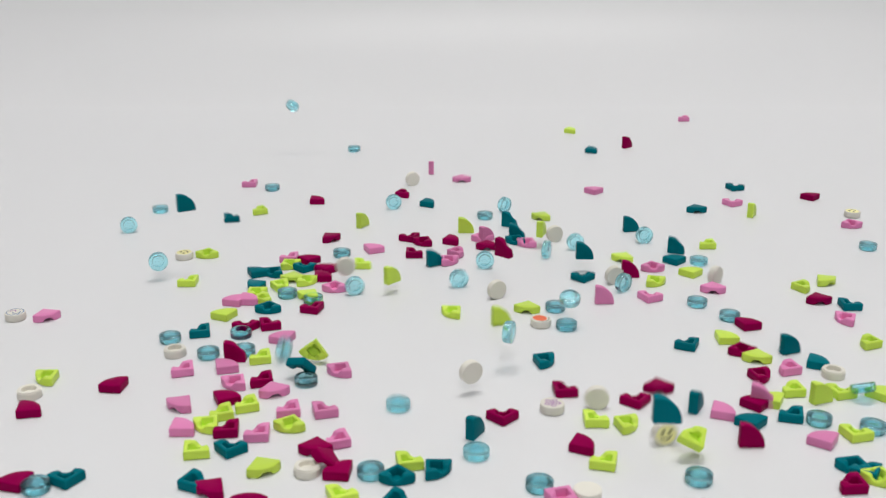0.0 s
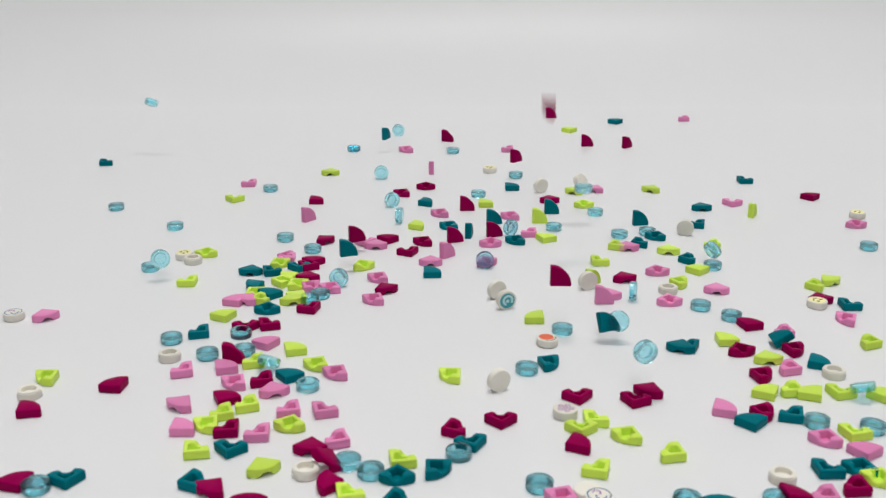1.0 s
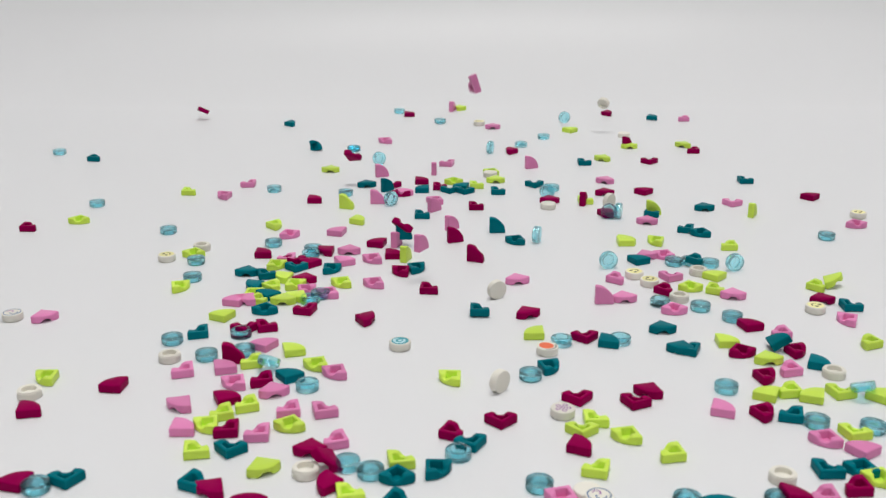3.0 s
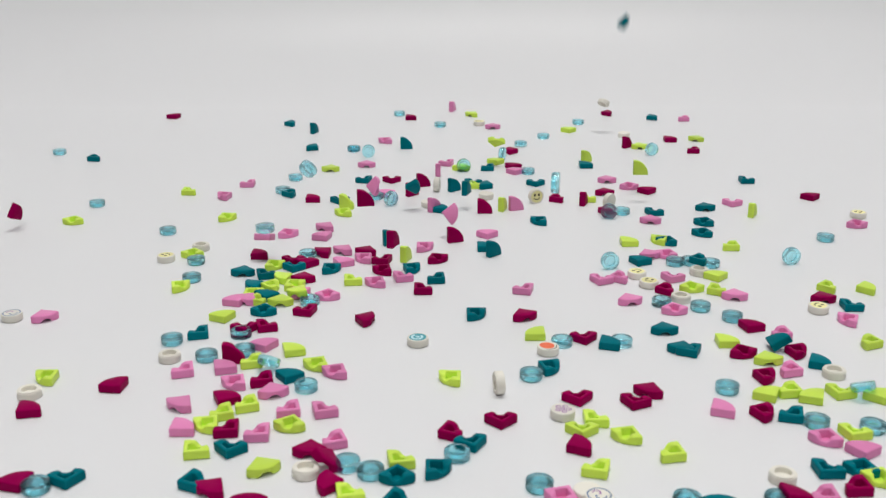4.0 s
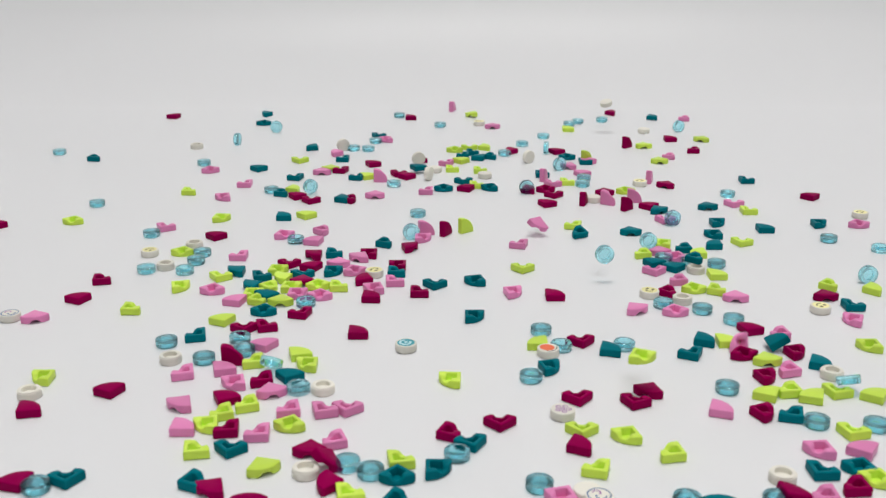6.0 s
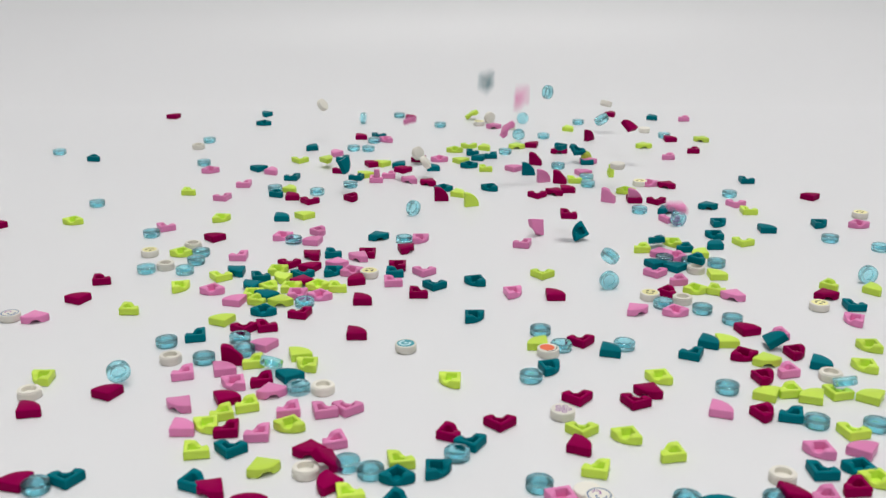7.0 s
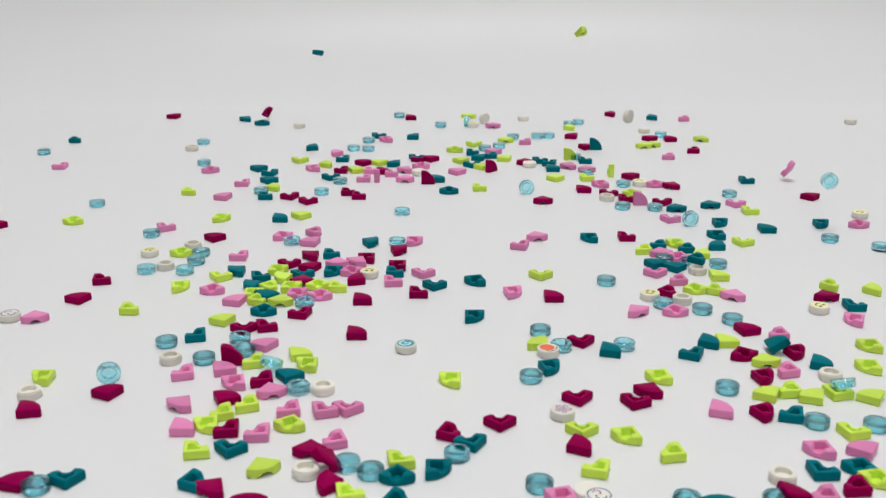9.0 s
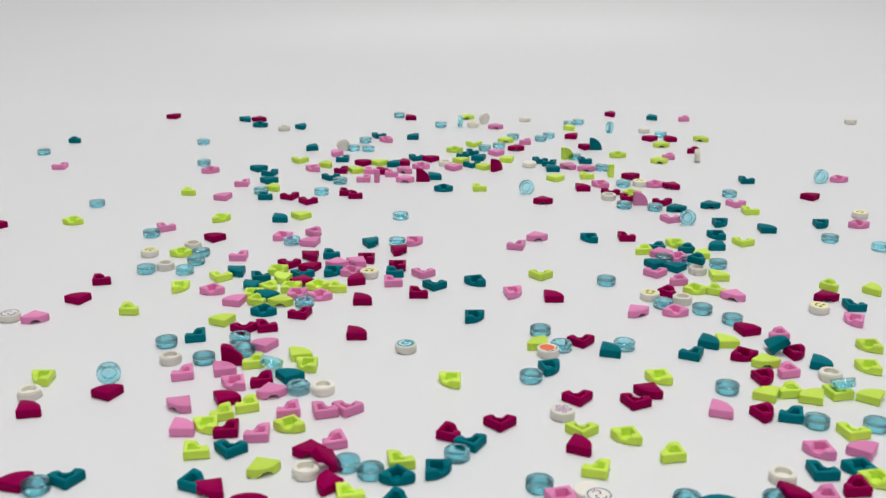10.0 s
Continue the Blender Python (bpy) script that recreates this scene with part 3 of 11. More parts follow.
p340 = tile('P', 112.9, 275.6, 0, 315, 'f')
p341 = tile('M', 123.9, 280.6, 0, 320, 'f')
p342 = tile('L', 131.8, 285.1, 0, 60, 'f')
tile('P', -89.7, 430.2, 0, 300, 'u')
p344 = tile('L', -91, 408.9, 0, 290, 'u')
p345 = tile('T', -98.2, 392.8, 0, 328, 'f')
p346 = tile('M', -80.7, 400.7, 0, 280, 'f')
p347 = tile('M', -72.2, 402.5, 0, 240, 'f')
p348 = tile('T', -75.5, 418.7, 0, 90, 'f')
p349 = tile('B', -80.5, 390.6, 0, 0, 'f')
p350 = tile('P', -69.8, 384.1, 0, 285, 'u')
p351 = tile('M', -80, 369.5, 0, 0, 's')
p352 = tile('B', -90.8, 371.6, 0, 0, 'u')
p353 = tile('B', -108.7, 386.8, 0, 0, 'u')
p354 = tile('W', -103.5, 371.6, 0, 0, 'f')
p355 = tile('P', -95.6, 358.8, 0, 330, 'f')
p356 = tile('P', -81.7, 362.2, 0, 240, 'u')
p357 = tile('L', -71.2, 368.6, 0, 328, 'f')
p358 = tile('B', -64, 361.6, 2.8, 0, 'u', 38, 160)
tile('P', -75.4, 350.9, 0, 60, 'f')
tile('M', -65.6, 353.2, 0, 328, 'f')
p361 = tile('T', -56.3, 356.5, 0, 260, 'u')
p362 = tile('M', -59.7, 416.2, 0, 300, 'f')
p363 = tile('L', -55, 375.2, 0, 240, 'u')
p364 = tile('L', -50.7, 366.1, 0, 45, 'f')
p365 = tile('B', -51.8, 346.8, 0, 0, 'f')
p366 = tile('W', -42.9, 346.4, 0, 0, 'f')
tile('P', -91.1, 333.8, 0, 60, 'u')
tile('P', -86.7, 317.2, 0, 225, 'u')
tile('M', -76.1, 338.5, 0, 250, 'u')
tile('L', -75.4, 327.6, 0, 335, 'f')
tile('L', -67.8, 333.8, 0, 335, 'f')
p372 = tile('P', -61, 343.7, 0, 110, 'u')
tile('P', -52.8, 330, 0, 328, 'f')
tile('L', -78.8, 319.2, 0, 55, 'f')
tile('M', -71.3, 316.1, 0, 322, 'f')
tile('P', -60.7, 313.4, 0, 320, 'f')
tile('L', -51.1, 319.2, 0, 80, 'f')
tile('L', -79.1, 302.4, 0, 235, 'f')
tile('T', -68.1, 303.8, 0, 265, 'f')
tile('T', -75.4, 283.5, 0, 200, 'f')
tile('M', -69.4, 279.4, 0, 60, 'u')
tile('P', -40.9, 329.6, 0, 240, 'f')
p383 = tile('P', -32.9, 331.3, 0, 265, 'f')
p384 = tile('P', -35.2, 308.6, 0, 335, 'f')
p385 = tile('M', -42.5, 302.4, 0, 90, 'u')
p386 = tile('W', -42.3, 290, 0, 0, 'f')
p387 = tile('M', -34.8, 282.8, 0, 0, 'u')
p388 = tile('B', -30, 294.4, 0, 0, 'u')
tile('B', -22.3, 289.7, 0, 0, 'u')
p390 = tile('L', -13.6, 296.1, 0, 235, 'f')
tile('T', -14, 286.7, 0, 90, 'f')
p392 = tile('L', -28, 276.9, 0, 235, 'f')
p393 = tile('L', 2.9, 353.2, 0, 42, 'f')
p394 = tile('L', 72.8, 300.6, 0, 325, 'f')
tile('L', -55.8, 291.7, 0, 120, 'u')
tile('M', 209.8, 588.9, 0, 270, 'u')
p397 = tile('M', 19.1, 321.1, 0, 270, 'f')
tile('M', -142.4, 330, 0, 235, 'u')
p399 = tile('Xb', -180, 412.6, 0, 30, 'u')
p400 = tile('B', -193.4, 575.5, 0, 0, 'u')
p401 = tile('L', 166.6, 383, 0, 45, 'f')
tile('P', 181.6, 797.2, 0, 315, 'f')
tile('T', -13.4, 273.2, 0, 200, 'f')
tile('M', -56.8, 272, 0, 270, 'u')
p405 = tile('M', -234.3, 536.4, 0, 270, 'u')
tile('W', 42.9, 277.2, 0, 0, 'u')
p407 = tile('T', 80.4, 271.1, 0, 270, 'u')
tile('M', -37, 293.4, 2.2, 90, 'u', 42, 90)
tile('B', -76.8, 378.8, 0, 0, 'u')
p410 = tile('L', -118.9, 548.3, 0, 130, 'f')
p411 = tile('B', 48.5, 599.9, 0, 10, 's')
p412 = tile('M', 56.4, 581, 0, 90, 'u')


# ---------------------------------------------------------------- what moves
PULL = 390.0        # fall in the slowed picture, mm per second squared
SPEED = 1000.0      # speed of arrival, mm per second


def placed(home, dx, dy, dz, spin, axis):
    """A pose moved by dx, dy, dz millimetres and turned about an axis through the tile's middle."""
    middle = home @ Vector((0, 0, 1.6 * MM))
    turn = Matrix.Translation(middle) @ Matrix.Rotation(radians(spin), 4, axis) @ Matrix.Translation(-middle)
    return Matrix.Translation((dx * MM, dy * MM, dz * MM)) @ turn @ home


def smooth(rows):
    """Between two rows far apart in place or turn: a hop, in steps of under 80 degrees."""
    out = [rows[0]]
    for (t0, a), (t1, b) in zip(rows, rows[1:]):
        qa, qb = a.to_quaternion(), b.to_quaternion()
        angle = math.degrees(qa.rotation_difference(qb).angle)
        angle = min(angle, 360 - angle)
        gap = (b.translation - a.translation).length / MM
        steps = max(1, math.ceil(angle / 75), 3 if gap > 18 and t1 - t0 > 0.2 else 1)
        start = max(t0, t1 - 0.9)
        if steps > 1 and start > t0:
            out.append((start, a))
        up = min(0.5 * PULL * ((t1 - start) / 2) ** 2, 0.25 * gap + 4) * MM
        for i in range(1, steps):
            k = i / steps
            place = a.translation.lerp(b.translation, k) + Vector((0, 0, up * 4 * k * (1 - k)))
            out.append((start + (t1 - start) * k, Matrix.LocRotScale(place, qa.slerp(qb, k), None)))
        out.append((t1, b))
    return out


def rows_of(ob, kind, stops):
    """Rows from stops (seconds, x, y, lift, spin; or, lying another way, also turn and face)."""
    home = ob.matrix_basis.copy()
    axis = Vector((math.sin(stops[0][1]), math.cos(stops[0][2] * 1.7), 0.45)).normalized()
    x1, y1 = stops[-1][1], stops[-1][2]
    rows = []
    for t, x, y, lift, spin, *other in stops:
        if other:
            rows.append((t, rest(kind, x, y, lift, other[0], other[1])))
        else:
            about = axis if lift > 0.5 else Vector((0, 0, 1))
            rows.append((t, placed(home, x - x1, y - y1, lift, spin, about)))
    if stops[-1][0] < 10:
        rows.append((10, rows[-1][1]))
    return smooth(rows), axis


def key(ob, rows):
    """One row a picture at most, from the start on."""
    done, kept = -1, []
    for t, m in rows:
        if frame(t) > done:
            kept.append((t, m))
            done = frame(t)
    walk(ob, kept)


def travel(ob, kind, *stops):
    """A tile that is in the picture from the start."""
    rows, axis = rows_of(ob, kind, stops)
    key(ob, rows)


def drop(ob, kind, landing, *stops):
    """A tile that falls in from above, strikes the paper at the landing (seconds, x, y), hops, and comes to its stops."""
    rows, axis = rows_of(ob, kind, stops)
    t1, hx, hy = landing
    t2, sx, sy = stops[0][:3]
    first = rows[0][1]
    hop = t2 - t1
    before = []
    turns = 60
    if hop > 0.12:
        up = 0.5 * PULL * (hop / 2) ** 2
        n = 3 if hop < 0.5 else 5
        for i in range(1, n):
            k = i / n
            before.append((t1 + hop * k, placed(first, (hx - sx) * (1 - k), (hy - sy) * (1 - k), up * 4 * k * (1 - k), 70 * (n - i), axis)))
        turns = 70 * n
    fall = []
    for i, back in enumerate((0.0, 0.05, 0.12, 0.22, 0.4, 0.8, 1.4, 2.0)):
        height = SPEED * back - 0.5 * PULL * back * back
        fall.append((back, height, turns + 60 * i))
    rows_down = []
    for back, height, spin in reversed(fall):
        if t1 - back > 0.02:
            rows_down.append((t1 - back, placed(first, hx - sx, hy - sy, height, spin, axis)))
    back = min(t1, 2.0)
    spin = min(s for b, h, s in fall if b >= back - 1e-6)
    start = placed(first, hx - sx, hy - sy, SPEED * back - 0.5 * PULL * back * back, spin, axis)
    key(ob, [(0, start)] + rows_down + before + rows)


def motions():
    drop(p000, 'M', (0.85, 86.7, 811.3), (1.0, 81.9, 806.7, 0, 0, 0, 's'), (1.5, -39.0, 630.1, 0, 0, 20, 's'), (2, -121.2, 736.4, 0, 17), (2.5, -181.5, 800, 5.8, -67), (4, -204.8, 805.2, 0, 0), (10, -204.8, 805.2, 0, 0))
    travel(p001, 'T', (0, -113.6, 548.5, 0, 12), (0.5, -174.7, 620.7, 0, -67), (1, -215.6, 665.9, 0, 11), (1.5, -226.2, 677, 0, -8), (7, -226.2, 677, 0, -8), (7.5, -232.3, 683.9, 0, 6), (8, -254.9, 727.6, 0, 0), (10, -254.9, 727.6, 0, 0))
    travel(p002, 'B', (0, -98.5, 693.8, 30.8, -60), (0.5, -140.9, 693.8, 82.2, 13), (1, -190.5, 693.8, 33.1, -38), (1.5, -236.2, 693.8, 8.2, -78), (2, -253.7, 693.8, 0, -15), (2.5, -254.3, 693.8, 0, -15), (7.5, -254.3, 693.8, 0, -15), (8, -264.6, 693.8, 0, 0), (10, -264.6, 693.8, 0, 0))
    drop(p003, 'P', (7.55, 68.3, 657.1), (8, -240.3, 657.1, 0, 0), (8.5, -241.4, 657.1, 0, 0), (10, -241.4, 657.1, 0, 0))
    drop(p004, 'B', (4.35, -101.1, 647.5), (4.5, -101.0, 654.0, 0, 0, 70, 's'), (5.0, -110.0, 704.1, 0, 0, 45, 's'), (5.5, -119.9, 758.3, 0, 0, 0, 's'), (7, -161.8, 727.6, 0, 1), (7.5, -167.2, 730.3, 0, 0), (8, -166.7, 725.1, 0, 0), (8.5, -165, 722.6, 0, 0), (10, -165, 722.6, 0, 0))
    drop(p005, 'B', (0.16, -65.8, 507.9), (0.2, -66.1, 506.5, 0, 0, 0, 'u'), (0.5, -77.7, 515.9, 0, 0, 0, 'u'), (1, -79.9, 515.9, 0, 0, 0, 'u'), (1.5, -79, 518.7, 0, 0, 0, 'u'), (2, -79.5, 513.3, 0, 0, 0, 'u'), (2.2, -67.7, 497.2, 0, 0, 0, 'u'), (2.5, -81.7, 514.1, 0, 0, 0, 'u'), (2.7, -84.6, 507.3, 0, 0, 0, 'u'), (3.28, -84.6, 507.3, 0, 0, 0, 'u'), (4, -89.5, 630.3, 0, 141), (4.5, -115.8, 646.4, 0, 74), (5, -151, 665.6, 0, 0), (5.5, -152.6, 665.6, 0, 0), (10, -152.6, 665.6, 0, 0))
    drop(p006, 'P', (0.84, -70.9, 550.1), (1, -72.2, 548.3, 0, 0, 50, 's'), (1.5, -124.3, 590.2, 0, -77), (2, -125.6, 591.9, 0, -77), (2.5, -125.6, 591.9, 0, -77), (4, -125.3, 590.2, 0, -77), (4.5, -126.8, 590.2, 0, -77), (5, -136.1, 643.4, 0, -5), (5.5, -144.9, 647.5, 0, 0), (10, -144.9, 647.5, 0, 0))
    travel(p007, 'L', (0, -100.3, 561.9, 0, 117), (0.5, -118.5, 583.5, 0, 43), (1, -118.3, 585.2, 0, 43), (1.5, -136, 592.3, 0, -9), (2, -147.6, 599.4, 0, 0), (10, -147.6, 599.4, 0, 0))
    drop(p008, 'P', (4.35, -87.1, 576.6), (4.5, -86.6, 579.1, 0, 0, 340, 's'), (5.0, -125.1, 587.8, 0, 0, 60, 'f'), (7.0, -125.6, 587.8, 0, 0, 300, 'f'), (7.6, -125.5, 588.9, 0, 0), (10, -125.5, 588.9, 0, 0))
    drop(p009, 'L', (1.85, -144.6, 564.7), (2.0, -148.6, 561.7, 0, 0, 20, 's'), (2.4, -191.3, 549.5, 0, 8), (2.5, -192.6, 547.9, 0, 8), (4, -196.2, 543.3, 0, 0), (10, -196.2, 543.3, 0, 0))
    drop(p010, 'P', (4.84, -123.8, 530.0), (5, -137.6, 531.1, 0, 8), (5.5, -144.7, 532.6, 0, 0), (10, -144.7, 532.6, 0, 0))
    drop(p011, 'T', (0.85, -30.8, 699.0), (1, -38, 700.1, 8.9, 0, 70, 's'), (1.5, -63.6, 700.1, 0, 0, 70, 's'), (1.6, -70.6, 719.9, 0, 0, 70, 's'), (1.8, -84.8, 735.7, 0, 145), (2, -94.9, 754.6, 0, 136), (2.5, -112.5, 780.2, 0, 130), (4, -112.5, 780.2, 0, 130), (4.5, -125.4, 800, 18.1, 68), (5, -129.7, 800, 10.2, 20), (5.5, -135.7, 813.8, 0, -45), (7.5, -135.7, 813.8, 0, -45), (8, -135, 795.2, 7.9, -56), (8.5, -148.4, 795.2, 0, 0), (10, -148.4, 795.2, 0, 0))
    drop(p012, 'M', (7.53, -91.3, 760), (8.2, -134.5, 826.6, 0, 79), (8.5, -136.2, 820.1, 0, 79), (9, -132.8, 800, 4.2, 79), (9.5, -137.9, 801.2, 0, 0), (10, -138.2, 795.2, 0, 0))
    drop(p013, 'T', (3.85, -87.9, 757.2), (4.0, -92.5, 755.6, 0, 0, 70, 's'), (4.5, -127.5, 781.7, 0, -13), (5, -132.6, 781.7, 0, 0), (8, -132.6, 781.7, 0, 0), (8.5, -133.9, 781.7, 0, 0), (9.5, -133.9, 781.7, 0, 0), (10, -134.2, 775.8, 0, 0))
    drop(p014, 'W', (5.35, -161.4, 717.7), (5.5, -167.2, 711.8, 0, 105), (7, -165.5, 709.2, 0, 105), (7.5, -169.6, 709.2, 0, 103), (8, -169.1, 704.4, 0, 103), (9, -169.1, 704.4, 0, 103), (9.5, -150.3, 764.6, 1.9, 43), (10, -115.2, 764.6, 0, 0))
    drop(p015, 'T', (7.35, -124.8, 588.2), (7.5, -121.0, 583.4, 0, 0, 45, 's'), (8.5, -49.6, 770.2, 24.9, -45), (9, -88.5, 770.2, 53.5, 18), (9.5, -110.4, 770.2, 9, 63), (10, -103.2, 770.2, 0, 0))
    drop(p016, 'T', (2.96, -84.8, 704.7), (3.12, -88, 706.3, 0, 0), (10, -88, 706.3, 0, 0))
    drop(p017, 'L', (5.25, -89.3, 666.0), (5.4, -92.2, 672.8, 0, 0), (10, -92.2, 672.8, 0, 0))
    travel(p018, 'W', (0.0, 23.4, 437.2, 0, 0, 30, 's'), (4.0, -8.0, 574.5, 0, 0, 30, 'u'), (5.5, -67.1, 703.3, 0, 0), (7.5, -105.4, 774.1, 0, 0, 30, 'u'), (10, -67.1, 703.3, 0, 0))
    drop(p019, 'B', (0.25, -38.8, 599.2), (0.4, -35.5, 596.2, 0, 0, 10, 's'), (0.5, -36.6, 607.1, 0, 0, 10, 's'), (1, -37.5, 632.4, 0, 0, 10, 's'), (1.5, -48.5, 568.5, 0, 0, 20, 's'), (2, -60, 703.1, 0, 0, 0, 'u'), (3.16, -60, 703.1, 0, 0, 0, 'u'), (3.8, -67.3, 728.1, 0, 0, 0, 'u'), (4, -60, 703.1, 0, 0, 0, 'u'), (4.5, -60, 703.1, 0, 0, 0, 'u'), (4.8, -55.3, 695, 0, -15), (5, -60.1, 704.7, 0, 0), (10, -60.1, 704.7, 0, 0))
    travel(p020, 'B', (0.0, -59.7, 702.6, 0, 0, 0, 'u'), (5.0, -46.1, 723.5, 0, 0, 0, 'u'), (10, -53.7, 727.6, 0, 0))
    travel(p021, 'B', (0, -60.7, 374.6, 0, 0, 70, 's'), (0.5, -59.5, 701.6, 0, 0, 0, 'u'), (1, -60, 703.1, 0, 0, 0, 'u'), (1.5, -58.4, 702.6, 0, 0, 0, 'u'), (2.0, -32.9, 658.0, 0, 0, 0, 's'), (2.5, -40.8, 666.9, 0, 0, 30, 's'), (4, -48.9, 686.2, 0, 0, 0, 's'), (4.2, -50.1, 703.1, 0, 0), (10, -50.1, 703.1, 0, 0))
    drop(p022, 'P', (2.35, -26.6, 623.9), (2.5, -33.2, 629.8, 0, 0, 20, 's'), (2.6, -37.9, 637.8, 0, 0, 20, 's'), (3.44, -37.9, 637.8, 0, 0, 20, 's'), (4, -48.4, 661.3, 0, 0, 90, 'u'), (4.4, -48.6, 661.3, 0, 0, 90, 'u'), (4.5, -49.1, 661.3, 0, 0, 90, 'u'), (5.0, -65.6, 687.9, 0, 0, 0, 'u'), (5.5, -70.6, 690.7, 0, 0), (10, -70.6, 690.7, 0, 0))
    drop(p023, 'T', (3.85, -21.8, 700.8), (4.0, -25.2, 708.7, 0, 0, 0, 's'), (4.5, -42, 632.9, 0, 0, 225, 'f'), (5.0, -49.2, 650.2, 0, 0, 315, 'f'), (5.5, -64.4, 675.7, 0, 0), (10, -64.4, 675.7, 0, 0))
    travel(p024, 'L', (0, -42.5, 538.3, 0, 0, 60, 's'), (0.2, -53.6, 568.7, 0, 0, 90, 'u'), (0.5, -61.3, 605.2, 0, 0, 90, 'u'), (1, -69.5, 642.1, 0, 0, 90, 'u'), (1.4, -69.9, 646.1, 0, 0, 90, 'u'), (1.6, -70.1, 648.8, 0, 0, 90, 'u'), (2.5, -70.1, 648.8, 0, 0, 90, 'u'), (4, -70.3, 650.9, 0, 0, 90, 'u'), (6.45, -70.3, 650.9, 0, 0, 90, 'u'), (7.2, -73.9, 661.3, 0, 0), (10, -73.9, 661.3, 0, 0))
    drop(p025, 'P', (4.35, -80.0, 627.5), (4.5, -81.1, 628.5, 0, 0, 70, 's'), (5, -70.9, 641.4, 0, 0, 90, 'u'), (5.5, -74.9, 643.4, 0, 0, 90, 'u'), (7.0, -106.1, 645.0, 0, 0, 200, 'u'), (7.5, -79.9, 651.6, 0, 0), (8, -81, 651.6, 0, 0), (10, -81, 651.6, 0, 0))
    drop(p026, 'M', (2.16, -13.5, 612.5), (2.3, -17.3, 618.7, 0, 0, 225, 'u'), (2.5, -13.2, 622.6, 0, 0, 225, 'u'), (3.17, -13.2, 622.6, 0, 0, 225, 'u'), (4, -12.1, 615.8, 0, 0, 20, 's'), (4.5, -15.6, 651.6, 0, 0, 290, 'u'), (4.7, -54.4, 656, 0, 0, 300, 'f'), (5, -61.4, 647.5, 0, 0, 300, 'f'), (5.5, -63, 647.5, 0, 0, 300, 'f'), (7, -63.5, 647.5, 0, 0, 300, 'f'), (7.4, -63, 647.5, 0, 0), (10, -63, 647.5, 0, 0))
    travel(p027, 'M', (0, -16.9, 515.9, 0, 0, 290, 'f'), (0.5, -21.8, 517.4, 0, 0, 290, 'f'), (0.9, -16.6, 493, 0, 0, 290, 'f'), (1, -17.1, 494.3, 0, 0, 290, 'f'), (1.5, -27.4, 515.5, 0, 0, 290, 'f'), (2.0, -32.7, 507.1, 0, 0, 270, 'u'), (2.5, -32.7, 507.1, 0, 0, 300, 'u'), (3.2, -32.7, 507.1, 0, 0, 300, 'u'), (4, -37.5, 494.3, 0, 0, 70, 'u'), (4.5, -37.5, 651.3, 0, 0, 50, 's'), (4.7, -42.8, 660.6, 0, 0, 250, 'u'), (5, -44.6, 662.7, 0, 0, 250, 'u'), (5.5, -44.6, 662.7, 0, 0, 250, 'u'), (7, -45.1, 662.7, 0, 0, 250, 'u'), (7.5, -49.2, 665.6, 0, 0), (8, -49.2, 665.6, 0, 0), (8.5, -49.8, 665.6, 0, 0), (9, -50.9, 665.6, 0, 0), (10, -50.9, 665.6, 0, 0))
    drop(p028, 'L', (1.35, -49.5, 563.8), (1.5, -53.9, 571.1, 0, 0, 340, 's'), (5.1, -46.2, 632.9, 0, 0, 250, 'u'), (5.5, -46.2, 632.9, 0, 0, 250, 'u'), (7, -47.5, 636.9, 0, 0, 250, 'u'), (7.4, -54.2, 647.5, 0, 0), (10, -54.2, 647.5, 0, 0))
    drop(p029, 'T', (5.34, -108.0, 651.7), (5.5, -115.4, 651.6, 0, 0), (10, -115.4, 651.6, 0, 0))
    drop(p030, 'T', (4.55, -96.2, 620.8), (5.0, -81.3, 620.8, 0, 0, 45, 's'), (5.5, -87.7, 630.7, 0, -10), (7, -91.4, 630.7, 0, 5), (7.5, -106.6, 640.8, 0, 0), (10, -106.6, 640.8, 0, 0))
    drop(p031, 'T', (7.24, -98.0, 623.8), (7.4, -102.9, 622, 0, 0), (7.5, -104.7, 623.9, 0, 0), (10, -104.7, 623.9, 0, 0))
    drop(p032, 'T', (3.85, -61.9, 577.2), (4.0, -58.3, 582.4, 0, 0, 270, 'f'), (4.5, -58.3, 581, 0, 0, 0, 'u'), (5.0, -72.4, 607.3, 0, 0, 60, 'u'), (5.5, -57, 584.4, 0, 0, 200, 'u'), (6.68, -57, 584.4, 0, 0, 200, 'u'), (7.5, -59.7, 634.2, 0, 0, 270, 'f'), (8, -68.4, 631.6, 0, 0), (10, -68.4, 631.6, 0, 0))
    drop(p033, 'B', (4.35, -2.1, 622.5), (4.5, -7.1, 622.1, 0, 0, 20, 's'), (5.0, -15.7, 599.9, 0, 0, 0, 'u'), (5.5, -13.6, 556.8, 0, 0, 0, 'u'), (7, -54.9, 614.8, 0, 4), (7.5, -60, 620.6, 0, 0), (8, -61.8, 622.6, 0, 0), (10, -61.8, 622.6, 0, 0))
    drop(p034, 'P', (1.35, -35.4, 587.0), (1.5, -37.3, 580.7, 0, 0, 0, 's'), (4.5, -39.1, 592.1, 0, 0, 90, 'u'), (7.0, -32.7, 636.1, 0, 0, 315, 'f'), (7.6, -39.7, 627.7, 0, -10), (8, -47.5, 627.7, 0, 0), (10, -47.5, 627.7, 0, 0))
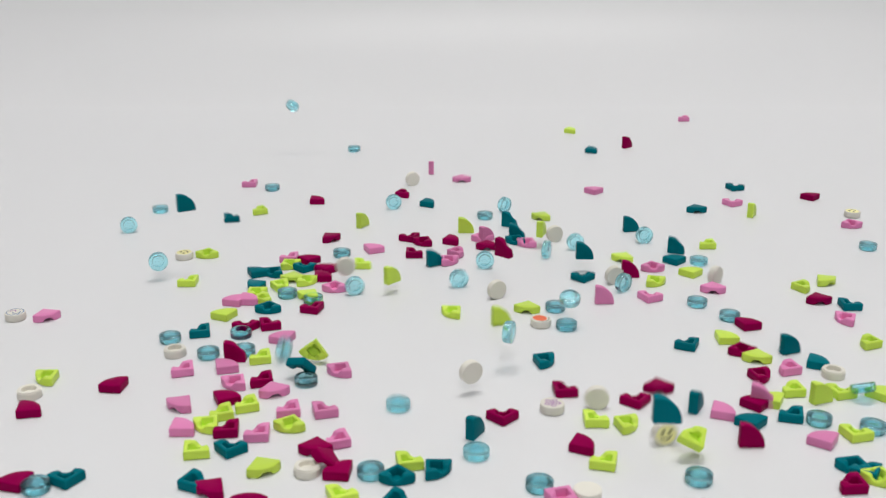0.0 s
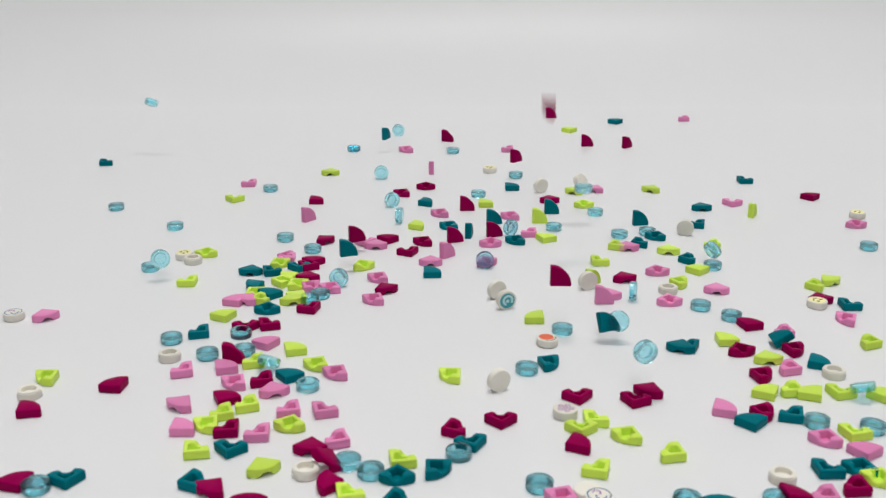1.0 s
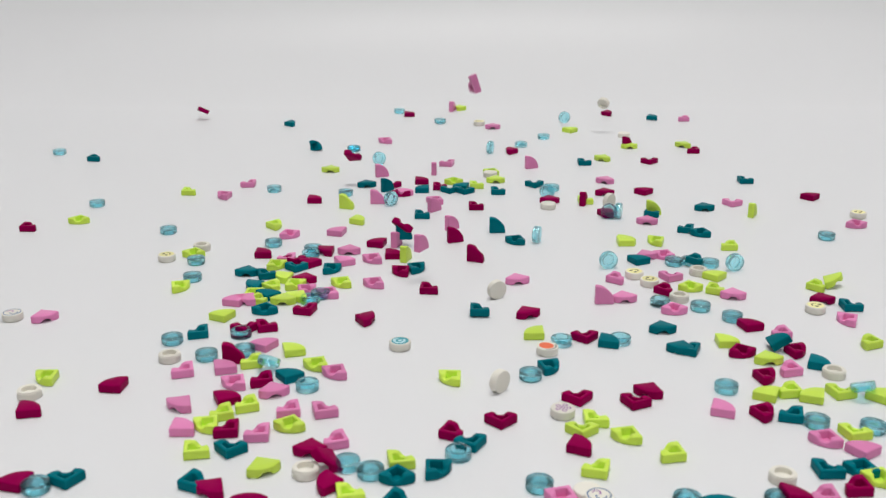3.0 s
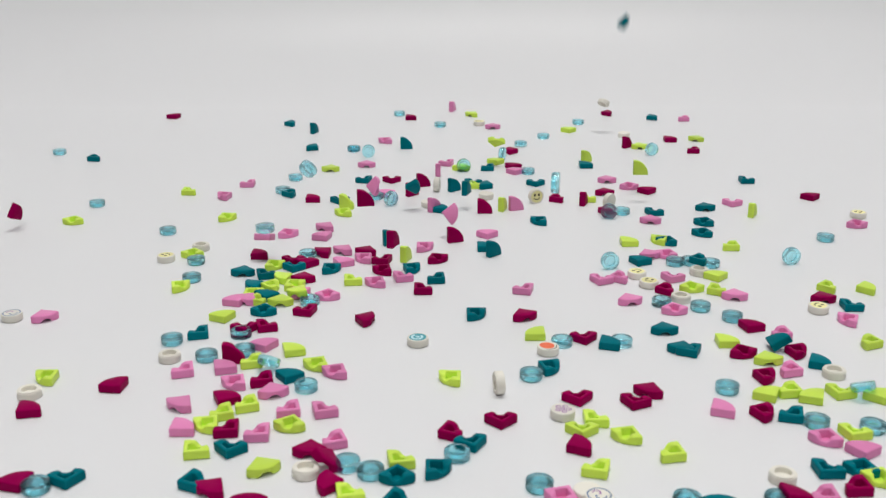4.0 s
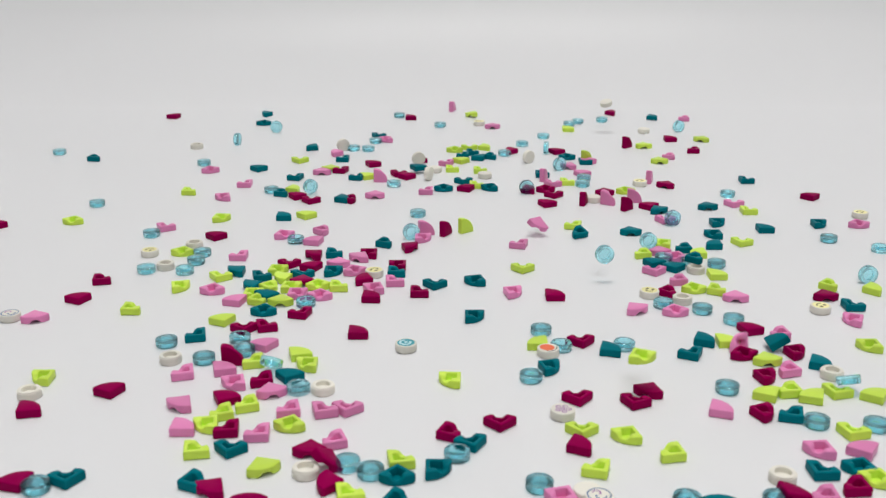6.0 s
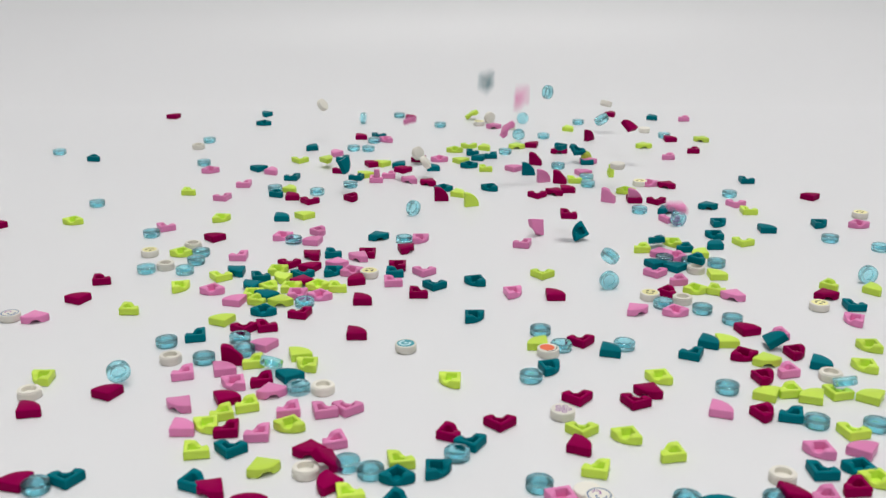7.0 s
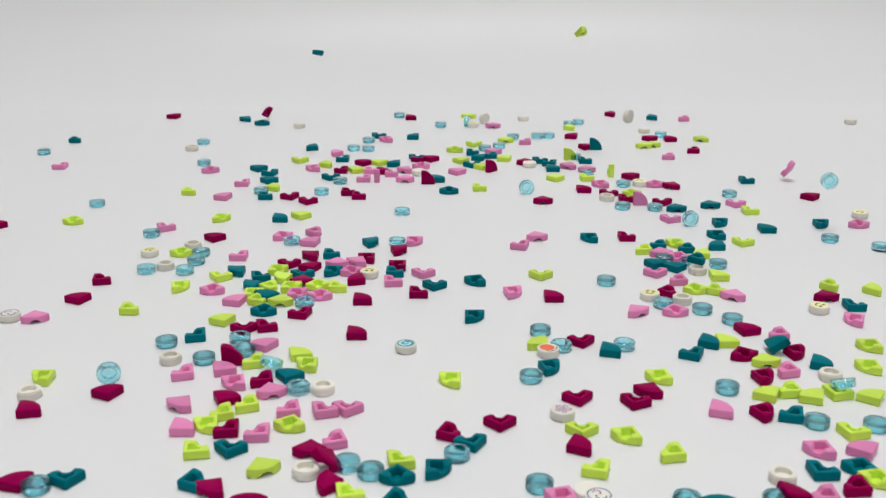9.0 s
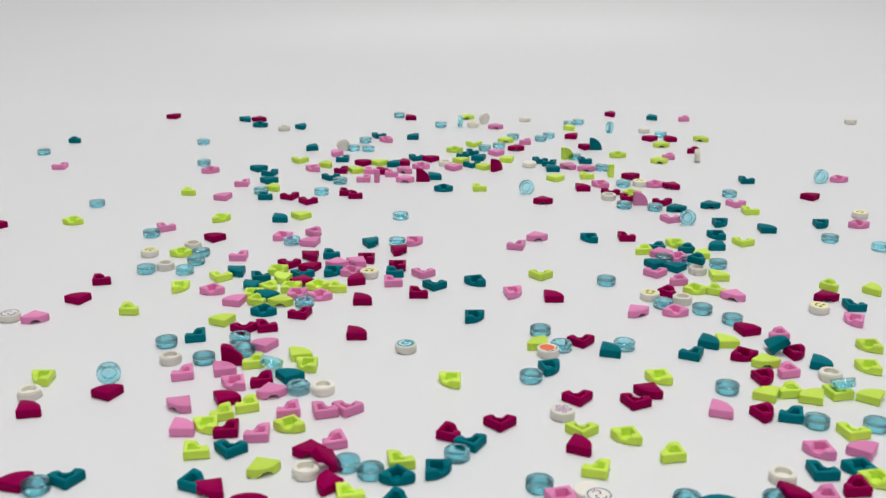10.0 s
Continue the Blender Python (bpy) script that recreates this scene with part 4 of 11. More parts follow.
    travel(p035, 'P', (0.0, -114.6, 616.6, 0, 0, 315, 'f'), (0.5, -114.6, 616.6, 0, 0, 315, 'f'), (1.0, -115.2, 617.2, 0, 0, 315, 'f'), (1.5, -115.3, 616.1, 0, 0, 315, 'f'), (2.0, -115.3, 616.1, 0, 0, 315, 'f'), (2.5, -115.3, 616.1, 0, 0, 315, 'f'), (4.0, -115.8, 616.1, 0, 0, 315, 'f'), (4.5, -116.3, 619.0, 0, 0, 315, 'f'), (5, -117.4, 615.6, 0, 0), (5.5, -117.4, 615.6, 0, 0), (7, -117.9, 615.6, 0, 0), (7.5, -119.3, 617.6, 0, 0), (10, -119.3, 617.6, 0, 0))
    drop(p036, 'P', (1.35, -7.1, 573.7), (1.5, -12.5, 570.4, 0, 0, 225, 'f'), (2.0, -15.2, 571.9, 0, 0, 225, 'f'), (2.5, -22.4, 592.4, 0, 0, 250, 'u'), (2.6, -22.6, 597.7, 0, 0, 250, 'u'), (3.47, -22.6, 597.7, 0, 0, 250, 'u'), (4, -33.3, 595.9, 0, 0, 270, 'u'), (4.5, -48, 580.2, 0, 0, 30, 's'), (5, -40.3, 608.6, 0, 0, 0, 's'), (5.5, -38.2, 625.9, 0, 0, 0, 's'), (7.0, -40.7, 626.2, 0, 0, 225, 'f'), (7.5, -49.4, 628.1, 0, 0, 225, 'f'), (8, -45.3, 646.1, 0, 0), (10, -45.3, 646.1, 0, 0))
    drop(p037, 'B', (0.35, -49.2, 700.9), (0.5, -42.4, 702, 18, 0, 0, 's'), (1.0, 20.4, 594.3, 0, 0, 0, 'u'), (1.5, -17.0, 708.0, 0, 0, 0, 's'), (2.0, -27.1, 778.1, 0, 0, 340, 's'), (2.5, -33.9, 825.4, 0, 0), (4, -33.5, 815.7, 0, 0), (4.5, -33.3, 809.3, 0, 0), (10, -33.3, 809.3, 0, 0))
    drop(p038, 'M', (0.85, -3.1, 723.0), (1.0, 2.7, 730.3, 0, 0, 340, 's'), (1.5, -20.9, 801.2, 0, -1), (2, -25.1, 810.5, 0, 0), (2.5, -26.6, 816.9, 0, 0), (4, -24.8, 801.2, 0, 0), (10, -24.8, 801.2, 0, 0))
    drop(p039, 'B', (0.85, -33.5, 746.1), (1, -31.7, 747.2, 0, 0, 10, 's'), (1.5, -8.1, 726.2, 0, 0, 45, 's'), (2.0, 15.0, 716.6, 0, 0, 20, 's'), (2.5, 31.5, 696.5, 0, 0, 70, 's'), (4.0, -2.1, 776.8, 0, 0, 0, 'u'), (4.5, -2.1, 776.8, 0, 0, 0, 'u'), (5.0, -2.1, 775.9, 0, 0, 0, 'u'), (10, -1.7, 775.8, 0, 0))
    drop(p040, 'B', (4.85, -138.5, 715.0), (5.0, -140.9, 719.8, 0, 0, 80, 's'), (7.0, -59.3, 787.4, 0, 0, 80, 's'), (7.5, 26.9, 778.1, 0, 0, 80, 's'), (9.5, 14.2, 776.8, 0, 0), (10, 12.9, 776.8, 0, 0))
    drop(p041, 'L', (2.35, 23.7, 774.3), (2.5, 15.9, 779.6, 0, 0, 0, 'u'), (2.7, 13.5, 835.9, 0, 0, 0, 'u'), (3.22, 13.5, 835.9, 0, 0, 0, 'u'), (4, 22.2, 812.6, 0, -36), (5.5, 22.2, 812.6, 0, -36), (7, 21.9, 800, 2.7, -36), (7.5, 18, 803.2, 0, 0), (8, 18, 803.2, 0, 0), (8.5, 19.4, 806.2, 0, 0), (9.5, 19.4, 806.2, 0, 0), (10, 18, 803.2, 0, 0))
    drop(p042, 'Y', (0.85, 23.8, 654.2), (1.0, 29.1, 648.2, 0, 0, 0, 'u'), (2.0, 26.9, 723.8, 0, 0, 70, 's'), (2.5, 26.8, 781.5, 0, 0, 0, 'u'), (7, 26.8, 781.5, 0, 0, 0, 'u'), (7.1, 26.7, 781.7, 0, 0), (7.5, 22, 775.8, 0, 0), (10, 22, 775.8, 0, 0))
    drop(p043, 'W', (5.35, 149.9, 753.0), (5.5, 144.2, 756.5, 0, 0, 40, 'u'), (7, 34.7, 789.4, 0, -6), (7.5, 30.7, 786.5, 0, 0), (10, 30.7, 786.5, 0, 0))
    travel(p044, 'P', (0.0, 11.3, 626.9, 0, 0, 90, 'u'), (0.5, 33.6, 681.6, 0, 0, 90, 'u'), (0.7, 42.2, 696.9, 0, 0, 315, 'f'), (1, 43.5, 701.6, 0, 0, 315, 'f'), (1.5, 43.5, 701.6, 0, 0, 315, 'f'), (2.0, 43.0, 700.3, 0, 0, 70, 's'), (2.5, 36.3, 770.2, 0, 0, 90, 'u'), (5.5, 36.3, 770.2, 0, 0, 90, 'u'), (6.9, 35.8, 773.2, 0, 0, 90, 'u'), (7.1, 38.4, 770.2, 0, 0), (7.5, 37.2, 773.2, 0, 0), (8, 37.2, 773.2, 0, 0), (8.5, 36.6, 773.2, 0, 0), (9.5, 36.6, 773.2, 0, 0), (10, 38.4, 770.2, 0, 0))
    drop(p045, 'T', (1.35, 29.9, 703.3), (1.5, 26.8, 710.3, 0, 0, 340, 's'), (2.0, -4.4, 593.2, 0, 0, 250, 'f'), (2.5, -32.9, 605.9, 0, 0, 45, 's'), (4.0, 17.9, 619.0, 0, 0, 250, 'f'), (4.5, -46.3, 725.6, 0, 8), (5, -46.3, 746.7, 0, 0), (5.5, -45.4, 741.3, 0, 0), (10, -45.4, 741.3, 0, 0))
    drop(p046, 'P', (0.35, -15.1, 696.7), (0.5, -18.7, 689.4, 0, 0, 60, 'f'), (1.0, -24.4, 700.4, 0, 0, 60, 'f'), (1.5, -29.2, 708.4, 0, 0, 60, 'f'), (2, -38.8, 725.9, 0, 0, 60, 'f'), (2.5, -39.5, 725.9, 0, 0, 60, 'f'), (4, -39.5, 725.9, 0, 0, 60, 'f'), (5.5, -39.2, 729.3, 0, 0), (10, -39.2, 729.3, 0, 0))
    drop(p047, 'T', (4.35, -34.6, 512.4), (4.5, -27.9, 505.0, 0, 0, 300, 'f'), (5.0, -52.1, 631.1, 0, 0, 300, 'f'), (8, -1.9, 776.6, 0, 61), (8.5, -1.8, 737.8, 8.6, 61), (9, -20.6, 737.8, 0, 0), (10, -20.6, 737.8, 0, 0))
    drop(p048, 'L', (6.22, -31.3, 661.2), (6.38, -30.1, 663.5, 15.2, 79), (7, -38.6, 663.5, 0, 0), (7.5, -38.8, 665.6, 0, 0), (8, -39.3, 665.6, 0, 0), (8.5, -40.4, 665.6, 0, 0), (10, -40.4, 665.6, 0, 0))
    drop(p049, 'L', (4.35, 25.6, 686.3), (4.5, 20.8, 693.0, 0, 0, 270, 'f'), (5.5, 18, 703.6, 0, 0), (7, 17.6, 711, 0, 0), (7.5, 18.2, 711, 0, 0), (8, 21.2, 716, 0, 0), (10, 21.2, 716, 0, 0))
    travel(p050, 'L', (0.0, 11.4, 528.7, 0, 0, 0, 's'), (0.5, 5.1, 528.7, 0, 0, 0, 's'), (1.0, 23.4, 575.5, 0, 0, 225, 'u'), (1.5, 8.4, 609.9, 0, 0, 90, 'f'), (2, 8.5, 621.3, 0, 0, 90, 'f'), (2.5, 6.4, 621.3, 0, 0, 90, 'f'), (4.0, 33.8, 668.9, 0, 0, 270, 'u'), (4.5, 6.2, 695.2, 0, 0), (5, 7.9, 700, 0, 0), (10, 7.9, 700, 0, 0))
    drop(p051, 'T', (3.85, 22.7, 655.8), (4.0, 28.3, 653.4, 0, 0, 315, 'f'), (4.5, 26, 677.2, 0, 0, 270, 'f'), (4.9, 14.4, 682.2, 0, 0), (5, 13.3, 684.6, 0, 0), (7.0, 31.8, 684.3, 0, 0, 315, 'f'), (10, 13.3, 684.6, 0, 0))
    drop(p052, 'T', (1.85, -17.0, 556.5), (2.0, -11.7, 554.3, 0, 0, 225, 'f'), (4.5, -22.1, 585.9, 0, 0, 320, 's'), (5.0, 21.2, 528.7, 0, 0, 0, 's'), (5.5, 19.1, 692.2, 0, 0), (7.0, 19.1, 692.2, 0, 0), (7.5, 19.1, 692.2, 0, 0), (10, 19.1, 692.2, 0, 0))
    drop(p053, 'B', (5.35, 75.4, 744.5), (5.5, 70.6, 739.7, 0, 0, 0, 'u'), (7.0, 59.4, 787.4, 0, 0, 340, 's'), (7.5, 31.8, 684.3, 0, 0, 0, 'u'), (8, 28.1, 704.7, 0, 0), (10, 28.1, 704.7, 0, 0))
    travel(p054, 'T', (0, -4.3, 478.4, 0, 0, 30, 's'), (0.5, 24.3, 543.2, 0, 0, 40, 's'), (1, 26.7, 543.2, 0, 0, 10, 's'), (1.5, 26.2, 535.6, 0, 0, 45, 's'), (2.0, 46.9, 620.8, 0, 0, 45, 's'), (2.5, 31.5, 600.6, 0, 0, 225, 'f'), (3.37, 31.5, 600.6, 0, 0, 225, 'f'), (4, 25, 612.6, 0, 36), (4.5, 9.2, 623.8, 0, 0, 300, 'f'), (5, 20.6, 674.1, 0, 0), (5.5, 23.5, 678.7, 0, 0), (7.5, 23.5, 678.7, 0, 0), (8, 22.4, 678.7, 0, 0), (8.5, 23.5, 678.7, 0, 0), (10, 23.5, 678.7, 0, 0))
    drop(p055, 'L', (4.35, -10.0, 695.3), (4.5, -7.7, 691.3, 0, 0, 20, 's'), (5.3, 11.6, 671.3, 0, 0), (10, 11.6, 671.3, 0, 0))
    travel(p056, 'T', (0, -8.5, 576.1, 0, 0, 200, 'u'), (0.5, -9.5, 577.7, 0, 0, 200, 'u'), (1, -9.5, 577.7, 0, 0, 200, 'u'), (1.3, -10.5, 579.4, 0, 0, 200, 'u'), (2.0, -14.9, 591.6, 0, 0, 300, 'u'), (2.5, -13.1, 600.6, 0, 0, 315, 'u'), (2.7, -11.7, 604.3, 0, 0, 315, 'u'), (3.9, -1.5, 564.9, 0, 0, 200, 'u'), (4, -1, 564.9, 0, 0, 200, 'u'), (4.5, -6.4, 583.3, 0, 0, 200, 'u'), (5, 6.1, 613.9, 0, 0, 200, 'u'), (5.2, 9.6, 618.7, 0, 0, 270, 'f'), (5.5, 12.2, 622.6, 0, 0, 270, 'f'), (6.13, 12.2, 622.6, 0, 0, 270, 'f'), (7, 16.5, 659.9, 0, 0, 90, 'f'), (7.5, 16.5, 659.9, 0, 0, 90, 'f'), (7.9, 18.3, 661.3, 0, 0), (10, 18.3, 661.3, 0, 0))
    travel(p057, 'P', (0, 119.9, 444.6, 0, 0, 80, 'u'), (0.5, 121.6, 443.5, 0, 0, 80, 'u'), (1, 121.2, 443.5, 0, 0, 80, 'u'), (1.5, 125.9, 439.3, 0, 0, 80, 'u'), (2, 126.9, 437.3, 0, 0, 80, 'u'), (2.5, 126.9, 437.3, 0, 0, 80, 'u'), (4, 127.4, 436.2, 0, 0, 80, 'u'), (4.5, 127.5, 435.2, 0, 0, 80, 'u'), (5, 127.1, 435.2, 0, 0, 80, 'u'), (5.5, 127.3, 434.2, 0, 0, 80, 'u'), (6.8, 127.3, 434.2, 0, 0, 80, 'u'), (7.7, 35.2, 692.2, 0, 0), (8, 33.5, 694.5, 0, 0), (9.5, 33.5, 694.5, 0, 0), (10, 35.2, 692.2, 0, 0))
    drop(p058, 'B', (4.85, 37.4, 685.1), (5, 40.3, 690.7, 0, 0, 0, 'u'), (5.5, 40.3, 690.7, 0, 0, 0, 'u'), (6.8, 41.6, 693, 0, 0, 0, 'u'), (7.6, 38.9, 706.1, 0, 0), (8, 38, 711.1, 0, 0), (10, 38, 711.1, 0, 0))
    drop(p059, 'L', (3.85, 4.6, 652.8), (4.0, 11.3, 653.4, 0, 0, 90, 'u'), (4.5, 17.3, 695.3, 0, 0, 90, 'f'), (5.0, 5.3, 650.2, 0, 0, 225, 'f'), (7.0, 49.9, 710.2, 0, 0, 90, 'u'), (7.5, 43.5, 727.6, 0, 0), (10, 43.5, 727.6, 0, 0))
    drop(p060, 'W', (4.35, 179.8, 765.7), (4.5, 180.1, 772.3, 0, 0, 0, 'u'), (5.0, -8.7, 630.1, 0, 0, 70, 's'), (7.5, -15.0, 641.8, 0, 0, 0, 'u'), (10, 1.4, 664.2, 0, 0))
    drop(p061, 'M', (0.35, 2.7, 581.7), (0.5, 1.0, 581.3, 0, 0, 270, 'u'), (1.0, 12.9, 567.5, 0, 0, 0, 's'), (1.5, -1.3, 592.8, 0, 0, 0, 's'), (2.0, -6.4, 604.4, 0, 0, 270, 'u'), (2.5, -2.3, 610.2, 0, 0, 225, 'f'), (4.0, 22.4, 562.4, 0, 0, 0, 's'), (4.5, 0.4, 646.1, 0, 0, 270, 'u'), (4.9, -1.3, 650.3, 0, 0, 270, 'u'), (5.5, -22.1, 632.9, 0, 0, 270, 'u'), (6.9, -22.1, 632.9, 0, 0, 270, 'u'), (7.5, -39.8, 612.6, 0, 0, 300, 'u'), (8.3, -6.4, 675.7, 0, 0), (8.5, -8, 675.7, 0, 0), (10, -8, 675.7, 0, 0))
    drop(p062, 'T', (7.06, 27.5, 678.7), (7.9, -17.3, 678.7, 0, 0), (10, -17.3, 678.7, 0, 0))
    drop(p063, 'T', (1.35, 17.8, 568.0), (1.5, 10.7, 572.9, 0, 0, 315, 'u'), (2.0, 12.8, 601.6, 0, 0, 60, 'f'), (2.5, 2, 598.2, 0, 0, 270, 'f'), (2.7, 4, 603.7, 0, 0, 270, 'f'), (3.23, 4, 603.7, 0, 0, 270, 'f'), (4, 6.3, 605.9, 0, 0, 40, 's'), (4.5, 2, 616.3, 0, 0, 250, 'u'), (5.0, -1.4, 634.2, 0, 0, 270, 'f'), (5.5, -14.7, 643.4, 0, 0, 250, 'u'), (5.7, -14.7, 645.5, 0, 0, 250, 'u'), (6.8, -28, 658.4, 0, 0), (7, -27.5, 660.6, 0, 0), (7.5, -28.1, 660.6, 0, 0), (8, -27.7, 664.9, 0, 0), (8.5, -30.9, 662.7, 0, 0), (10, -30.9, 662.7, 0, 0))
    drop(p064, 'M', (0.85, -11.0, 605.1), (1.0, -10.1, 610.2, 0, 0, 90, 'f'), (1.5, -15.4, 623.2, 0, 0, 90, 'f'), (2.0, -16.9, 619.0, 0, 0, 270, 'f'), (2.5, -28.7, 610.2, 0, 0, 270, 'f'), (4, -30.9, 625.5, 0, 0, 270, 'f'), (4.1, -30.9, 625.5, 0, 0, 270, 'f'), (4.5, -30.1, 629, 0, 0, 225, 'f'), (5, -13.6, 670.8, 0, 0, 225, 'f'), (5.5, -15.3, 670.8, 0, 0, 225, 'f'), (7.0, -15.4, 675.1, 0, 0, 300, 'f'), (10, -24.5, 665.6, 0, 0))
    travel(p065, 'P', (0.0, 19.8, 515.5, 0, 0, 90, 'f'), (0.5, 17.0, 530.9, 0, 0, 90, 'f'), (1.0, 23.6, 507.1, 0, 0, 90, 'f'), (2.0, 4.4, 533.3, 0, 0, 45, 's'), (4.5, 6.0, 507.9, 0, 0, 90, 'u'), (5.5, -9, 524, 0, 0, 20, 's'), (7.0, -2.3, 675.1, 0, 0, 90, 'f'), (7.5, -4.9, 651.3, 0, 0, 30, 's'), (8, -13.1, 654.1, 0, 0, 20, 's'), (8.3, -12.8, 655, 0, 0), (8.5, -13.9, 657.1, 0, 0), (10, -13.9, 657.1, 0, 0))
    drop(p066, 'P', (2.35, 56.9, 665.5), (2.5, 55.4, 658.0, 0, 0, 20, 's'), (4.0, 44.7, 645.0, 0, 0, 270, 'u'), (5.5, 60.9, 628.5, 0, 0, 70, 's'), (7.0, 44.3, 652.1, 0, 0, 270, 'u'), (7.5, -1.5, 682.2, 0, 0, 270, 'u'), (8, 5.6, 643.8, 0, 0), (8.5, 5.6, 643.8, 0, 0), (9, 8.8, 643.8, 0, 0), (9.5, 8.8, 643.8, 0, 0), (10, 6.7, 654.3, 0, 0))
    drop(p067, 'L', (4.35, 8.1, 645.9), (4.5, 11.1, 646.9, 0, 0, 270, 'f'), (5.0, 11.3, 658.7, 0, 0, 225, 'f'), (5.5, 22.1, 646.1, 0, 0, 225, 'f'), (5.7, 22.1, 646.1, 0, 0, 225, 'f'), (7, 26.2, 651.6, 0, 0, 225, 'f'), (7.5, 26.2, 651.6, 0, 0, 225, 'f'), (8, 20.8, 653.6, 0, 0, 225, 'f'), (8.2, 23.3, 657.8, 0, 0), (8.5, 24.9, 655.7, 0, 0), (9, 24.9, 655.7, 0, 0), (9.5, 24.2, 651.4, 0, 0), (10, 26, 655.7, 0, 0))
    drop(p068, 'M', (4.85, 39.4, 556.3), (5.0, 42.0, 553.8, 0, 0, 45, 's'), (5.5, 59.9, 604.4, 0, 0, 90, 'f'), (7.0, 77.2, 696.7, 0, 0, 90, 'u'), (7.5, 86.2, 735.6, 0, 0, 270, 'u'), (8, 30.1, 640.9, 0, 0), (8.5, 29.9, 649.2, 0, 0), (9, 29.9, 649.2, 0, 0), (9.5, 30.1, 653.5, 0, 0), (10, 33.2, 651.3, 0, 0))
    drop(p069, 'M', (4.85, 9.2, 581.7), (5.0, 1.8, 585.1, 0, 0, 200, 'f'), (5.5, 13.6, 606.5, 0, 0, 290, 'u'), (7.0, -1.3, 586.1, 0, 0, 0, 's'), (7.5, -8.9, 623.2, 0, 0), (8, -9.4, 621.3, 0, 0), (9, -9.4, 621.3, 0, 0), (9.5, -11.1, 625.1, 0, 0), (10, -12.6, 627.2, 0, 0))
    drop(p070, 'T', (3.85, 27.3, 508.2), (4.0, 20.5, 500.9, 0, 0, 225, 'u'), (4.5, 20.1, 498.9, 0, 0, 225, 'u'), (5.5, 31.2, 682.2, 0, 0, 200, 'f'), (7.0, -6.5, 653.4, 0, 0, 225, 'u'), (7.5, -8.8, 632.4, 0, 0, 60, 'f'), (8, -2.9, 625, 0, 0), (8.5, -2.9, 626.9, 0, 0), (9, -3.4, 626.9, 0, 0), (9.5, -5.5, 632.9, 0, 0), (10, -5.5, 632.9, 0, 0))
    travel(p071, 'P', (0, 21.7, 514.8, 0, 0, 40, 's'), (0.5, 26.8, 514.1, 0, 0, 250, 'u'), (1, 20.4, 478.9, 0, 0, 120, 'f'), (1.5, 29.8, 625.0, 0, 0, 60, 'u'), (2.0, 13.4, 653.4, 0, 0, 60, 'u'), (2.5, 4, 662.7, 0, 0, 300, 'f'), (4, 2.3, 664.9, 0, 0, 300, 'f'), (7.0, -20.0, 625.0, 0, 0, 60, 'u'), (7.5, -22.9, 643.4, 0, 0), (8, -23.6, 647.5, 0, 0), (10, -23.6, 647.5, 0, 0))
    drop(p072, 'P', (7.06, 46.0, 626.4), (7.6, -22.9, 626.4, 0, 0), (10, -22.9, 626.4, 0, 0))
    drop(p073, 'P', (2.35, 15.0, 828.5), (2.5, 7.3, 832.0, 0, 0, 70, 's'), (7.2, -27.6, 635.3, 0, -15), (7.5, -27.6, 635.3, 0, -15), (8, -27.3, 641.4, 0, -15), (8.5, -32, 639.4, 0, 0), (10, -32, 639.4, 0, 0))
    travel(p074, 'P', (0.0, -7.3, 646.0, 0, 0, 90, 's'), (4.0, -3.1, 640.8, 0, 0, 90, 's'), (4.5, 16.7, 521.2, 0, 0, 40, 's'), (5, 12.4, 526.9, 0, 0, 40, 's'), (5.5, -9.5, 600.6, 0, 0, 315, 'f'), (7.0, -39.9, 627.2, 0, 0), (7.5, -43.2, 596.9, 0, -19), (8, -39.9, 627.2, 0, 0), (10, -39.9, 627.2, 0, 0))
    travel(p075, 'M', (0.0, -23.0, 594.9, 0, 0, 200, 'f'), (0.5, -24.3, 594.9, 0, 0, 200, 'f'), (1.0, -23.5, 596.0, 0, 0, 60, 'f'), (1.5, -24.1, 594.9, 0, 0, 90, 'f'), (2.0, -24.3, 596.0, 0, 0, 90, 'f'), (4.0, -18.1, 596.2, 0, 0, 45, 's'), (4.5, -20.8, 626.4, 0, 0, 270, 'u'), (4.7, -29.2, 629.4, 0, 0, 250, 'f'), (5, -27.9, 635.3, 0, 0, 250, 'f'), (5.5, -27.5, 639.4, 0, 0, 250, 'f'), (7.0, -57.7, 738.0, 0, 0, 225, 'u'), (7.5, -36.2, 644.8, 0, 0), (8, -36.8, 644.8, 0, 0), (8.5, -37.9, 644.8, 0, 0), (10, -37.9, 644.8, 0, 0))
    drop(p076, 'L', (2.35, -20.6, 477.5), (2.5, -17.9, 485.3, 0, 0, 70, 's'), (5.5, 11.4, 528.7, 0, 0, 40, 's'), (7.0, 15.3, 575.4, 0, 0, 20, 's'), (7.5, 54.3, 639.4, 0, 0, 90, 'u'), (7.9, 49.3, 637.3, 0, 0, 90, 'u'), (8.1, 39.5, 676.6, 0, 0), (8.5, 40.2, 678.8, 0, 0), (9, 40.1, 676.6, 0, 0), (9.5, 40.1, 676.6, 0, 0), (10, 41.6, 674.3, 0, 0))
    drop(p077, 'W', (4.85, 110.5, 601.8), (5.0, 112.8, 608.5, 0, 0, 0, 'u'), (5.5, -4.9, 648.8, 0, 0, 0, 'u'), (7.0, 48.5, 767.9, 0, 0, 0, 'u'), (7.5, 57.2, 839, 0, 0, 0, 'u'), (7.8, 60.9, 822.6, 0, 0, 0, 'u'), (8.5, 61.7, 795.2, 0, 0), (9, 60.6, 798.2, 0, 0), (9.5, 61.7, 795.2, 0, 0), (10, 61.7, 795.2, 0, 0))
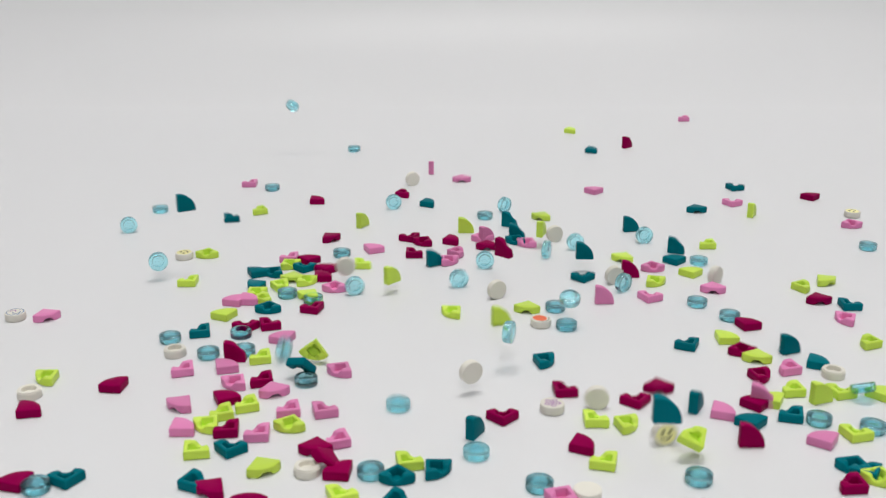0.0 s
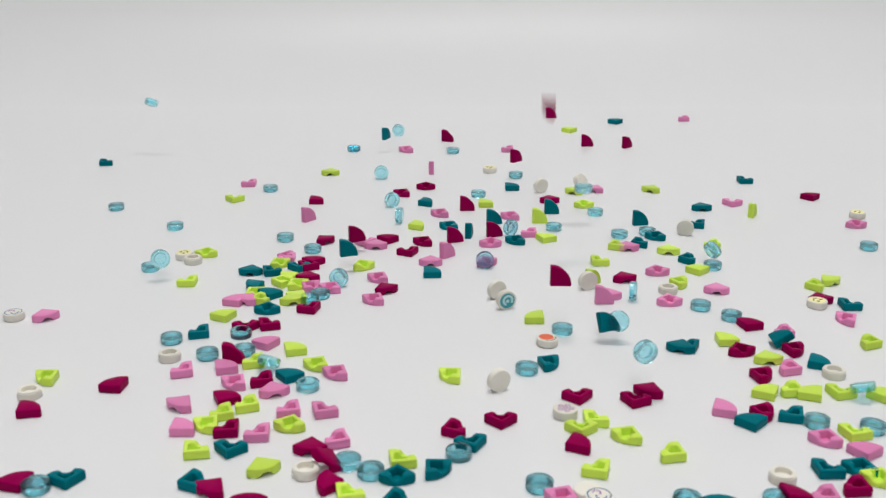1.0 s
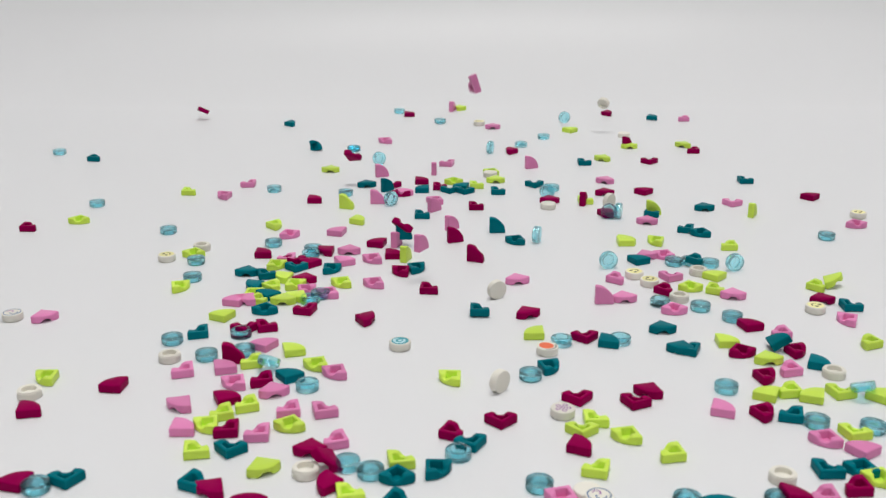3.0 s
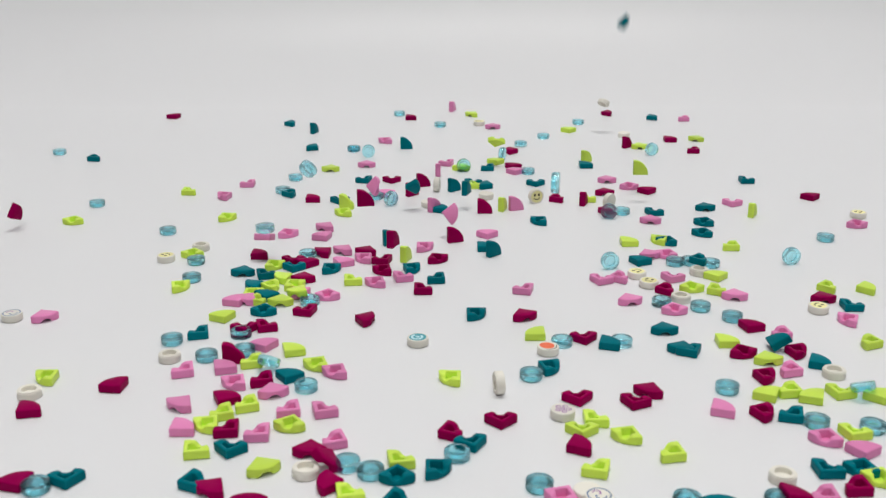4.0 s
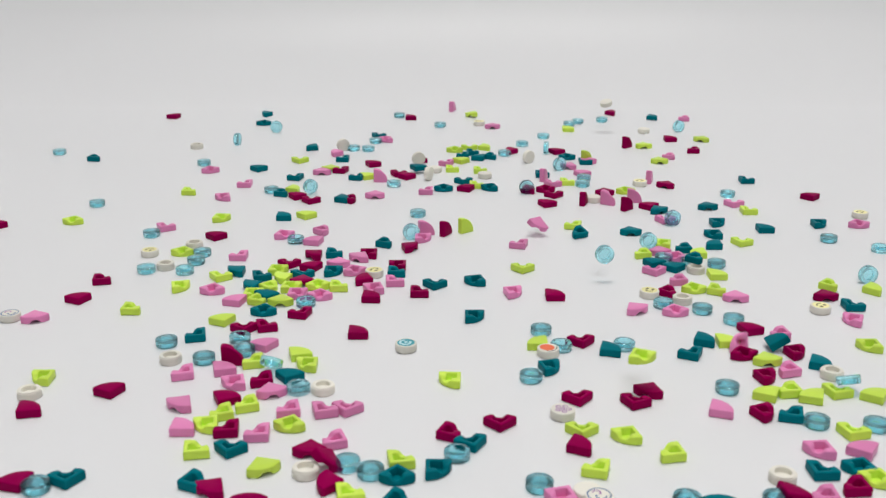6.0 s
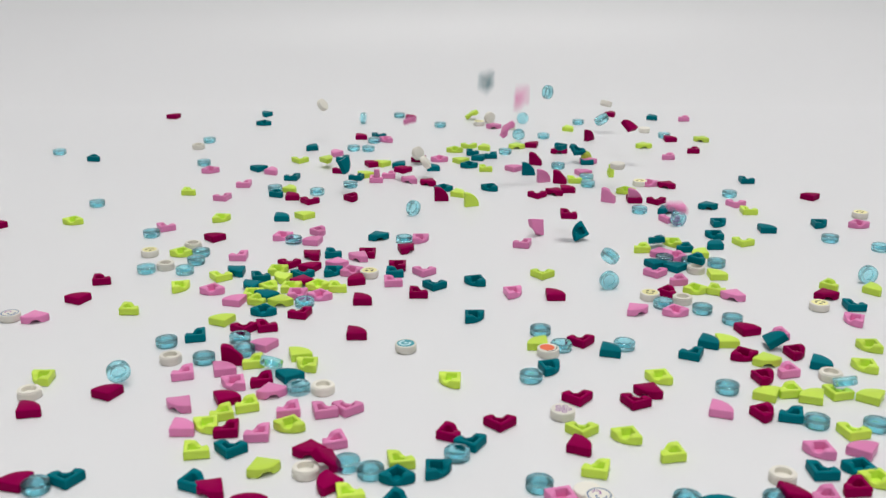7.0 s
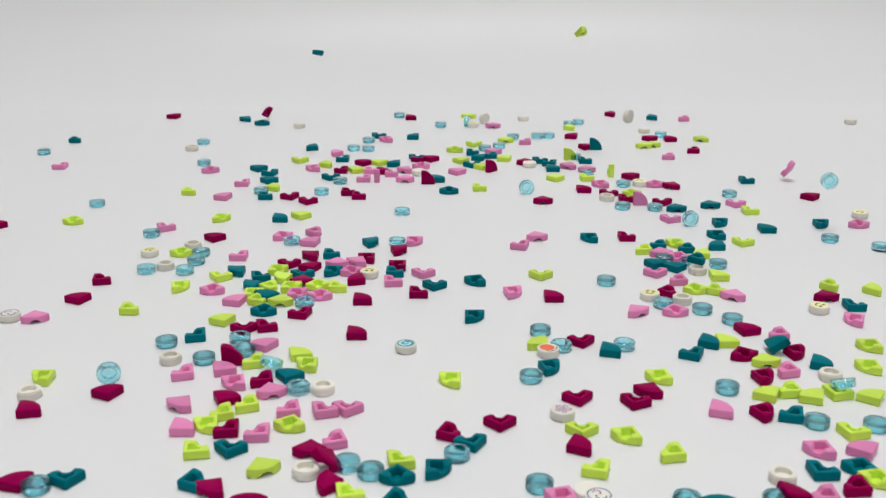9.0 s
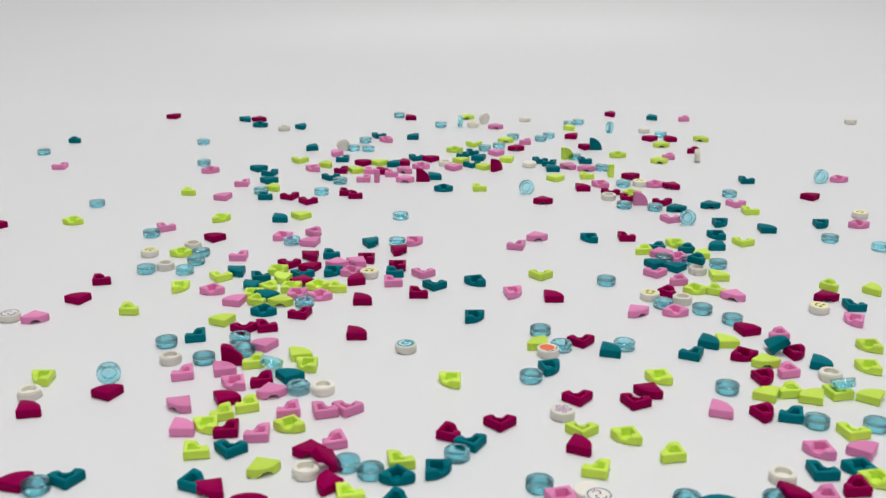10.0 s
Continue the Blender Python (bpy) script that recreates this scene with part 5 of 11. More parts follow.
    travel(p078, 'B', (0.0, 33.7, 564.9, 0, 0, 45, 's'), (0.5, 31.8, 583.5, 0, 0, 0, 'u'), (1.0, 44.6, 636.1, 0, 0, 0, 'u'), (1.5, 29.8, 656.0, 0, 0, 70, 's'), (2, 54, 711.9, 0, 0, 0, 'f'), (2.5, 53.5, 714.4, 0, 0, 0, 'f'), (4, 53.1, 716.8, 0, 0, 0, 'f'), (4.5, 53.1, 716.8, 0, 0, 0, 'f'), (5, 52, 716.8, 0, 0, 0, 'f'), (5.5, 53.1, 716.8, 0, 0, 0, 'f'), (6.8, 54.5, 719.3, 0, 0, 0, 'f'), (7.1, 51, 727.3, 0, 0), (7.5, 48.9, 732.5, 0, 0), (8, 49.2, 737.8, 0, 0), (10, 49.2, 737.8, 0, 0))
    travel(p079, 'P', (0.0, 87.8, 601.6, 0, 0, 270, 'u'), (0.5, 88.2, 603.3, 0, 0, 90, 'u'), (1.0, 88.7, 604.4, 0, 0, 60, 'u'), (1.5, 97.6, 620.2, 0, 0, 300, 'u'), (2.0, 97.5, 623.2, 0, 0, 200, 'u'), (2.5, 97.2, 623.2, 0, 0, 60, 'u'), (4.0, 98.7, 625.0, 0, 0, 90, 'u'), (4.5, 98.4, 626.2, 0, 0, 90, 'u'), (5.0, 85.8, 638.6, 0, 0, 225, 'u'), (5.5, 85.6, 639.4, 0, 0, 250, 'u'), (7, 86.4, 641.4, 0, 0, 250, 'u'), (7.1, 86.6, 643.4, 0, 0, 250, 'u'), (7.5, 72.2, 638.1, 0, 0, 270, 'u'), (7.8, 56.8, 722.6, 0, 0), (10, 56.8, 722.6, 0, 0))
    drop(p080, 'M', (0.35, 52.7, 639.2), (0.5, 49.8, 646.0, 0, 0, 45, 's'), (1.5, 37.0, 616.6, 0, 0, 45, 's'), (2, 44.5, 694.4, 0, 0, 0, 'u'), (2.5, 45.2, 696.9, 0, 0, 0, 'u'), (4, 45.2, 696.9, 0, 0, 0, 'u'), (4.5, 45.3, 699.2, 0, 0, 0, 'u'), (5, 45.2, 696.9, 0, 0, 0, 'u'), (5.5, 45.2, 696.9, 0, 0, 0, 'u'), (7.0, 58.6, 666.2, 0, 0, 340, 's'), (7.5, 52.6, 666.8, 0, 0, 90, 'u'), (10, 49.1, 704.7, 0, 0))
    drop(p081, 'B', (2.35, 77.6, 729.5), (2.5, 70.8, 736.4, 0, 0, 0, 'u'), (4.5, 70.6, 739.7, 0, 0, 0, 'u'), (5.0, 70.6, 739.7, 0, 0, 0, 'u'), (5.5, 67.9, 695.4, 0, 0, 80, 's'), (5.7, 68.5, 695.4, 0, 0, 80, 's'), (6.62, 68.5, 695.4, 0, 0, 80, 's'), (7.5, 61.2, 627.2, 39.4, 0, 10, 's'), (8, 41.3, 627.2, 0, 0, 0, 's'), (8.5, 63.4, 740.6, 0, 0), (9, 66.4, 740.6, 0, 0), (9.5, 68.2, 732.7, 0, 0), (10, 68.2, 732.7, 0, 0))
    drop(p082, 'B', (7.84, 129.7, 720.1), (8, 129, 719.6, 0, 0, 70, 's'), (8.5, 71.2, 738.7, 0, 0), (9, 74.5, 741.3, 0, 0), (10, 74.5, 741.3, 0, 0))
    travel(p083, 'B', (0.0, 19.7, 474.9, 0, 0, 0, 's'), (2.0, 47.3, 513.2, 0, 0, 70, 's'), (4.0, 38.6, 678.9, 0, 0, 70, 's'), (4.5, 93.1, 779.6, 0, 0), (5.5, 93.1, 779.6, 0, 0), (7.0, 70.8, 740.5, 0, 0, 0, 'u'), (7.5, 70.8, 740.5, 0, 0, 0, 'u'), (8, 93.1, 779.6, 0, 0), (10, 93.1, 779.6, 0, 0))
    drop(p084, 'B', (2.35, 77.4, 772.6), (2.5, 80.4, 778.7, 0, 0, 20, 's'), (2.6, 90.7, 790.6, 0, 0, 20, 's'), (3.26, 90.7, 790.6, 0, 0, 20, 's'), (4, 100.5, 785.4, 0, 5), (4.5, 124.1, 812.7, 0, 0, 0, 'u'), (5.0, 110.8, 842, 0, 0, 0, 'u'), (5.5, 100.9, 794.4, 0, 0), (7, 100.5, 785.4, 0, 0), (10, 100.5, 785.4, 0, 0))
    travel(p085, 'L', (0.0, 91.5, 757.4, 0, 0, 200, 'u'), (0.5, 91.7, 759.1, 0, 0, 200, 'u'), (1, 91, 759.1, 0, 0, 270, 'u'), (1.5, 91.6, 759.1, 0, 0, 270, 'u'), (2.5, 91.6, 759.1, 0, 0, 270, 'u'), (4, 90.4, 759.1, 0, 0, 270, 'u'), (4.5, 88.5, 759.1, 0, 0, 270, 'u'), (7.0, 90.8, 763.5, 0, 0, 200, 'u'), (7.5, 88, 763.5, 0, 0), (8, 92, 766.4, 0, 0), (10, 92, 766.4, 0, 0))
    drop(p086, 'M', (4.35, 61.7, 572.2), (4.5, 53.7, 577.1, 0, 0, 300, 'u'), (5.0, 52.6, 605.6, 0, 0, 300, 'u'), (5.5, 49.8, 603, 0, 0, 200, 'u'), (7.0, 60.6, 714.1, 0, 0, 300, 'u'), (7.5, 70.5, 718.8, 0, 73), (8, 88.2, 734.2, 0, 0), (8.5, 90.6, 739.5, 0, 0), (10, 90.6, 739.5, 0, 0))
    travel(p087, 'W', (0, -18.2, 618.3, 0, 0, 30, 's'), (0.5, 22.3, 603.5, 10.2, 0, 0, 's'), (1, 57, 603.5, 0, 0, 30, 's'), (1.5, 90, 679.7, 0, 0, 30, 's'), (2, 114.4, 723.5, 0, 0, 30, 's'), (2.5, 127.5, 740.5, 0, 0, 0, 'u'), (4.0, 128.0, 743.8, 0, 0, 0, 'u'), (4.5, 92.7, 695.2, 0, 0, 0, 'u'), (5.0, 134.6, 739.7, 0, 0, 0, 'u'), (5.5, 54.9, 671.2, 0, 0, 40, 's'), (7.0, 145.0, 759.1, 0, 0, 0, 'u'), (7.5, 61.6, 644.4, 0, 4), (8, 59.5, 657, 0, 0), (8.5, 58, 659.1, 0, 0), (9, 54.9, 661.3, 0, 0), (10, 54.9, 661.3, 0, 0))
    drop(p088, 'T', (3.85, 108.8, 564.3), (4.0, 114.9, 559.3, 0, 0, 240, 'f'), (4.5, 86.9, 557.3, 0, 0, 0, 's'), (5, 35.7, 598.7, 0, 0, 60, 'f'), (5.5, 27.6, 607.8, 0, 0, 60, 'f'), (7.49, 27.6, 607.8, 0, 0, 60, 'f'), (8, 27.5, 641.7, 0, 0, 30, 's'), (8.5, 62.2, 671.3, 0, 0), (10, 62.2, 671.3, 0, 0))
    drop(p089, 'T', (4.07, 111.1, 668.5), (4.5, 90.6, 668.5, 0, 0, 225, 'f'), (5.5, 90.6, 668.5, 0, 0, 225, 'f'), (7, 91.7, 668.5, 0, 0, 225, 'f'), (7.5, 64.2, 662.1, 0, 0, 300, 'f'), (8, 60.2, 664.2, 4, -44), (8.5, 68.1, 664.2, 0, 0), (10, 68.1, 664.2, 0, 0))
    travel(p090, 'T', (0.0, 37.1, 517.5, 0, 0, 340, 's'), (0.8, 51.2, 547.4, 0, 0, 0, 's'), (1, 59, 561.7, 0, 0, 0, 's'), (1.5, 24.2, 588.9, 0, 0, 0, 's'), (2, 51, 601.5, 0, 0, 270, 'f'), (2.5, 53.9, 612.6, 0, 0, 270, 'f'), (4, 55.3, 618.3, 0, 0, 270, 'f'), (4.1, 55, 620.2, 0, 0, 270, 'f'), (4.5, 56.9, 646.1, 0, 0, 130, 'u'), (4.7, 78.3, 669, 0, 0, 90, 'f'), (5, 80.4, 677.9, 0, 0, 90, 'f'), (5.5, 80.6, 680.2, 0, 0, 90, 'f'), (7.5, 67.9, 655.4, 0, 0, 270, 'f'), (8, 35.9, 609.6, 0, 0, 60, 's'), (8.2, 67.7, 645.3, 0, 0), (8.5, 68.3, 651.6, 0, 0), (10, 68.3, 651.6, 0, 0))
    drop(p091, 'L', (1.85, 22.8, 649.2), (2.0, 30.0, 642.4, 0, 0, 60, 'f'), (4.5, 39.1, 687.6, 0, 0, 30, 's'), (5.5, 28.2, 706.4, 0, 0, 200, 'u'), (8, 55.5, 665.4, 0, 0, 60, 's'), (8.8, 82.1, 679.4, 0, 0), (9, 82.1, 679.4, 0, 0), (9.5, 80.7, 681.6, 0, 0), (10, 80.7, 681.6, 0, 0))
    drop(p092, 'B', (1.35, 50.2, 669.1), (1.5, 54.4, 671.8, 0, 0, 70, 's'), (2.0, 57.6, 698.9, 0, 0, 0, 'u'), (2.5, 64.1, 607.3, 0, 0, 0, 'u'), (4.0, 97.9, 560.8, 0, 0, 0, 'u'), (4.5, 73.5, 591.7, 0, 0, 70, 's'), (5.0, 54.0, 639.6, 0, 0, 20, 's'), (5.5, 72.9, 652.7, 0, 0, 30, 's'), (7.0, 72.7, 658.1, 0, 0, 0, 'u'), (7.5, 85.6, 681.6, 0, 0), (10, 85.6, 681.6, 0, 0))
    drop(p093, 'T', (0.85, 40.1, 604.5), (1.0, 40.2, 609.0, 0, 0, 225, 'u'), (1.5, 46, 621.7, 0, 0, 225, 'f'), (2, 82.6, 660.5, 0, 0, 225, 'f'), (2.5, 90, 667, 0, 0, 225, 'f'), (4.0, 90.0, 660.1, 0, 0, 225, 'u'), (4.5, 62.5, 626.4, 0, 0, 45, 'f'), (4.6, 62.8, 624.5, 0, 0, 45, 'f'), (5.5, 60.4, 637.4, 0, 0, 225, 'f'), (7, 86.2, 671.3, 6.9, 39), (7.5, 90.9, 671.3, 0, 0), (10, 90.9, 671.3, 0, 0))
    drop(p094, 'P', (0.85, 0.6, 563.9), (1.0, -1.5, 556.8, 0, 0, 60, 'f'), (2.0, -5.0, 566.0, 0, 0, 45, 's'), (5.5, 79.2, 657.1, 0, 0), (7.5, -11.6, 571.4, 0, 0, 330, 's'), (8, 48.6, 674.3, 0, 0, 300, 'f'), (8.2, 78.7, 652.8, 0, 0), (8.5, 79.2, 657.1, 0, 0), (10, 79.2, 657.1, 0, 0))
    drop(p095, 'M', (2.35, 22.1, 572.2), (2.5, 17.9, 570.4, 0, 0, 225, 'f'), (4.0, 44.2, 656.7, 0, 0, 250, 'u'), (4.5, 75.7, 691.5, 0, 0, 250, 'u'), (5.0, 75.6, 695.2, 0, 0, 250, 'u'), (7.0, 101.6, 732.7, 0, 0, 45, 's'), (7.5, 94.5, 710.3, 0, 0), (8, 96.6, 707.9, 0, 0), (10, 96.6, 707.9, 0, 0))
    drop(p096, 'T', (6.85, 44.9, 636.2), (7.0, 52.2, 641.5, 0, 0, 0, 's'), (7.5, 102.9, 714, 0, 0), (8, 102.4, 706.5, 0, 0), (10, 102.4, 706.5, 0, 0))
    drop(p097, 'L', (7.35, 46.1, 590.9), (7.5, 40.7, 598.8, 0, 0, 270, 'u'), (8, 40.6, 598.7, 0, 0, 50, 's'), (8.2, 67.8, 625, 0, 0), (8.5, 68.2, 629, 0, 0), (10, 68.2, 629, 0, 0))
    travel(p098, 'L', (0.0, 86.2, 485.1, 0, 0, 60, 'u'), (0.5, 110.1, 494.6, 0, 0, 80, 'u'), (1, 110.3, 496, 0, 0, 80, 'u'), (1.5, 116.5, 497.2, 0, 0, 80, 'u'), (2.0, 78.4, 575.5, 0, 0, 225, 'u'), (2.5, 79.2, 579.7, 0, 0, 225, 'f'), (4.0, 81.8, 585.1, 0, 0, 225, 'f'), (4.5, 82.8, 595.9, 0, 0, 225, 'f'), (5.0, 74.4, 619.0, 0, 0, 225, 'f'), (5.5, 72.2, 618.8, 0, 0, 225, 'f'), (7.0, 78.8, 625.0, 0, 0, 225, 'f'), (7.5, 78.8, 626.4, 0, 0, 90, 'f'), (8, 80.1, 628.5, 0, 0, 90, 'f'), (8.6, 86.8, 630.1, 0, 0), (9, 86.8, 630.1, 0, 0), (9.5, 87.3, 634.2, 0, 0), (10, 87.3, 634.2, 0, 0))
    drop(p099, 'P', (5.35, 88.2, 666.7), (5.5, 92.2, 670.2, 0, 0, 90, 'u'), (7, 93.3, 670.2, 0, 0, 90, 'u'), (7.5, 91.0, 646.9, 0, 0, 90, 'u'), (10, 89.5, 651.6, 0, 0))
    drop(p100, 'B', (4.25, -26.0, 657.4), (4.4, -26.8, 660.8, 0, 0, 20, 's'), (4.5, -29.6, 629, 12.5, 0, 20, 's'), (5.0, 64.2, 642.8, 0, 0, 70, 's'), (5.5, 81.2, 629, 0, 0, 0, 'u'), (7, 87.2, 630.9, 0, 0, 0, 'u'), (7.1, 87, 613.2, 0, 0, 0, 'u'), (7.5, 85.4, 638.1, 0, 0, 0, 'u'), (8.75, 85.4, 638.1, 0, 0, 0, 'u'), (9.5, 98.2, 646.7, 0, 0), (10, 99.6, 653, 0, 0))
    travel(p101, 'L', (0, 48.7, 505.9, 5.9, 0, 70, 's'), (0.5, 46.1, 505.9, 0, 0, 20, 's'), (1, 52, 515, 0, 0, 250, 'u'), (1.1, 52.9, 515, 0, 0, 250, 'u'), (1.5, 63.3, 531.1, 0, 0, 225, 'u'), (2, 73.3, 531.1, 0, 0, 225, 'u'), (2.5, 89.5, 511.5, 0, 0, 225, 'u'), (4, 92.6, 508.7, 0, 0, 225, 'u'), (4.1, 93, 508.7, 0, 0, 225, 'u'), (4.5, 75.7, 523.2, 0, 0, 90, 'u'), (5.0, 39.7, 521.9, 0, 0, 90, 's'), (5.5, 68.5, 535.4, 0, 0, 300, 'f'), (7.0, 103.1, 639, 0, 0), (8, 70.4, 607.8, 0, 0, 250, 'u'), (8.4, 103.1, 639, 0, 0), (10, 103.1, 639, 0, 0))
    drop(p102, 'L', (0.61, 31.4, 600.5), (1.0, 76.4, 600.5, 0, 0, 60, 'u'), (1.5, 103.6, 677.2, 0, 0, 60, 'u'), (4.0, 92.2, 673.2, 0, 0, 45, 's'), (9, 89, 695.3, 78.8, -180), (9.12, 98, 695.3, 0, -117), (9.35, 106.2, 679.3, 14.5, -47), (9.6, 107.4, 679.3, 0, -10), (10, 114.6, 686.1, 0, 0))
    drop(p103, 'M', (0.34, 55.4, 681.7), (0.5, 70, 682.5, 0, 0, 0, 's'), (1, 98, 716.3, 0, 0, 0, 's'), (1.1, 101.9, 724, 0, 0, 0, 's'), (1.5, 121.2, 800, 11.4, -18), (2, 122.5, 800, 10.8, -56), (2.5, 126.7, 816.5, 0, 0), (4.5, 126.7, 816.5, 0, 0), (5, 129.9, 819.7, 0, 0), (5.5, 129.9, 819.7, 0, 0), (7, 129, 813.4, 0, 0), (10, 129, 813.4, 0, 0))
    drop(p104, 'B', (9.35, 123.2, 769.0), (9.5, 119.4, 767.5, 0, 0), (10, 119.6, 756.2, 0, 0))
    drop(p105, 'W', (1.35, 104.0, 751.5), (1.5, 111, 757.3, 27.6, 62), (2, 111.7, 757.3, 27, 10), (2.5, 113.9, 757.3, 20.1, 74), (4, 114.5, 757.3, 20.1, 36), (4.5, 113.2, 757.3, 20.1, -3), (5, 116.3, 757.3, 20.1, 43), (5.5, 116.3, 757.3, 20.1, -35), (7, 116.3, 757.3, 19.5, 25), (7.5, 140.3, 757.3, 0, -18), (8, 144.7, 757.3, 0, 0), (10, 144.7, 757.3, 0, 0))
    travel(p106, 'M', (0.0, 124.7, 711.9, 0, 0, 45, 's'), (7.4, 112, 630.9, 0, 0), (7.5, 112.8, 632.9, 0, 0), (8, 112.5, 630.9, 0, 0), (8.5, 114.4, 632.9, 0, 0), (10, 114.4, 632.9, 0, 0))
    drop(p107, 'B', (5.35, 114.3, 790.8), (5.5, 119.2, 793.8, 0, -78), (7, 92.5, 616.3, 38.7, -78), (7.5, 92.2, 620.2, 0, 0, 0, 'u'), (8, 103.9, 614.4, 0, 0), (8.5, 107.3, 616.3, 0, 0), (10, 107.3, 616.3, 0, 0))
    drop(p108, 'Y', (1.66, 93.2, 473.7), (1.7, 91.2, 472, 0, 0, 0, 'u'), (2, 85.9, 459.4, 0, 0, 0, 'u'), (2.5, 86.8, 462.8, 0, 0, 0, 'u'), (4, 89.2, 462.8, 0, 0, 0, 'u'), (4.5, 72.1, 539.3, 0, 0, 340, 's'), (5, 75.2, 459.4, 0, 0, 0, 'u'), (5.5, 117.3, 617.6, 0, 0), (10, 117.3, 617.6, 0, 0))
    drop(p109, 'P', (0.35, 51.4, 523.3), (0.5, 54.7, 530.9, 0, 0, 60, 'u'), (1.0, 36.3, 551.9, 0, 0, 60, 'f'), (1.5, 1.4, 559.8, 0, 0, 45, 's'), (2.0, 16.2, 552.4, 0, 0, 70, 's'), (2.5, -4.3, 581.3, 0, 0, 60, 'f'), (4, 39.9, 568.1, 0, 0, 20, 's'), (4.5, 54.4, 594.5, 0, 0, 45, 's'), (5.0, 58.9, 642.8, 0, 0, 20, 's'), (5.5, 65.2, 616.3, 0, 0, 250, 'f'), (7.0, 60.2, 625.7, 0, 0, 20, 's'), (7.5, 75.3, 614.4, 0, 0, 250, 'f'), (8, 83.8, 623.5, 0, 0, 250, 'f'), (8.2, 91.4, 613.2, 0, 0), (8.5, 93.7, 615.1, 0, 0), (10, 93.7, 615.1, 0, 0))
    travel(p110, 'T', (0.0, 99.1, 698.9, 0, 0, 200, 'u'), (0.5, 124.8, 775.6, 0, 0, 270, 'u'), (1, 128.5, 787.3, 0, 0, 270, 'u'), (1.5, 142.5, 805.6, 0, 0, 270, 'u'), (2, 157.8, 802.6, 0, 0, 270, 'u'), (2.1, 158.4, 801.2, 0, 0), (10, 158.4, 801.2, 0, 0))
    drop(p111, 'M', (1.35, 111.2, 595.1), (1.5, 106.4, 592.8, 0, 0, 70, 's'), (2.0, 116.5, 599.9, 0, 0, 270, 'u'), (2.5, 116.5, 599.9, 0, 0, 270, 'u'), (4.0, 118.7, 601.6, 0, 0, 270, 'u'), (4.5, 123.8, 609.0, 0, 0, 270, 'f'), (5.0, 128.6, 622.0, 0, 0, 45, 's'), (5.5, 114.3, 570.4, 0, 0, 270, 'u'), (7.0, 69.7, 622.6, 0, 0, 340, 's'), (7.5, 140, 732.7, 0, 0), (8, 144.3, 732.7, 0, 0), (10, 144.3, 732.7, 0, 0))
    drop(p112, 'M', (1.85, 144.6, 680.7), (2.0, 146.2, 673.7, 0, 0, 225, 'u'), (2.5, 132.7, 670.3, 0, 0, 270, 'f'), (4.0, 157.4, 729.9, 0, 0, 225, 'u'), (4.5, 157.7, 731, 0, 0), (10, 157.7, 731, 0, 0))
    drop(p113, 'B', (4.35, 160.6, 720.8), (4.5, 161.9, 724.6, 0, 0, 0, 's'), (5.0, 172.4, 736.1, 0, 0, 340, 's'), (5.5, 169.8, 760.0, 0, 0, 20, 's'), (7, 156, 742, 0, 0), (7.5, 154.1, 744.8, 0, 0), (10, 154.1, 744.8, 0, 0))
    drop(p114, 'L', (4.85, 141.8, 667.5), (5.0, 139.0, 670.3, 0, 0, 90, 'u'), (7.0, 136.3, 711.8, 0, 0, 90, 'u'), (10, 148.6, 714.4, 0, 0))
    travel(p115, 'L', (0.0, 52.9, 551.0, 0, 0, 60, 'u'), (0.5, 73.5, 524.2, 0, 0, 340, 's'), (1.0, 121.6, 604.4, 0, 0, 60, 'u'), (1.5, 150.1, 680.7, 0, 0, 60, 'u'), (2.0, 160.8, 702.6, 0, 0, 60, 'u'), (2.5, 163.6, 714.1, 0, 0, 60, 'u'), (4.0, 176.5, 731.5, 0, 0, 60, 'u'), (4.5, 176.5, 731.5, 0, 0, 60, 'u'), (5.0, 179.7, 729.9, 0, 0, 60, 'u'), (10, 179.7, 731, 0, 0))
    drop(p116, 'P', (5.35, 147.8, 682.9), (5.5, 147.1, 681.6, 0, 0), (10, 147.1, 681.6, 0, 0))
    drop(p117, 'L', (0.85, 73.8, 579.5), (1.0, 78.4, 573.5, 0, 0, 90, 'f'), (1.5, 78.7, 580.8, 0, 0, 270, 'f'), (2.0, 124.5, 712.5, 0, 0, 90, 'u'), (2.5, 124.9, 711.8, 0, 0, 90, 'u'), (4.2, 134.9, 709.5, 0, 0, 90, 'u'), (4.5, 136.9, 713.7, 0, -47), (5, 128.8, 671.3, 10.3, -47), (5.5, 136.0, 710.2, 0, 0, 90, 'u'), (7.5, 136.3, 711.8, 0, 0, 90, 'u'), (10, 138.9, 671.3, 0, 0))
    drop(p118, 'M', (2.16, 166.4, 697.7), (2.2, 167.1, 698.4, 0, 0), (10, 167.1, 698.4, 0, 0))
    drop(p119, 'W', (1.35, 22.4, 638.1), (1.5, 29.0, 637.4, 0, 0, 80, 'u'), (4.0, -3.5, 605.9, 0, 0, 80, 's'), (5.0, -7.8, 620.2, 0, 0, 80, 'f'), (5.5, -15.2, 666.9, 0, 0, 20, 's'), (5.7, -15.7, 666.9, 0, 0, 20, 's'), (6.7, -15.7, 666.9, 0, 0, 20, 's'), (7.5, -18.8, 665.6, 0, 0, 0, 'u'), (8, 51.6, 618.3, 0, 0, 20, 's'), (9.4, 164.1, 674.2, 0, 0), (10, 164.1, 674.2, 0, 0))
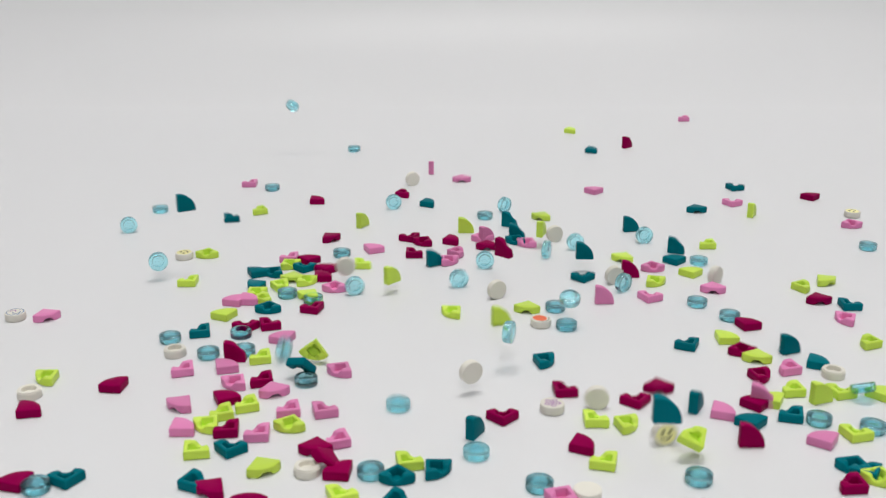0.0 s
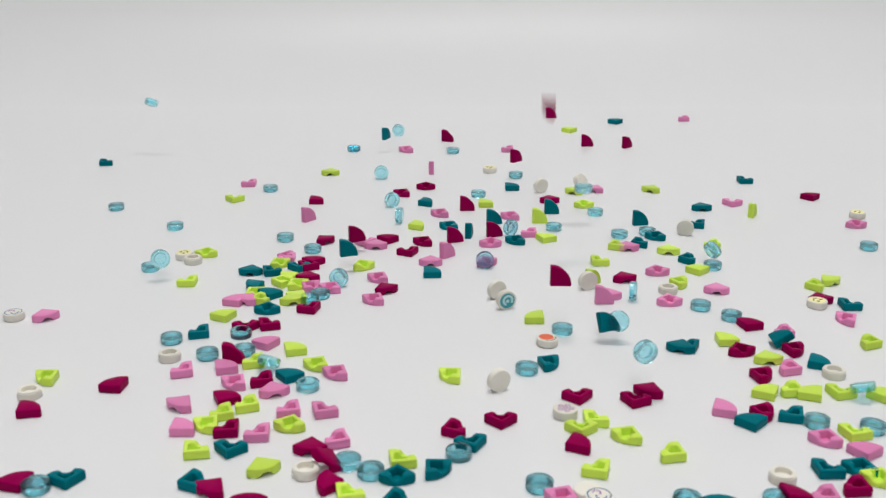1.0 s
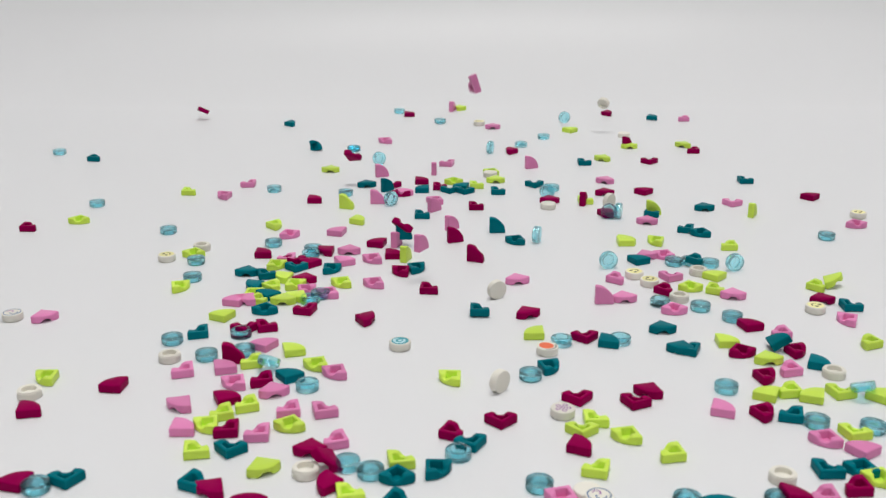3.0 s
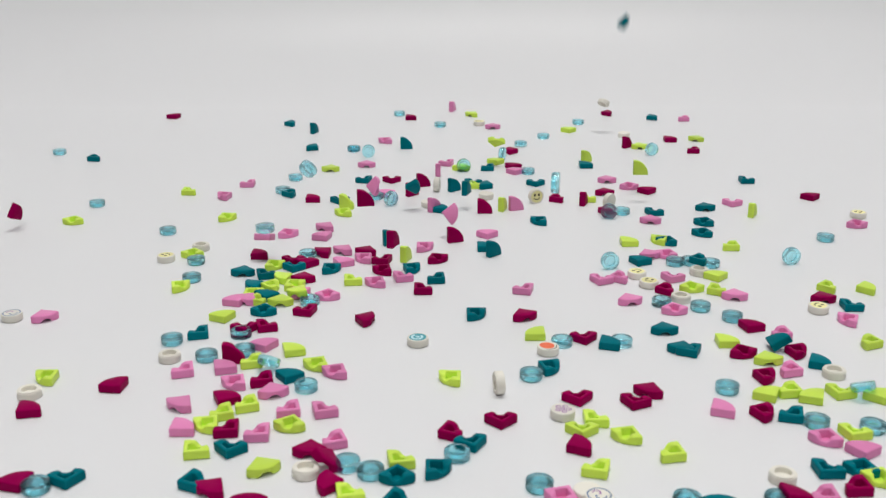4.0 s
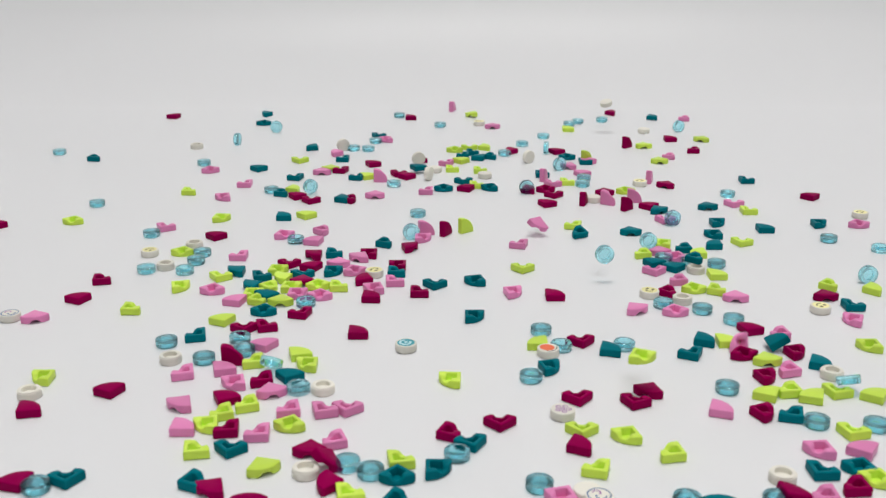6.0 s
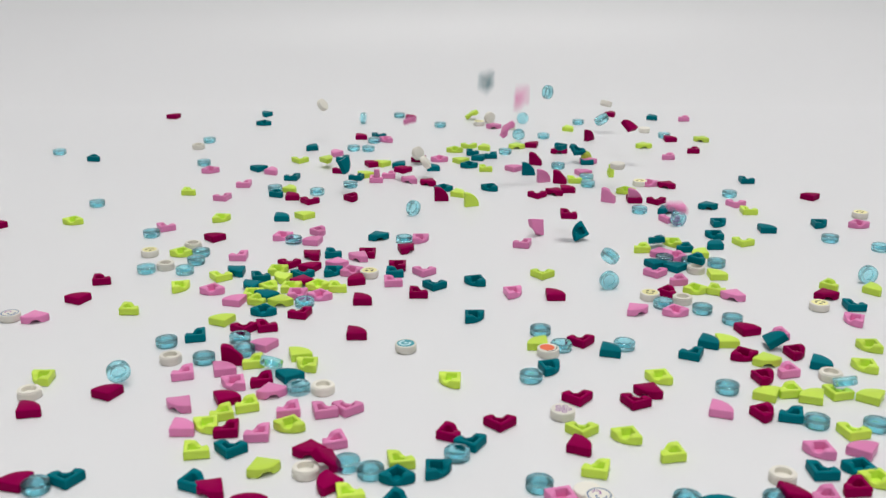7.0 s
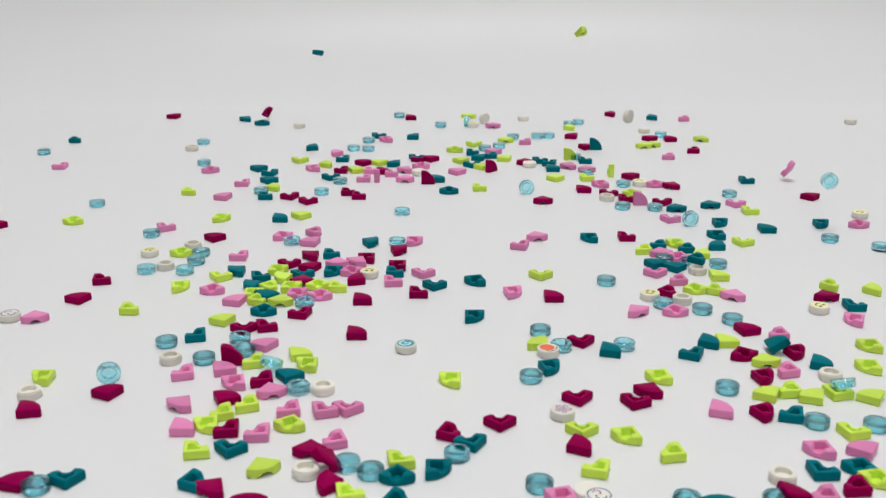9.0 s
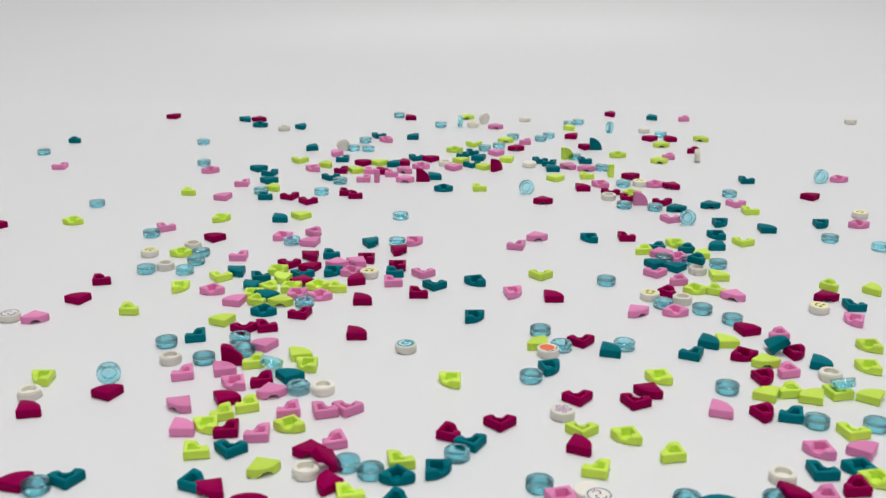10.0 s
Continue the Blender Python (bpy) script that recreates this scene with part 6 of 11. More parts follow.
    travel(p120, 'W', (0.0, 56.2, 514.5, 0, 0, 20, 's'), (1.5, 90.1, 578.7, 0, 0, 0, 'u'), (2.0, 92.4, 572.7, 0, 0, 45, 's'), (5.0, 86.9, 566.8, 0, 0, 0, 'u'), (5.5, 85.2, 584.4, 0, 0, 0, 'u'), (7.5, 118.0, 622.0, 0, 0, 0, 'u'), (8.2, 310.2, 787.3, 0, -9), (8.5, 303.8, 787.3, 0, 0), (10, 303.8, 787.3, 0, 0))
    travel(p121, 'T', (0, 171.6, 608.6, 0, 18), (0.5, 181.3, 623.9, 0, 0), (2.5, 181.3, 623.9, 0, 0), (4, 182.3, 623.9, 0, 0), (10, 182.3, 623.9, 0, 0))
    drop(p122, 'B', (5.35, 189.7, 448.2), (5.5, 192.6, 455.6, 0, 0, 10, 's'), (8.74, 192.6, 455.6, 0, 0, 10, 's'), (9.3, 206.3, 623.3, 14.4, -19), (9.5, 209.7, 623.3, 7, -61), (10, 227.1, 623.3, 0, 0))
    drop(p123, 'P', (3.85, 104.3, 614.7), (4.0, 109.6, 610.2, 0, 0, 90, 'f'), (5.5, 92.1, 576.9, 0, 0, 330, 's'), (7, 93.2, 583.7, 0, 0, 330, 's'), (7.5, 95.1, 580.2, 0, 0, 330, 's'), (8, 95.4, 582, 0, 0, 330, 's'), (8.1, 95.6, 580.2, 0, 0, 330, 's'), (8.8, 200.7, 642.5, 0, -60), (9, 208.6, 628.5, 5.9, -68), (9.5, 237, 628.5, 0, 0), (10, 238.9, 626.4, 0, 0))
    drop(p124, 'B', (5.35, 171.6, 597.1), (5.5, 163.6, 594.7, 0, 0), (7, 165.1, 594.7, 0, 0), (10, 165.1, 594.7, 0, 0))
    travel(p125, 'P', (0, 162.2, 577.2, 0, 0), (4.5, 162.2, 577.2, 0, 0), (5, 162.3, 575.5, 0, 0), (5.5, 162.3, 575.5, 0, 0), (7, 163.7, 575.5, 0, 0), (10, 163.7, 575.5, 0, 0))
    travel(p126, 'L', (0, 167.4, 556.5, 0, 0, 60, 's'), (0.5, 167.4, 556.5, 0, 0, 60, 's'), (1, 167.8, 556.5, 0, 0, 60, 's'), (4, 167.8, 556.5, 0, 0, 60, 's'), (4.5, 169.1, 562.9, 0, 0, 60, 's'), (4.7, 166, 556.5, 0, 0, 60, 's'), (4.9, 164.5, 561.6, 0, 0), (5, 166.4, 561.6, 0, 0), (5.5, 166.9, 561.6, 0, 0), (7.5, 166.9, 561.6, 0, 0), (8, 167.8, 561.6, 0, 0), (10, 167.8, 561.6, 0, 0))
    travel(p127, 'T', (0, 139.3, 564.6, 0, 0, 90, 'u'), (0.5, 142.4, 567.9, 0, 0, 90, 'u'), (1, 142.8, 567.9, 0, 0, 90, 'u'), (1.5, 143.3, 567.9, 0, 0, 90, 'u'), (2, 144.3, 567.9, 0, 0, 90, 'u'), (2.5, 144.3, 567.9, 0, 0, 90, 'u'), (4, 144.8, 567.9, 0, 0, 90, 'u'), (4.3, 148.7, 572.3, 0, 0), (4.5, 147.4, 570.6, 0, 0), (5, 147, 568.9, 0, 0), (5.5, 146.5, 568.9, 0, 0), (7, 146.9, 570.6, 0, 0), (7.5, 147.4, 570.6, 0, 0), (8, 148.7, 572.3, 0, 0), (10, 148.7, 572.3, 0, 0))
    drop(p128, 'T', (4.84, 139.8, 542.1), (5, 144, 540.3, 0, 0), (5.5, 144.5, 540.3, 0, 0), (7, 145.4, 540.3, 0, 0), (7.5, 146.3, 540.3, 0, 0), (10, 146.3, 540.3, 0, 0))
    travel(p129, 'T', (0.0, 113.6, 496.4, 0, 0, 340, 's'), (0.5, 126.7, 528.6, 0, 0, 225, 'f'), (1.0, 133.9, 537.7, 0, 0, 300, 'f'), (3.13, 126.4, 529.8, 0, 0, 300, 'f'), (4, 138.2, 541.3, 0, 0, 60, 'f'), (4.5, 140.1, 531.3, 2.3, 48), (5, 165.5, 531.3, 0, 0), (5.5, 166.4, 529.8, 0, 0), (7, 167.8, 529.8, 0, 0), (10, 167.8, 529.8, 0, 0))
    drop(p130, 'T', (5.34, 189.1, 539.7), (5.5, 197.7, 538.4, 0, 0), (7, 198.2, 538.4, 0, 0), (7.5, 199.1, 538.4, 0, 0), (10, 199.1, 538.4, 0, 0))
    travel(p131, 'B', (0, 210.3, 502.1, 0, 78), (0.5, 210.7, 502.1, 0, 78), (2, 210.7, 502.1, 0, 78), (2.5, 198.3, 518.3, 0, -6), (4, 193.8, 515.5, 0, 0), (4.5, 195.6, 514.1, 0, 0), (5, 194.7, 514.1, 0, 0), (5.5, 194.7, 514.1, 0, 0), (7, 195.6, 514.1, 0, 0), (10, 195.6, 514.1, 0, 0))
    travel(p132, 'Y', (0, 221.8, 556, 0, 0), (0.5, 222.8, 556, 0, 0), (1, 224.1, 554.3, 0, 0), (1.5, 224.1, 554.3, 0, 0), (2, 224.5, 554.3, 0, 0), (4, 224.5, 554.3, 0, 0), (4.5, 224.7, 556, 0, 0), (5, 224.5, 554.3, 0, 0), (5.5, 225.5, 554.3, 0, 0), (10, 225.5, 554.3, 0, 0))
    travel(p133, 'P', (0, 214.7, 537.4, 0, 0), (0.5, 215.2, 537.4, 0, 0), (1, 217, 537.4, 0, 0), (2.5, 217, 537.4, 0, 0), (4, 217.4, 537.4, 0, 0), (5, 217.4, 537.4, 0, 0), (5.5, 218.4, 537.4, 0, 0), (10, 218.4, 537.4, 0, 0))
    drop(p134, 'P', (4.35, 133.9, 671.0), (4.5, 137.9, 664.8, 0, 0, 90, 'f'), (5, 118.5, 618.9, 3.2, -54), (5.5, 124.1, 623.9, 0, 0, 70, 's'), (7, 122.5, 617.1, 0, 4), (7.5, 126.2, 615.1, 0, 0), (10, 126.2, 615.1, 0, 0))
    drop(p135, 'M', (4.74, 96.2, 514.3), (4.9, 102, 515.1, 0, -135), (5, 110.9, 571, 0, -75), (5.5, 131.2, 613.2, 0, 0), (7, 132.7, 613.2, 0, 0), (7.5, 134.9, 611.4, 0, 0), (10, 134.9, 611.4, 0, 0))
    drop(p136, 'L', (1.35, 111.1, 557.4), (1.5, 114.3, 559.8, 0, 0, 0, 's'), (4.5, 106.2, 614.8, 0, 0, 0, 's'), (5.0, 90.5, 590.5, 0, 0, 90, 'f'), (5.5, 105.5, 599.5, 0, 0), (7, 106.3, 601.3, 0, 0), (7.5, 105.4, 595.9, 0, 0), (8, 105.4, 595.9, 0, 0), (8.5, 108.9, 595.9, 0, 0), (10, 108.9, 595.9, 0, 0))
    drop(p137, 'P', (1.35, 101.6, 551.1), (1.5, 103.3, 549.5, 0, 0, 90, 'u'), (2, 107.8, 543.3, 0, 0, 80, 'u'), (2.5, 108.3, 543.3, 0, 0, 80, 'u'), (4, 110.4, 544.9, 0, 0, 80, 'u'), (4.1, 110.9, 544.9, 0, 0, 80, 'u'), (4.5, 95.3, 567, 0, 0, 20, 's'), (5.0, 94.0, 564.3, 0, 0, 300, 'u'), (5.5, 106.5, 581.5, 0, 0), (7, 108.2, 583.2, 0, 0), (7.5, 108, 581.5, 0, 0), (8, 107.7, 579.7, 0, 0), (8.5, 108.4, 578, 0, 0), (9, 110.3, 578, 0, 0), (10, 110.3, 578, 0, 0))
    drop(p138, 'M', (6.85, 122.1, 581.5), (7.0, 120.4, 580.8, 0, 0, 270, 'f'), (7.5, 123.3, 578.8, 0, 0), (10, 123.3, 578.8, 0, 0))
    travel(p139, 'B', (0, 65.3, 501.5, 0, 0, 10, 's'), (0.5, 69.1, 521.9, 0, 0, 340, 's'), (1.0, 83.0, 559.3, 0, 0, 0, 'u'), (1.5, 80.8, 473.9, 14.1, 0, 10, 's'), (2, 75.8, 473.9, 0, 0, 10, 's'), (2.5, 76.8, 475.1, 0, 0, 10, 's'), (4, 78.3, 473.9, 0, 0, 10, 's'), (4.5, 49.2, 425.4, 0, 0, 340, 's'), (5.0, 85.1, 607.3, 0, 0, 0, 'u'), (5.5, 101.6, 503.2, 0, 0, 10, 's'), (7.0, 107.8, 563.3, 0, 0, 0, 'u'), (7.5, 108.5, 566.8, 0, 0, 0, 'u'), (8, 114.9, 566.3, 0, 0), (8.5, 115.7, 567.9, 0, 0), (9, 117.1, 567.9, 0, 0), (10, 117.1, 567.9, 0, 0))
    travel(p140, 'T', (0, 97.2, 530.8, 0, 0, 10, 's'), (0.5, 97.7, 533.7, 0, 0, 10, 's'), (1, 103.9, 541.3, 0, 0, 10, 's'), (1.4, 105.1, 542.7, 0, 0, 10, 's'), (2.0, 112.5, 558.3, 0, 0, 60, 'f'), (2.5, 113.5, 557.8, 0, 0, 200, 'f'), (4, 112.2, 509.7, 0, 0, 60, 'f'), (4.4, 115.2, 553, 0, 19), (4.5, 113.8, 561, 0, 7), (5, 118.2, 564.1, 0, 23), (5.5, 117.9, 562.5, 0, 23), (7, 122.2, 562.5, 0, 19), (7.5, 128.5, 565.8, 0, 0), (8, 128.4, 562.5, 0, 0), (8.5, 128.5, 565.8, 0, 0), (10, 128.5, 565.8, 0, 0))
    travel(p141, 'P', (0.0, 69.2, 431.1, 0, 0, 0, 's'), (4.0, 71.9, 456.0, 0, 0, 250, 'f'), (4.5, 119.7, 548.5, 0, 0, 250, 'f'), (5.0, 121.7, 546.2, 0, 0, 250, 'f'), (6.05, 118.3, 545.8, 0, 0), (7.5, 121.4, 547.3, 0, 0), (10, 121.4, 547.3, 0, 0))
    drop(p142, 'B', (3.85, 135.7, 685.9), (4.0, 137.8, 691.3, 0, 0, 15, 's'), (4.5, 112.1, 570.9, 0, 0, 15, 'u'), (5.0, 127.8, 579.7, 0, 0, 15, 'u'), (5.5, 121.1, 541.3, 0, 2), (7, 124, 539.8, 0, 3), (7.5, 129.1, 538.2, 0, 0), (8, 129.6, 538.2, 0, 0), (8.5, 130.4, 539.8, 0, 0), (9, 130.4, 539.8, 0, 0), (9.5, 131.3, 539.8, 0, 0), (10, 129.3, 541.3, 0, 0))
    travel(p143, 'B', (0.0, 47.8, 423.1, 0, 0, 0, 'u'), (1.5, 87.5, 558.3, 0, 0, 0, 'u'), (2.0, 89.4, 552.4, 0, 0, 340, 's'), (5.0, 72.4, 502.6, 0, 0, 20, 's'), (5.5, 80.1, 616.1, 0, 0, 0, 'u'), (7.0, 86.2, 616.1, 0, 0, 0, 'u'), (7.5, 94.7, 682.2, 0, 0, 0, 'u'), (8, 95.6, 572.3, 0, 2), (8.5, 99.7, 570.6, 0, 0), (9, 99.7, 570.6, 0, 0), (9.5, 100.9, 572.3, 0, 0), (10, 100.9, 572.3, 0, 0))
    travel(p144, 'W', (0, -43.8, 451.9, 5.4, 0, 20, 's'), (0.5, 54.5, 451.9, 0, 0, 0, 'u'), (1.0, 64.6, 448.1, 0, 0, 20, 's'), (1.5, 54.1, 561.7, 0, 0, 0, 'u'), (2.0, 59.9, 570.9, 0, 0, 0, 'u'), (2.5, 58.4, 570.9, 0, 0, 0, 'u'), (4.0, 24.7, 590.5, 0, 0, 0, 'u'), (4.5, 48.4, 593.5, 0, 0, 0, 'u'), (5.0, 46.4, 613.6, 0, 0, 70, 's'), (5.5, 25.6, 635.1, 0, 0, 0, 'u'), (7.0, 94.6, 588.9, 0, 0), (7.5, 94.6, 588.9, 0, 0), (8, 71.7, 583.7, 0, 63), (8.5, 93.3, 587.2, 0, 0), (9, 93.3, 587.2, 0, 0), (9.5, 94.6, 588.9, 0, 0), (10, 94.6, 588.9, 0, 0))
    drop(p145, 'M', (1.05, 59.9, 597.7), (1.5, 93.5, 597.7, 0, 0, 90, 'u'), (7.0, 64.8, 598.8, 0, 0, 60, 'u'), (7.5, 38.9, 564.9, 0, 0, 340, 's'), (8, 89.7, 598.2, 0, 0, 250, 'u'), (8.5, 95.6, 596.3, 0, 0), (9, 95.6, 596.3, 0, 0), (9.5, 96.9, 598.2, 0, 0), (10, 96.9, 598.2, 0, 0))
    drop(p146, 'M', (4.85, 109.3, 567.8), (5.0, 101.3, 567.5, 0, 0, 45, 's'), (7.0, 107.8, 583.5, 0, 0, 225, 'f'), (7.5, 107.3, 582.4, 0, 0, 225, 'f'), (8.2, 100.7, 588.5, 0, 12), (8.5, 103.6, 585, 0, 0), (9, 103.6, 585, 0, 0), (9.5, 104.8, 586.7, 0, 0), (10, 104.8, 586.7, 0, 0))
    drop(p147, 'M', (1.85, 76.0, 575.1), (2.0, 78.8, 578.0, 0, 0, 70, 's'), (7.0, 72.5, 604.4, 0, 0, 225, 'u'), (7.5, 89.4, 600.5, 0, 17), (8, 76.5, 602.2, 0, 5), (8.5, 81.8, 604.1, 0, 0), (9, 81.8, 604.1, 0, 0), (9.5, 81.7, 607.8, 0, 0), (10, 81.7, 607.8, 0, 0))
    drop(p148, 'T', (1.85, 13.4, 492.9), (2.0, 18.5, 490.4, 0, 0, 45, 's'), (2.5, 27.6, 528.7, 0, 0, 0, 's'), (4.0, 51.2, 543.3, 0, 0, 45, 'f'), (4.5, 65.5, 526.3, 0, -140), (5, 68.7, 523.4, 2.3, -121), (5.5, 69.7, 523.4, 0, -72), (7, 69.1, 516.4, 2.8, -72), (7.5, 72.8, 516.4, 0, 0), (8, 73.2, 516.4, 0, 0), (8.5, 74.4, 515, 0, 0), (10, 74.4, 515, 0, 0))
    drop(p149, 'M', (1.84, 49.4, 537.4), (2, 55.8, 533.2, 0, 0, 250, 'u'), (2.5, 86.8, 554.3, 0, 0, 250, 'u'), (4, 90, 560.8, 0, 0, 250, 'u'), (4.5, 74.8, 584, 0, 0, 250, 'u'), (5.2, 64.5, 591.7, 0, 0, 270, 'f'), (5.5, 63.7, 593.5, 0, 0, 270, 'f'), (6.24, 63.7, 593.5, 0, 0, 270, 'f'), (7, 62.8, 516.8, 12, -4), (7.5, 78.2, 516.8, 7.9, 55), (8, 92.7, 516.8, 0, 0), (10, 92.7, 516.8, 0, 0))
    drop(p150, 'L', (0.35, 54.9, 551.7), (0.5, 53.4, 551.9, 0, 0, 225, 'f'), (1.0, 51.0, 545.1, 0, 0, 0, 's'), (1.5, 42.9, 562.4, 0, 0, 20, 's'), (2.0, 31.1, 619.0, 0, 0, 300, 'u'), (2.5, 31.7, 625.0, 0, 0, 90, 'u'), (4.0, 32.8, 567.5, 0, 0, 70, 's'), (4.5, 90.5, 485.4, 0, 8), (5, 90.5, 487.9, 0, 8), (5.5, 94.2, 487.9, 0, 7), (7, 97.9, 499.3, 0, 0), (7.5, 98.3, 496.8, 0, 0), (10, 98.3, 496.8, 0, 0))
    drop(p151, 'T', (4.35, 58.5, 468.2), (4.5, 56.3, 473.0, 0, 0, 45, 's'), (5.5, 96.6, 525.1, 0, 0, 90, 'u'), (6.29, 96.6, 525.1, 0, 0, 90, 'u'), (7.1, 106.7, 503.7, 0, 0), (7.5, 106.2, 503.7, 0, 0), (8, 105.7, 501, 0, 0), (8.5, 105.7, 501, 0, 0), (9, 106.7, 503.7, 0, 0), (9.5, 105.7, 501, 0, 0), (10, 105.7, 501, 0, 0))
    travel(p152, 'L', (0, 23.5, 408, 0, 0, 20, 's'), (0.5, 74, 480.5, 12.8, 0, 20, 's'), (1, 74.2, 480.5, 0, 0, 225, 'f'), (1.7, 105.8, 511.6, 0, -19), (2, 105.8, 511.6, 0, -19), (2.5, 106.4, 510.2, 0, -19), (4, 108.8, 511.6, 0, -19), (4.5, 110.4, 513, 0, -19), (5, 109.5, 506.2, 0, -19), (5.5, 108.4, 504.9, 0, -19), (7, 115, 507.5, 0, 0), (7.5, 116, 506.2, 0, 0), (10, 116, 506.2, 0, 0))
    drop(p153, 'T', (0.34, 93.5, 504.8), (0.5, 97.1, 501.5, 0, 0, 40, 's'), (0.7, 105.2, 516.2, 0, 0, 60, 'f'), (1, 108.1, 517.7, 0, 0, 60, 'f'), (1.5, 117, 520.4, 0, 0, 60, 'f'), (2, 132.3, 523.2, 0, 0, 60, 'f'), (2.5, 132.3, 523.2, 0, 0, 60, 'f'), (4, 133.2, 523.2, 0, 0, 60, 'f'), (4.3, 133.6, 523.2, 0, 0, 60, 'f'), (4.5, 114.1, 503.8, 0, 0), (5, 114.3, 498.5, 0, 0), (5.5, 116.9, 498.5, 0, 0), (7, 118.9, 499.8, 0, 0), (7.5, 119.4, 498.5, 0, 0), (10, 119.4, 498.5, 0, 0))
    drop(p154, 'L', (4.35, 113.9, 494.2), (4.5, 121.5, 494, 0, -16), (5, 123.9, 491.4, 0, 0), (5.5, 123.9, 491.4, 0, 0), (7, 124.8, 491.4, 0, 0), (7.5, 125.3, 490.2, 0, 0), (10, 125.3, 490.2, 0, 0))
    drop(p155, 'P', (0.85, 91.8, 497.1), (1.0, 91.1, 500.9, 0, 0, 90, 'u'), (1.7, 99.5, 503.7, 0, 0, 270, 'u'), (2, 97.3, 490.6, 0, 17), (2.5, 97.7, 488, 0, 17), (4, 99.6, 489.3, 0, 17), (4.5, 100.6, 488, 0, 17), (5, 99.9, 493.1, 0, 17), (5.5, 104.7, 494.4, 0, 0), (7, 105.9, 491.8, 0, 0), (10, 105.9, 491.8, 0, 0))
    drop(p156, 'P', (1.66, 104.4, 492.2), (1.7, 105.2, 491.1, 0, 0), (2, 105.4, 489.8, 0, 0), (2.5, 106, 488.6, 0, 0), (4, 108.3, 489.8, 0, 0), (4.5, 108.7, 489.8, 0, 0), (5, 108.8, 486.1, 0, 0), (5.5, 111.3, 486.1, 0, 0), (7, 112.4, 487.3, 0, 0), (7.5, 113, 486.1, 0, 0), (10, 113, 486.1, 0, 0))
    travel(p157, 'B', (0, 101.2, 512.1, 0, 0, 10, 's'), (0.5, 101.3, 517.6, 0, 0, 10, 's'), (0.7, 102.6, 522.3, 0, 0, 0, 'u'), (1, 105.3, 525.1, 0, 0, 0, 'u'), (1.5, 110.1, 529.4, 0, 0, 0, 'u'), (1.6, 111.8, 530.8, 0, 0, 0, 'u'), (2.1, 108.5, 479.7, 0, 0, 0, 'u'), (2.5, 109, 479.7, 0, 0, 0, 'u'), (4, 110.2, 479.7, 0, 0, 0, 'u'), (4.5, 110.1, 477.2, 0, 0, 0, 'u'), (4.6, 109.7, 477.2, 0, 0, 0, 'u'), (5.4, 104.6, 484.9, 0, 0), (5.5, 105.4, 484.9, 0, 0), (7, 106, 483.7, 0, 0), (10, 106, 483.7, 0, 0))
    travel(p158, 'B', (0, 80.1, 445.6, 0, 0, 40, 's'), (0.5, 77.9, 440.1, 0, 0, 0, 'u'), (1.0, 90.2, 521.1, 0, 0, 0, 'u'), (1.7, 118, 485.3, 0, 0), (2, 118.1, 484.1, 0, 0), (2.5, 117.7, 480.5, 0, 0), (4, 117.7, 480.5, 0, 0), (4.5, 116.5, 484.1, 0, 0), (5, 116.1, 480.5, 0, 0), (5.5, 116.9, 480.5, 0, 0), (7, 117.7, 480.5, 0, 0), (10, 117.7, 480.5, 0, 0))
    travel(p159, 'T', (0.0, 110.5, 482.1, 0, 0, 270, 'u'), (0.5, 117.8, 483.2, 0, 0, 180, 'f'), (1.0, 117.2, 483.2, 0, 0, 180, 'f'), (4.3, 120.2, 473.3, 0, 0), (4.5, 119, 477, 0, 0), (5, 118.3, 475.8, 0, 0), (5.5, 118.3, 475.8, 0, 0), (7, 119.7, 474.6, 0, 0), (10, 119.7, 474.6, 0, 0))
    drop(p160, 'B', (0.35, 127.7, 467.5), (0.5, 128.5, 470.2, 0, 0, 0, 'u'), (1.5, 125.2, 478.5, 0, 0, 0, 'u'), (2, 126, 478.5, 0, 0, 0, 'u'), (2.5, 126.1, 477.3, 0, 0, 0, 'u'), (4, 126.6, 477.3, 0, 0, 0, 'u'), (4.1, 126.6, 477.3, 0, 0, 0, 'u'), (4.5, 128.6, 477.7, 0, 0), (5, 128.6, 477.7, 0, 0), (5.5, 129.1, 476.5, 0, 0), (7, 129.4, 477.7, 0, 0), (7.5, 129.9, 476.5, 0, 0), (10, 129.9, 476.5, 0, 0))
    travel(p161, 'T', (0, 65.3, 470.5, 6.4, 0, 0, 's'), (0.5, 65.4, 470.5, 0, 0, 10, 's'), (1.0, 98.1, 507.1, 0, 0, 200, 'f'), (1.5, 54.9, 471.3, 0, 0, 250, 'u'), (2, 79.4, 470.1, 0, 0, 250, 'u'), (2.5, 92.7, 482.1, 0, 0, 250, 'u'), (4, 93.8, 480.9, 0, 0, 250, 'u'), (4.5, 96, 477.2, 0, 0, 250, 'u'), (5, 95.6, 482.1, 0, 0, 250, 'u'), (5.4, 100.2, 482.5, 0, 0), (5.5, 99.8, 480.2, 0, 0), (7, 100.3, 476.5, 0, 0), (10, 100.3, 476.5, 0, 0))
    travel(p162, 'T', (0, 103.6, 321.5, 0, 0, 270, 'u'), (1.97, 103.6, 321.5, 0, 0, 270, 'u'), (2.5, 88.7, 400.7, 0, 0, 90, 'u'), (4, 89.4, 399, 0, 0, 90, 'u'), (4.3, 89.4, 399, 0, 0, 90, 'u'), (4.7, 107.5, 471.9, 0, 0), (5, 108.7, 471.9, 0, 0), (5.5, 107.9, 471.9, 0, 0), (7, 108.7, 471.9, 0, 0), (10, 108.7, 471.9, 0, 0))
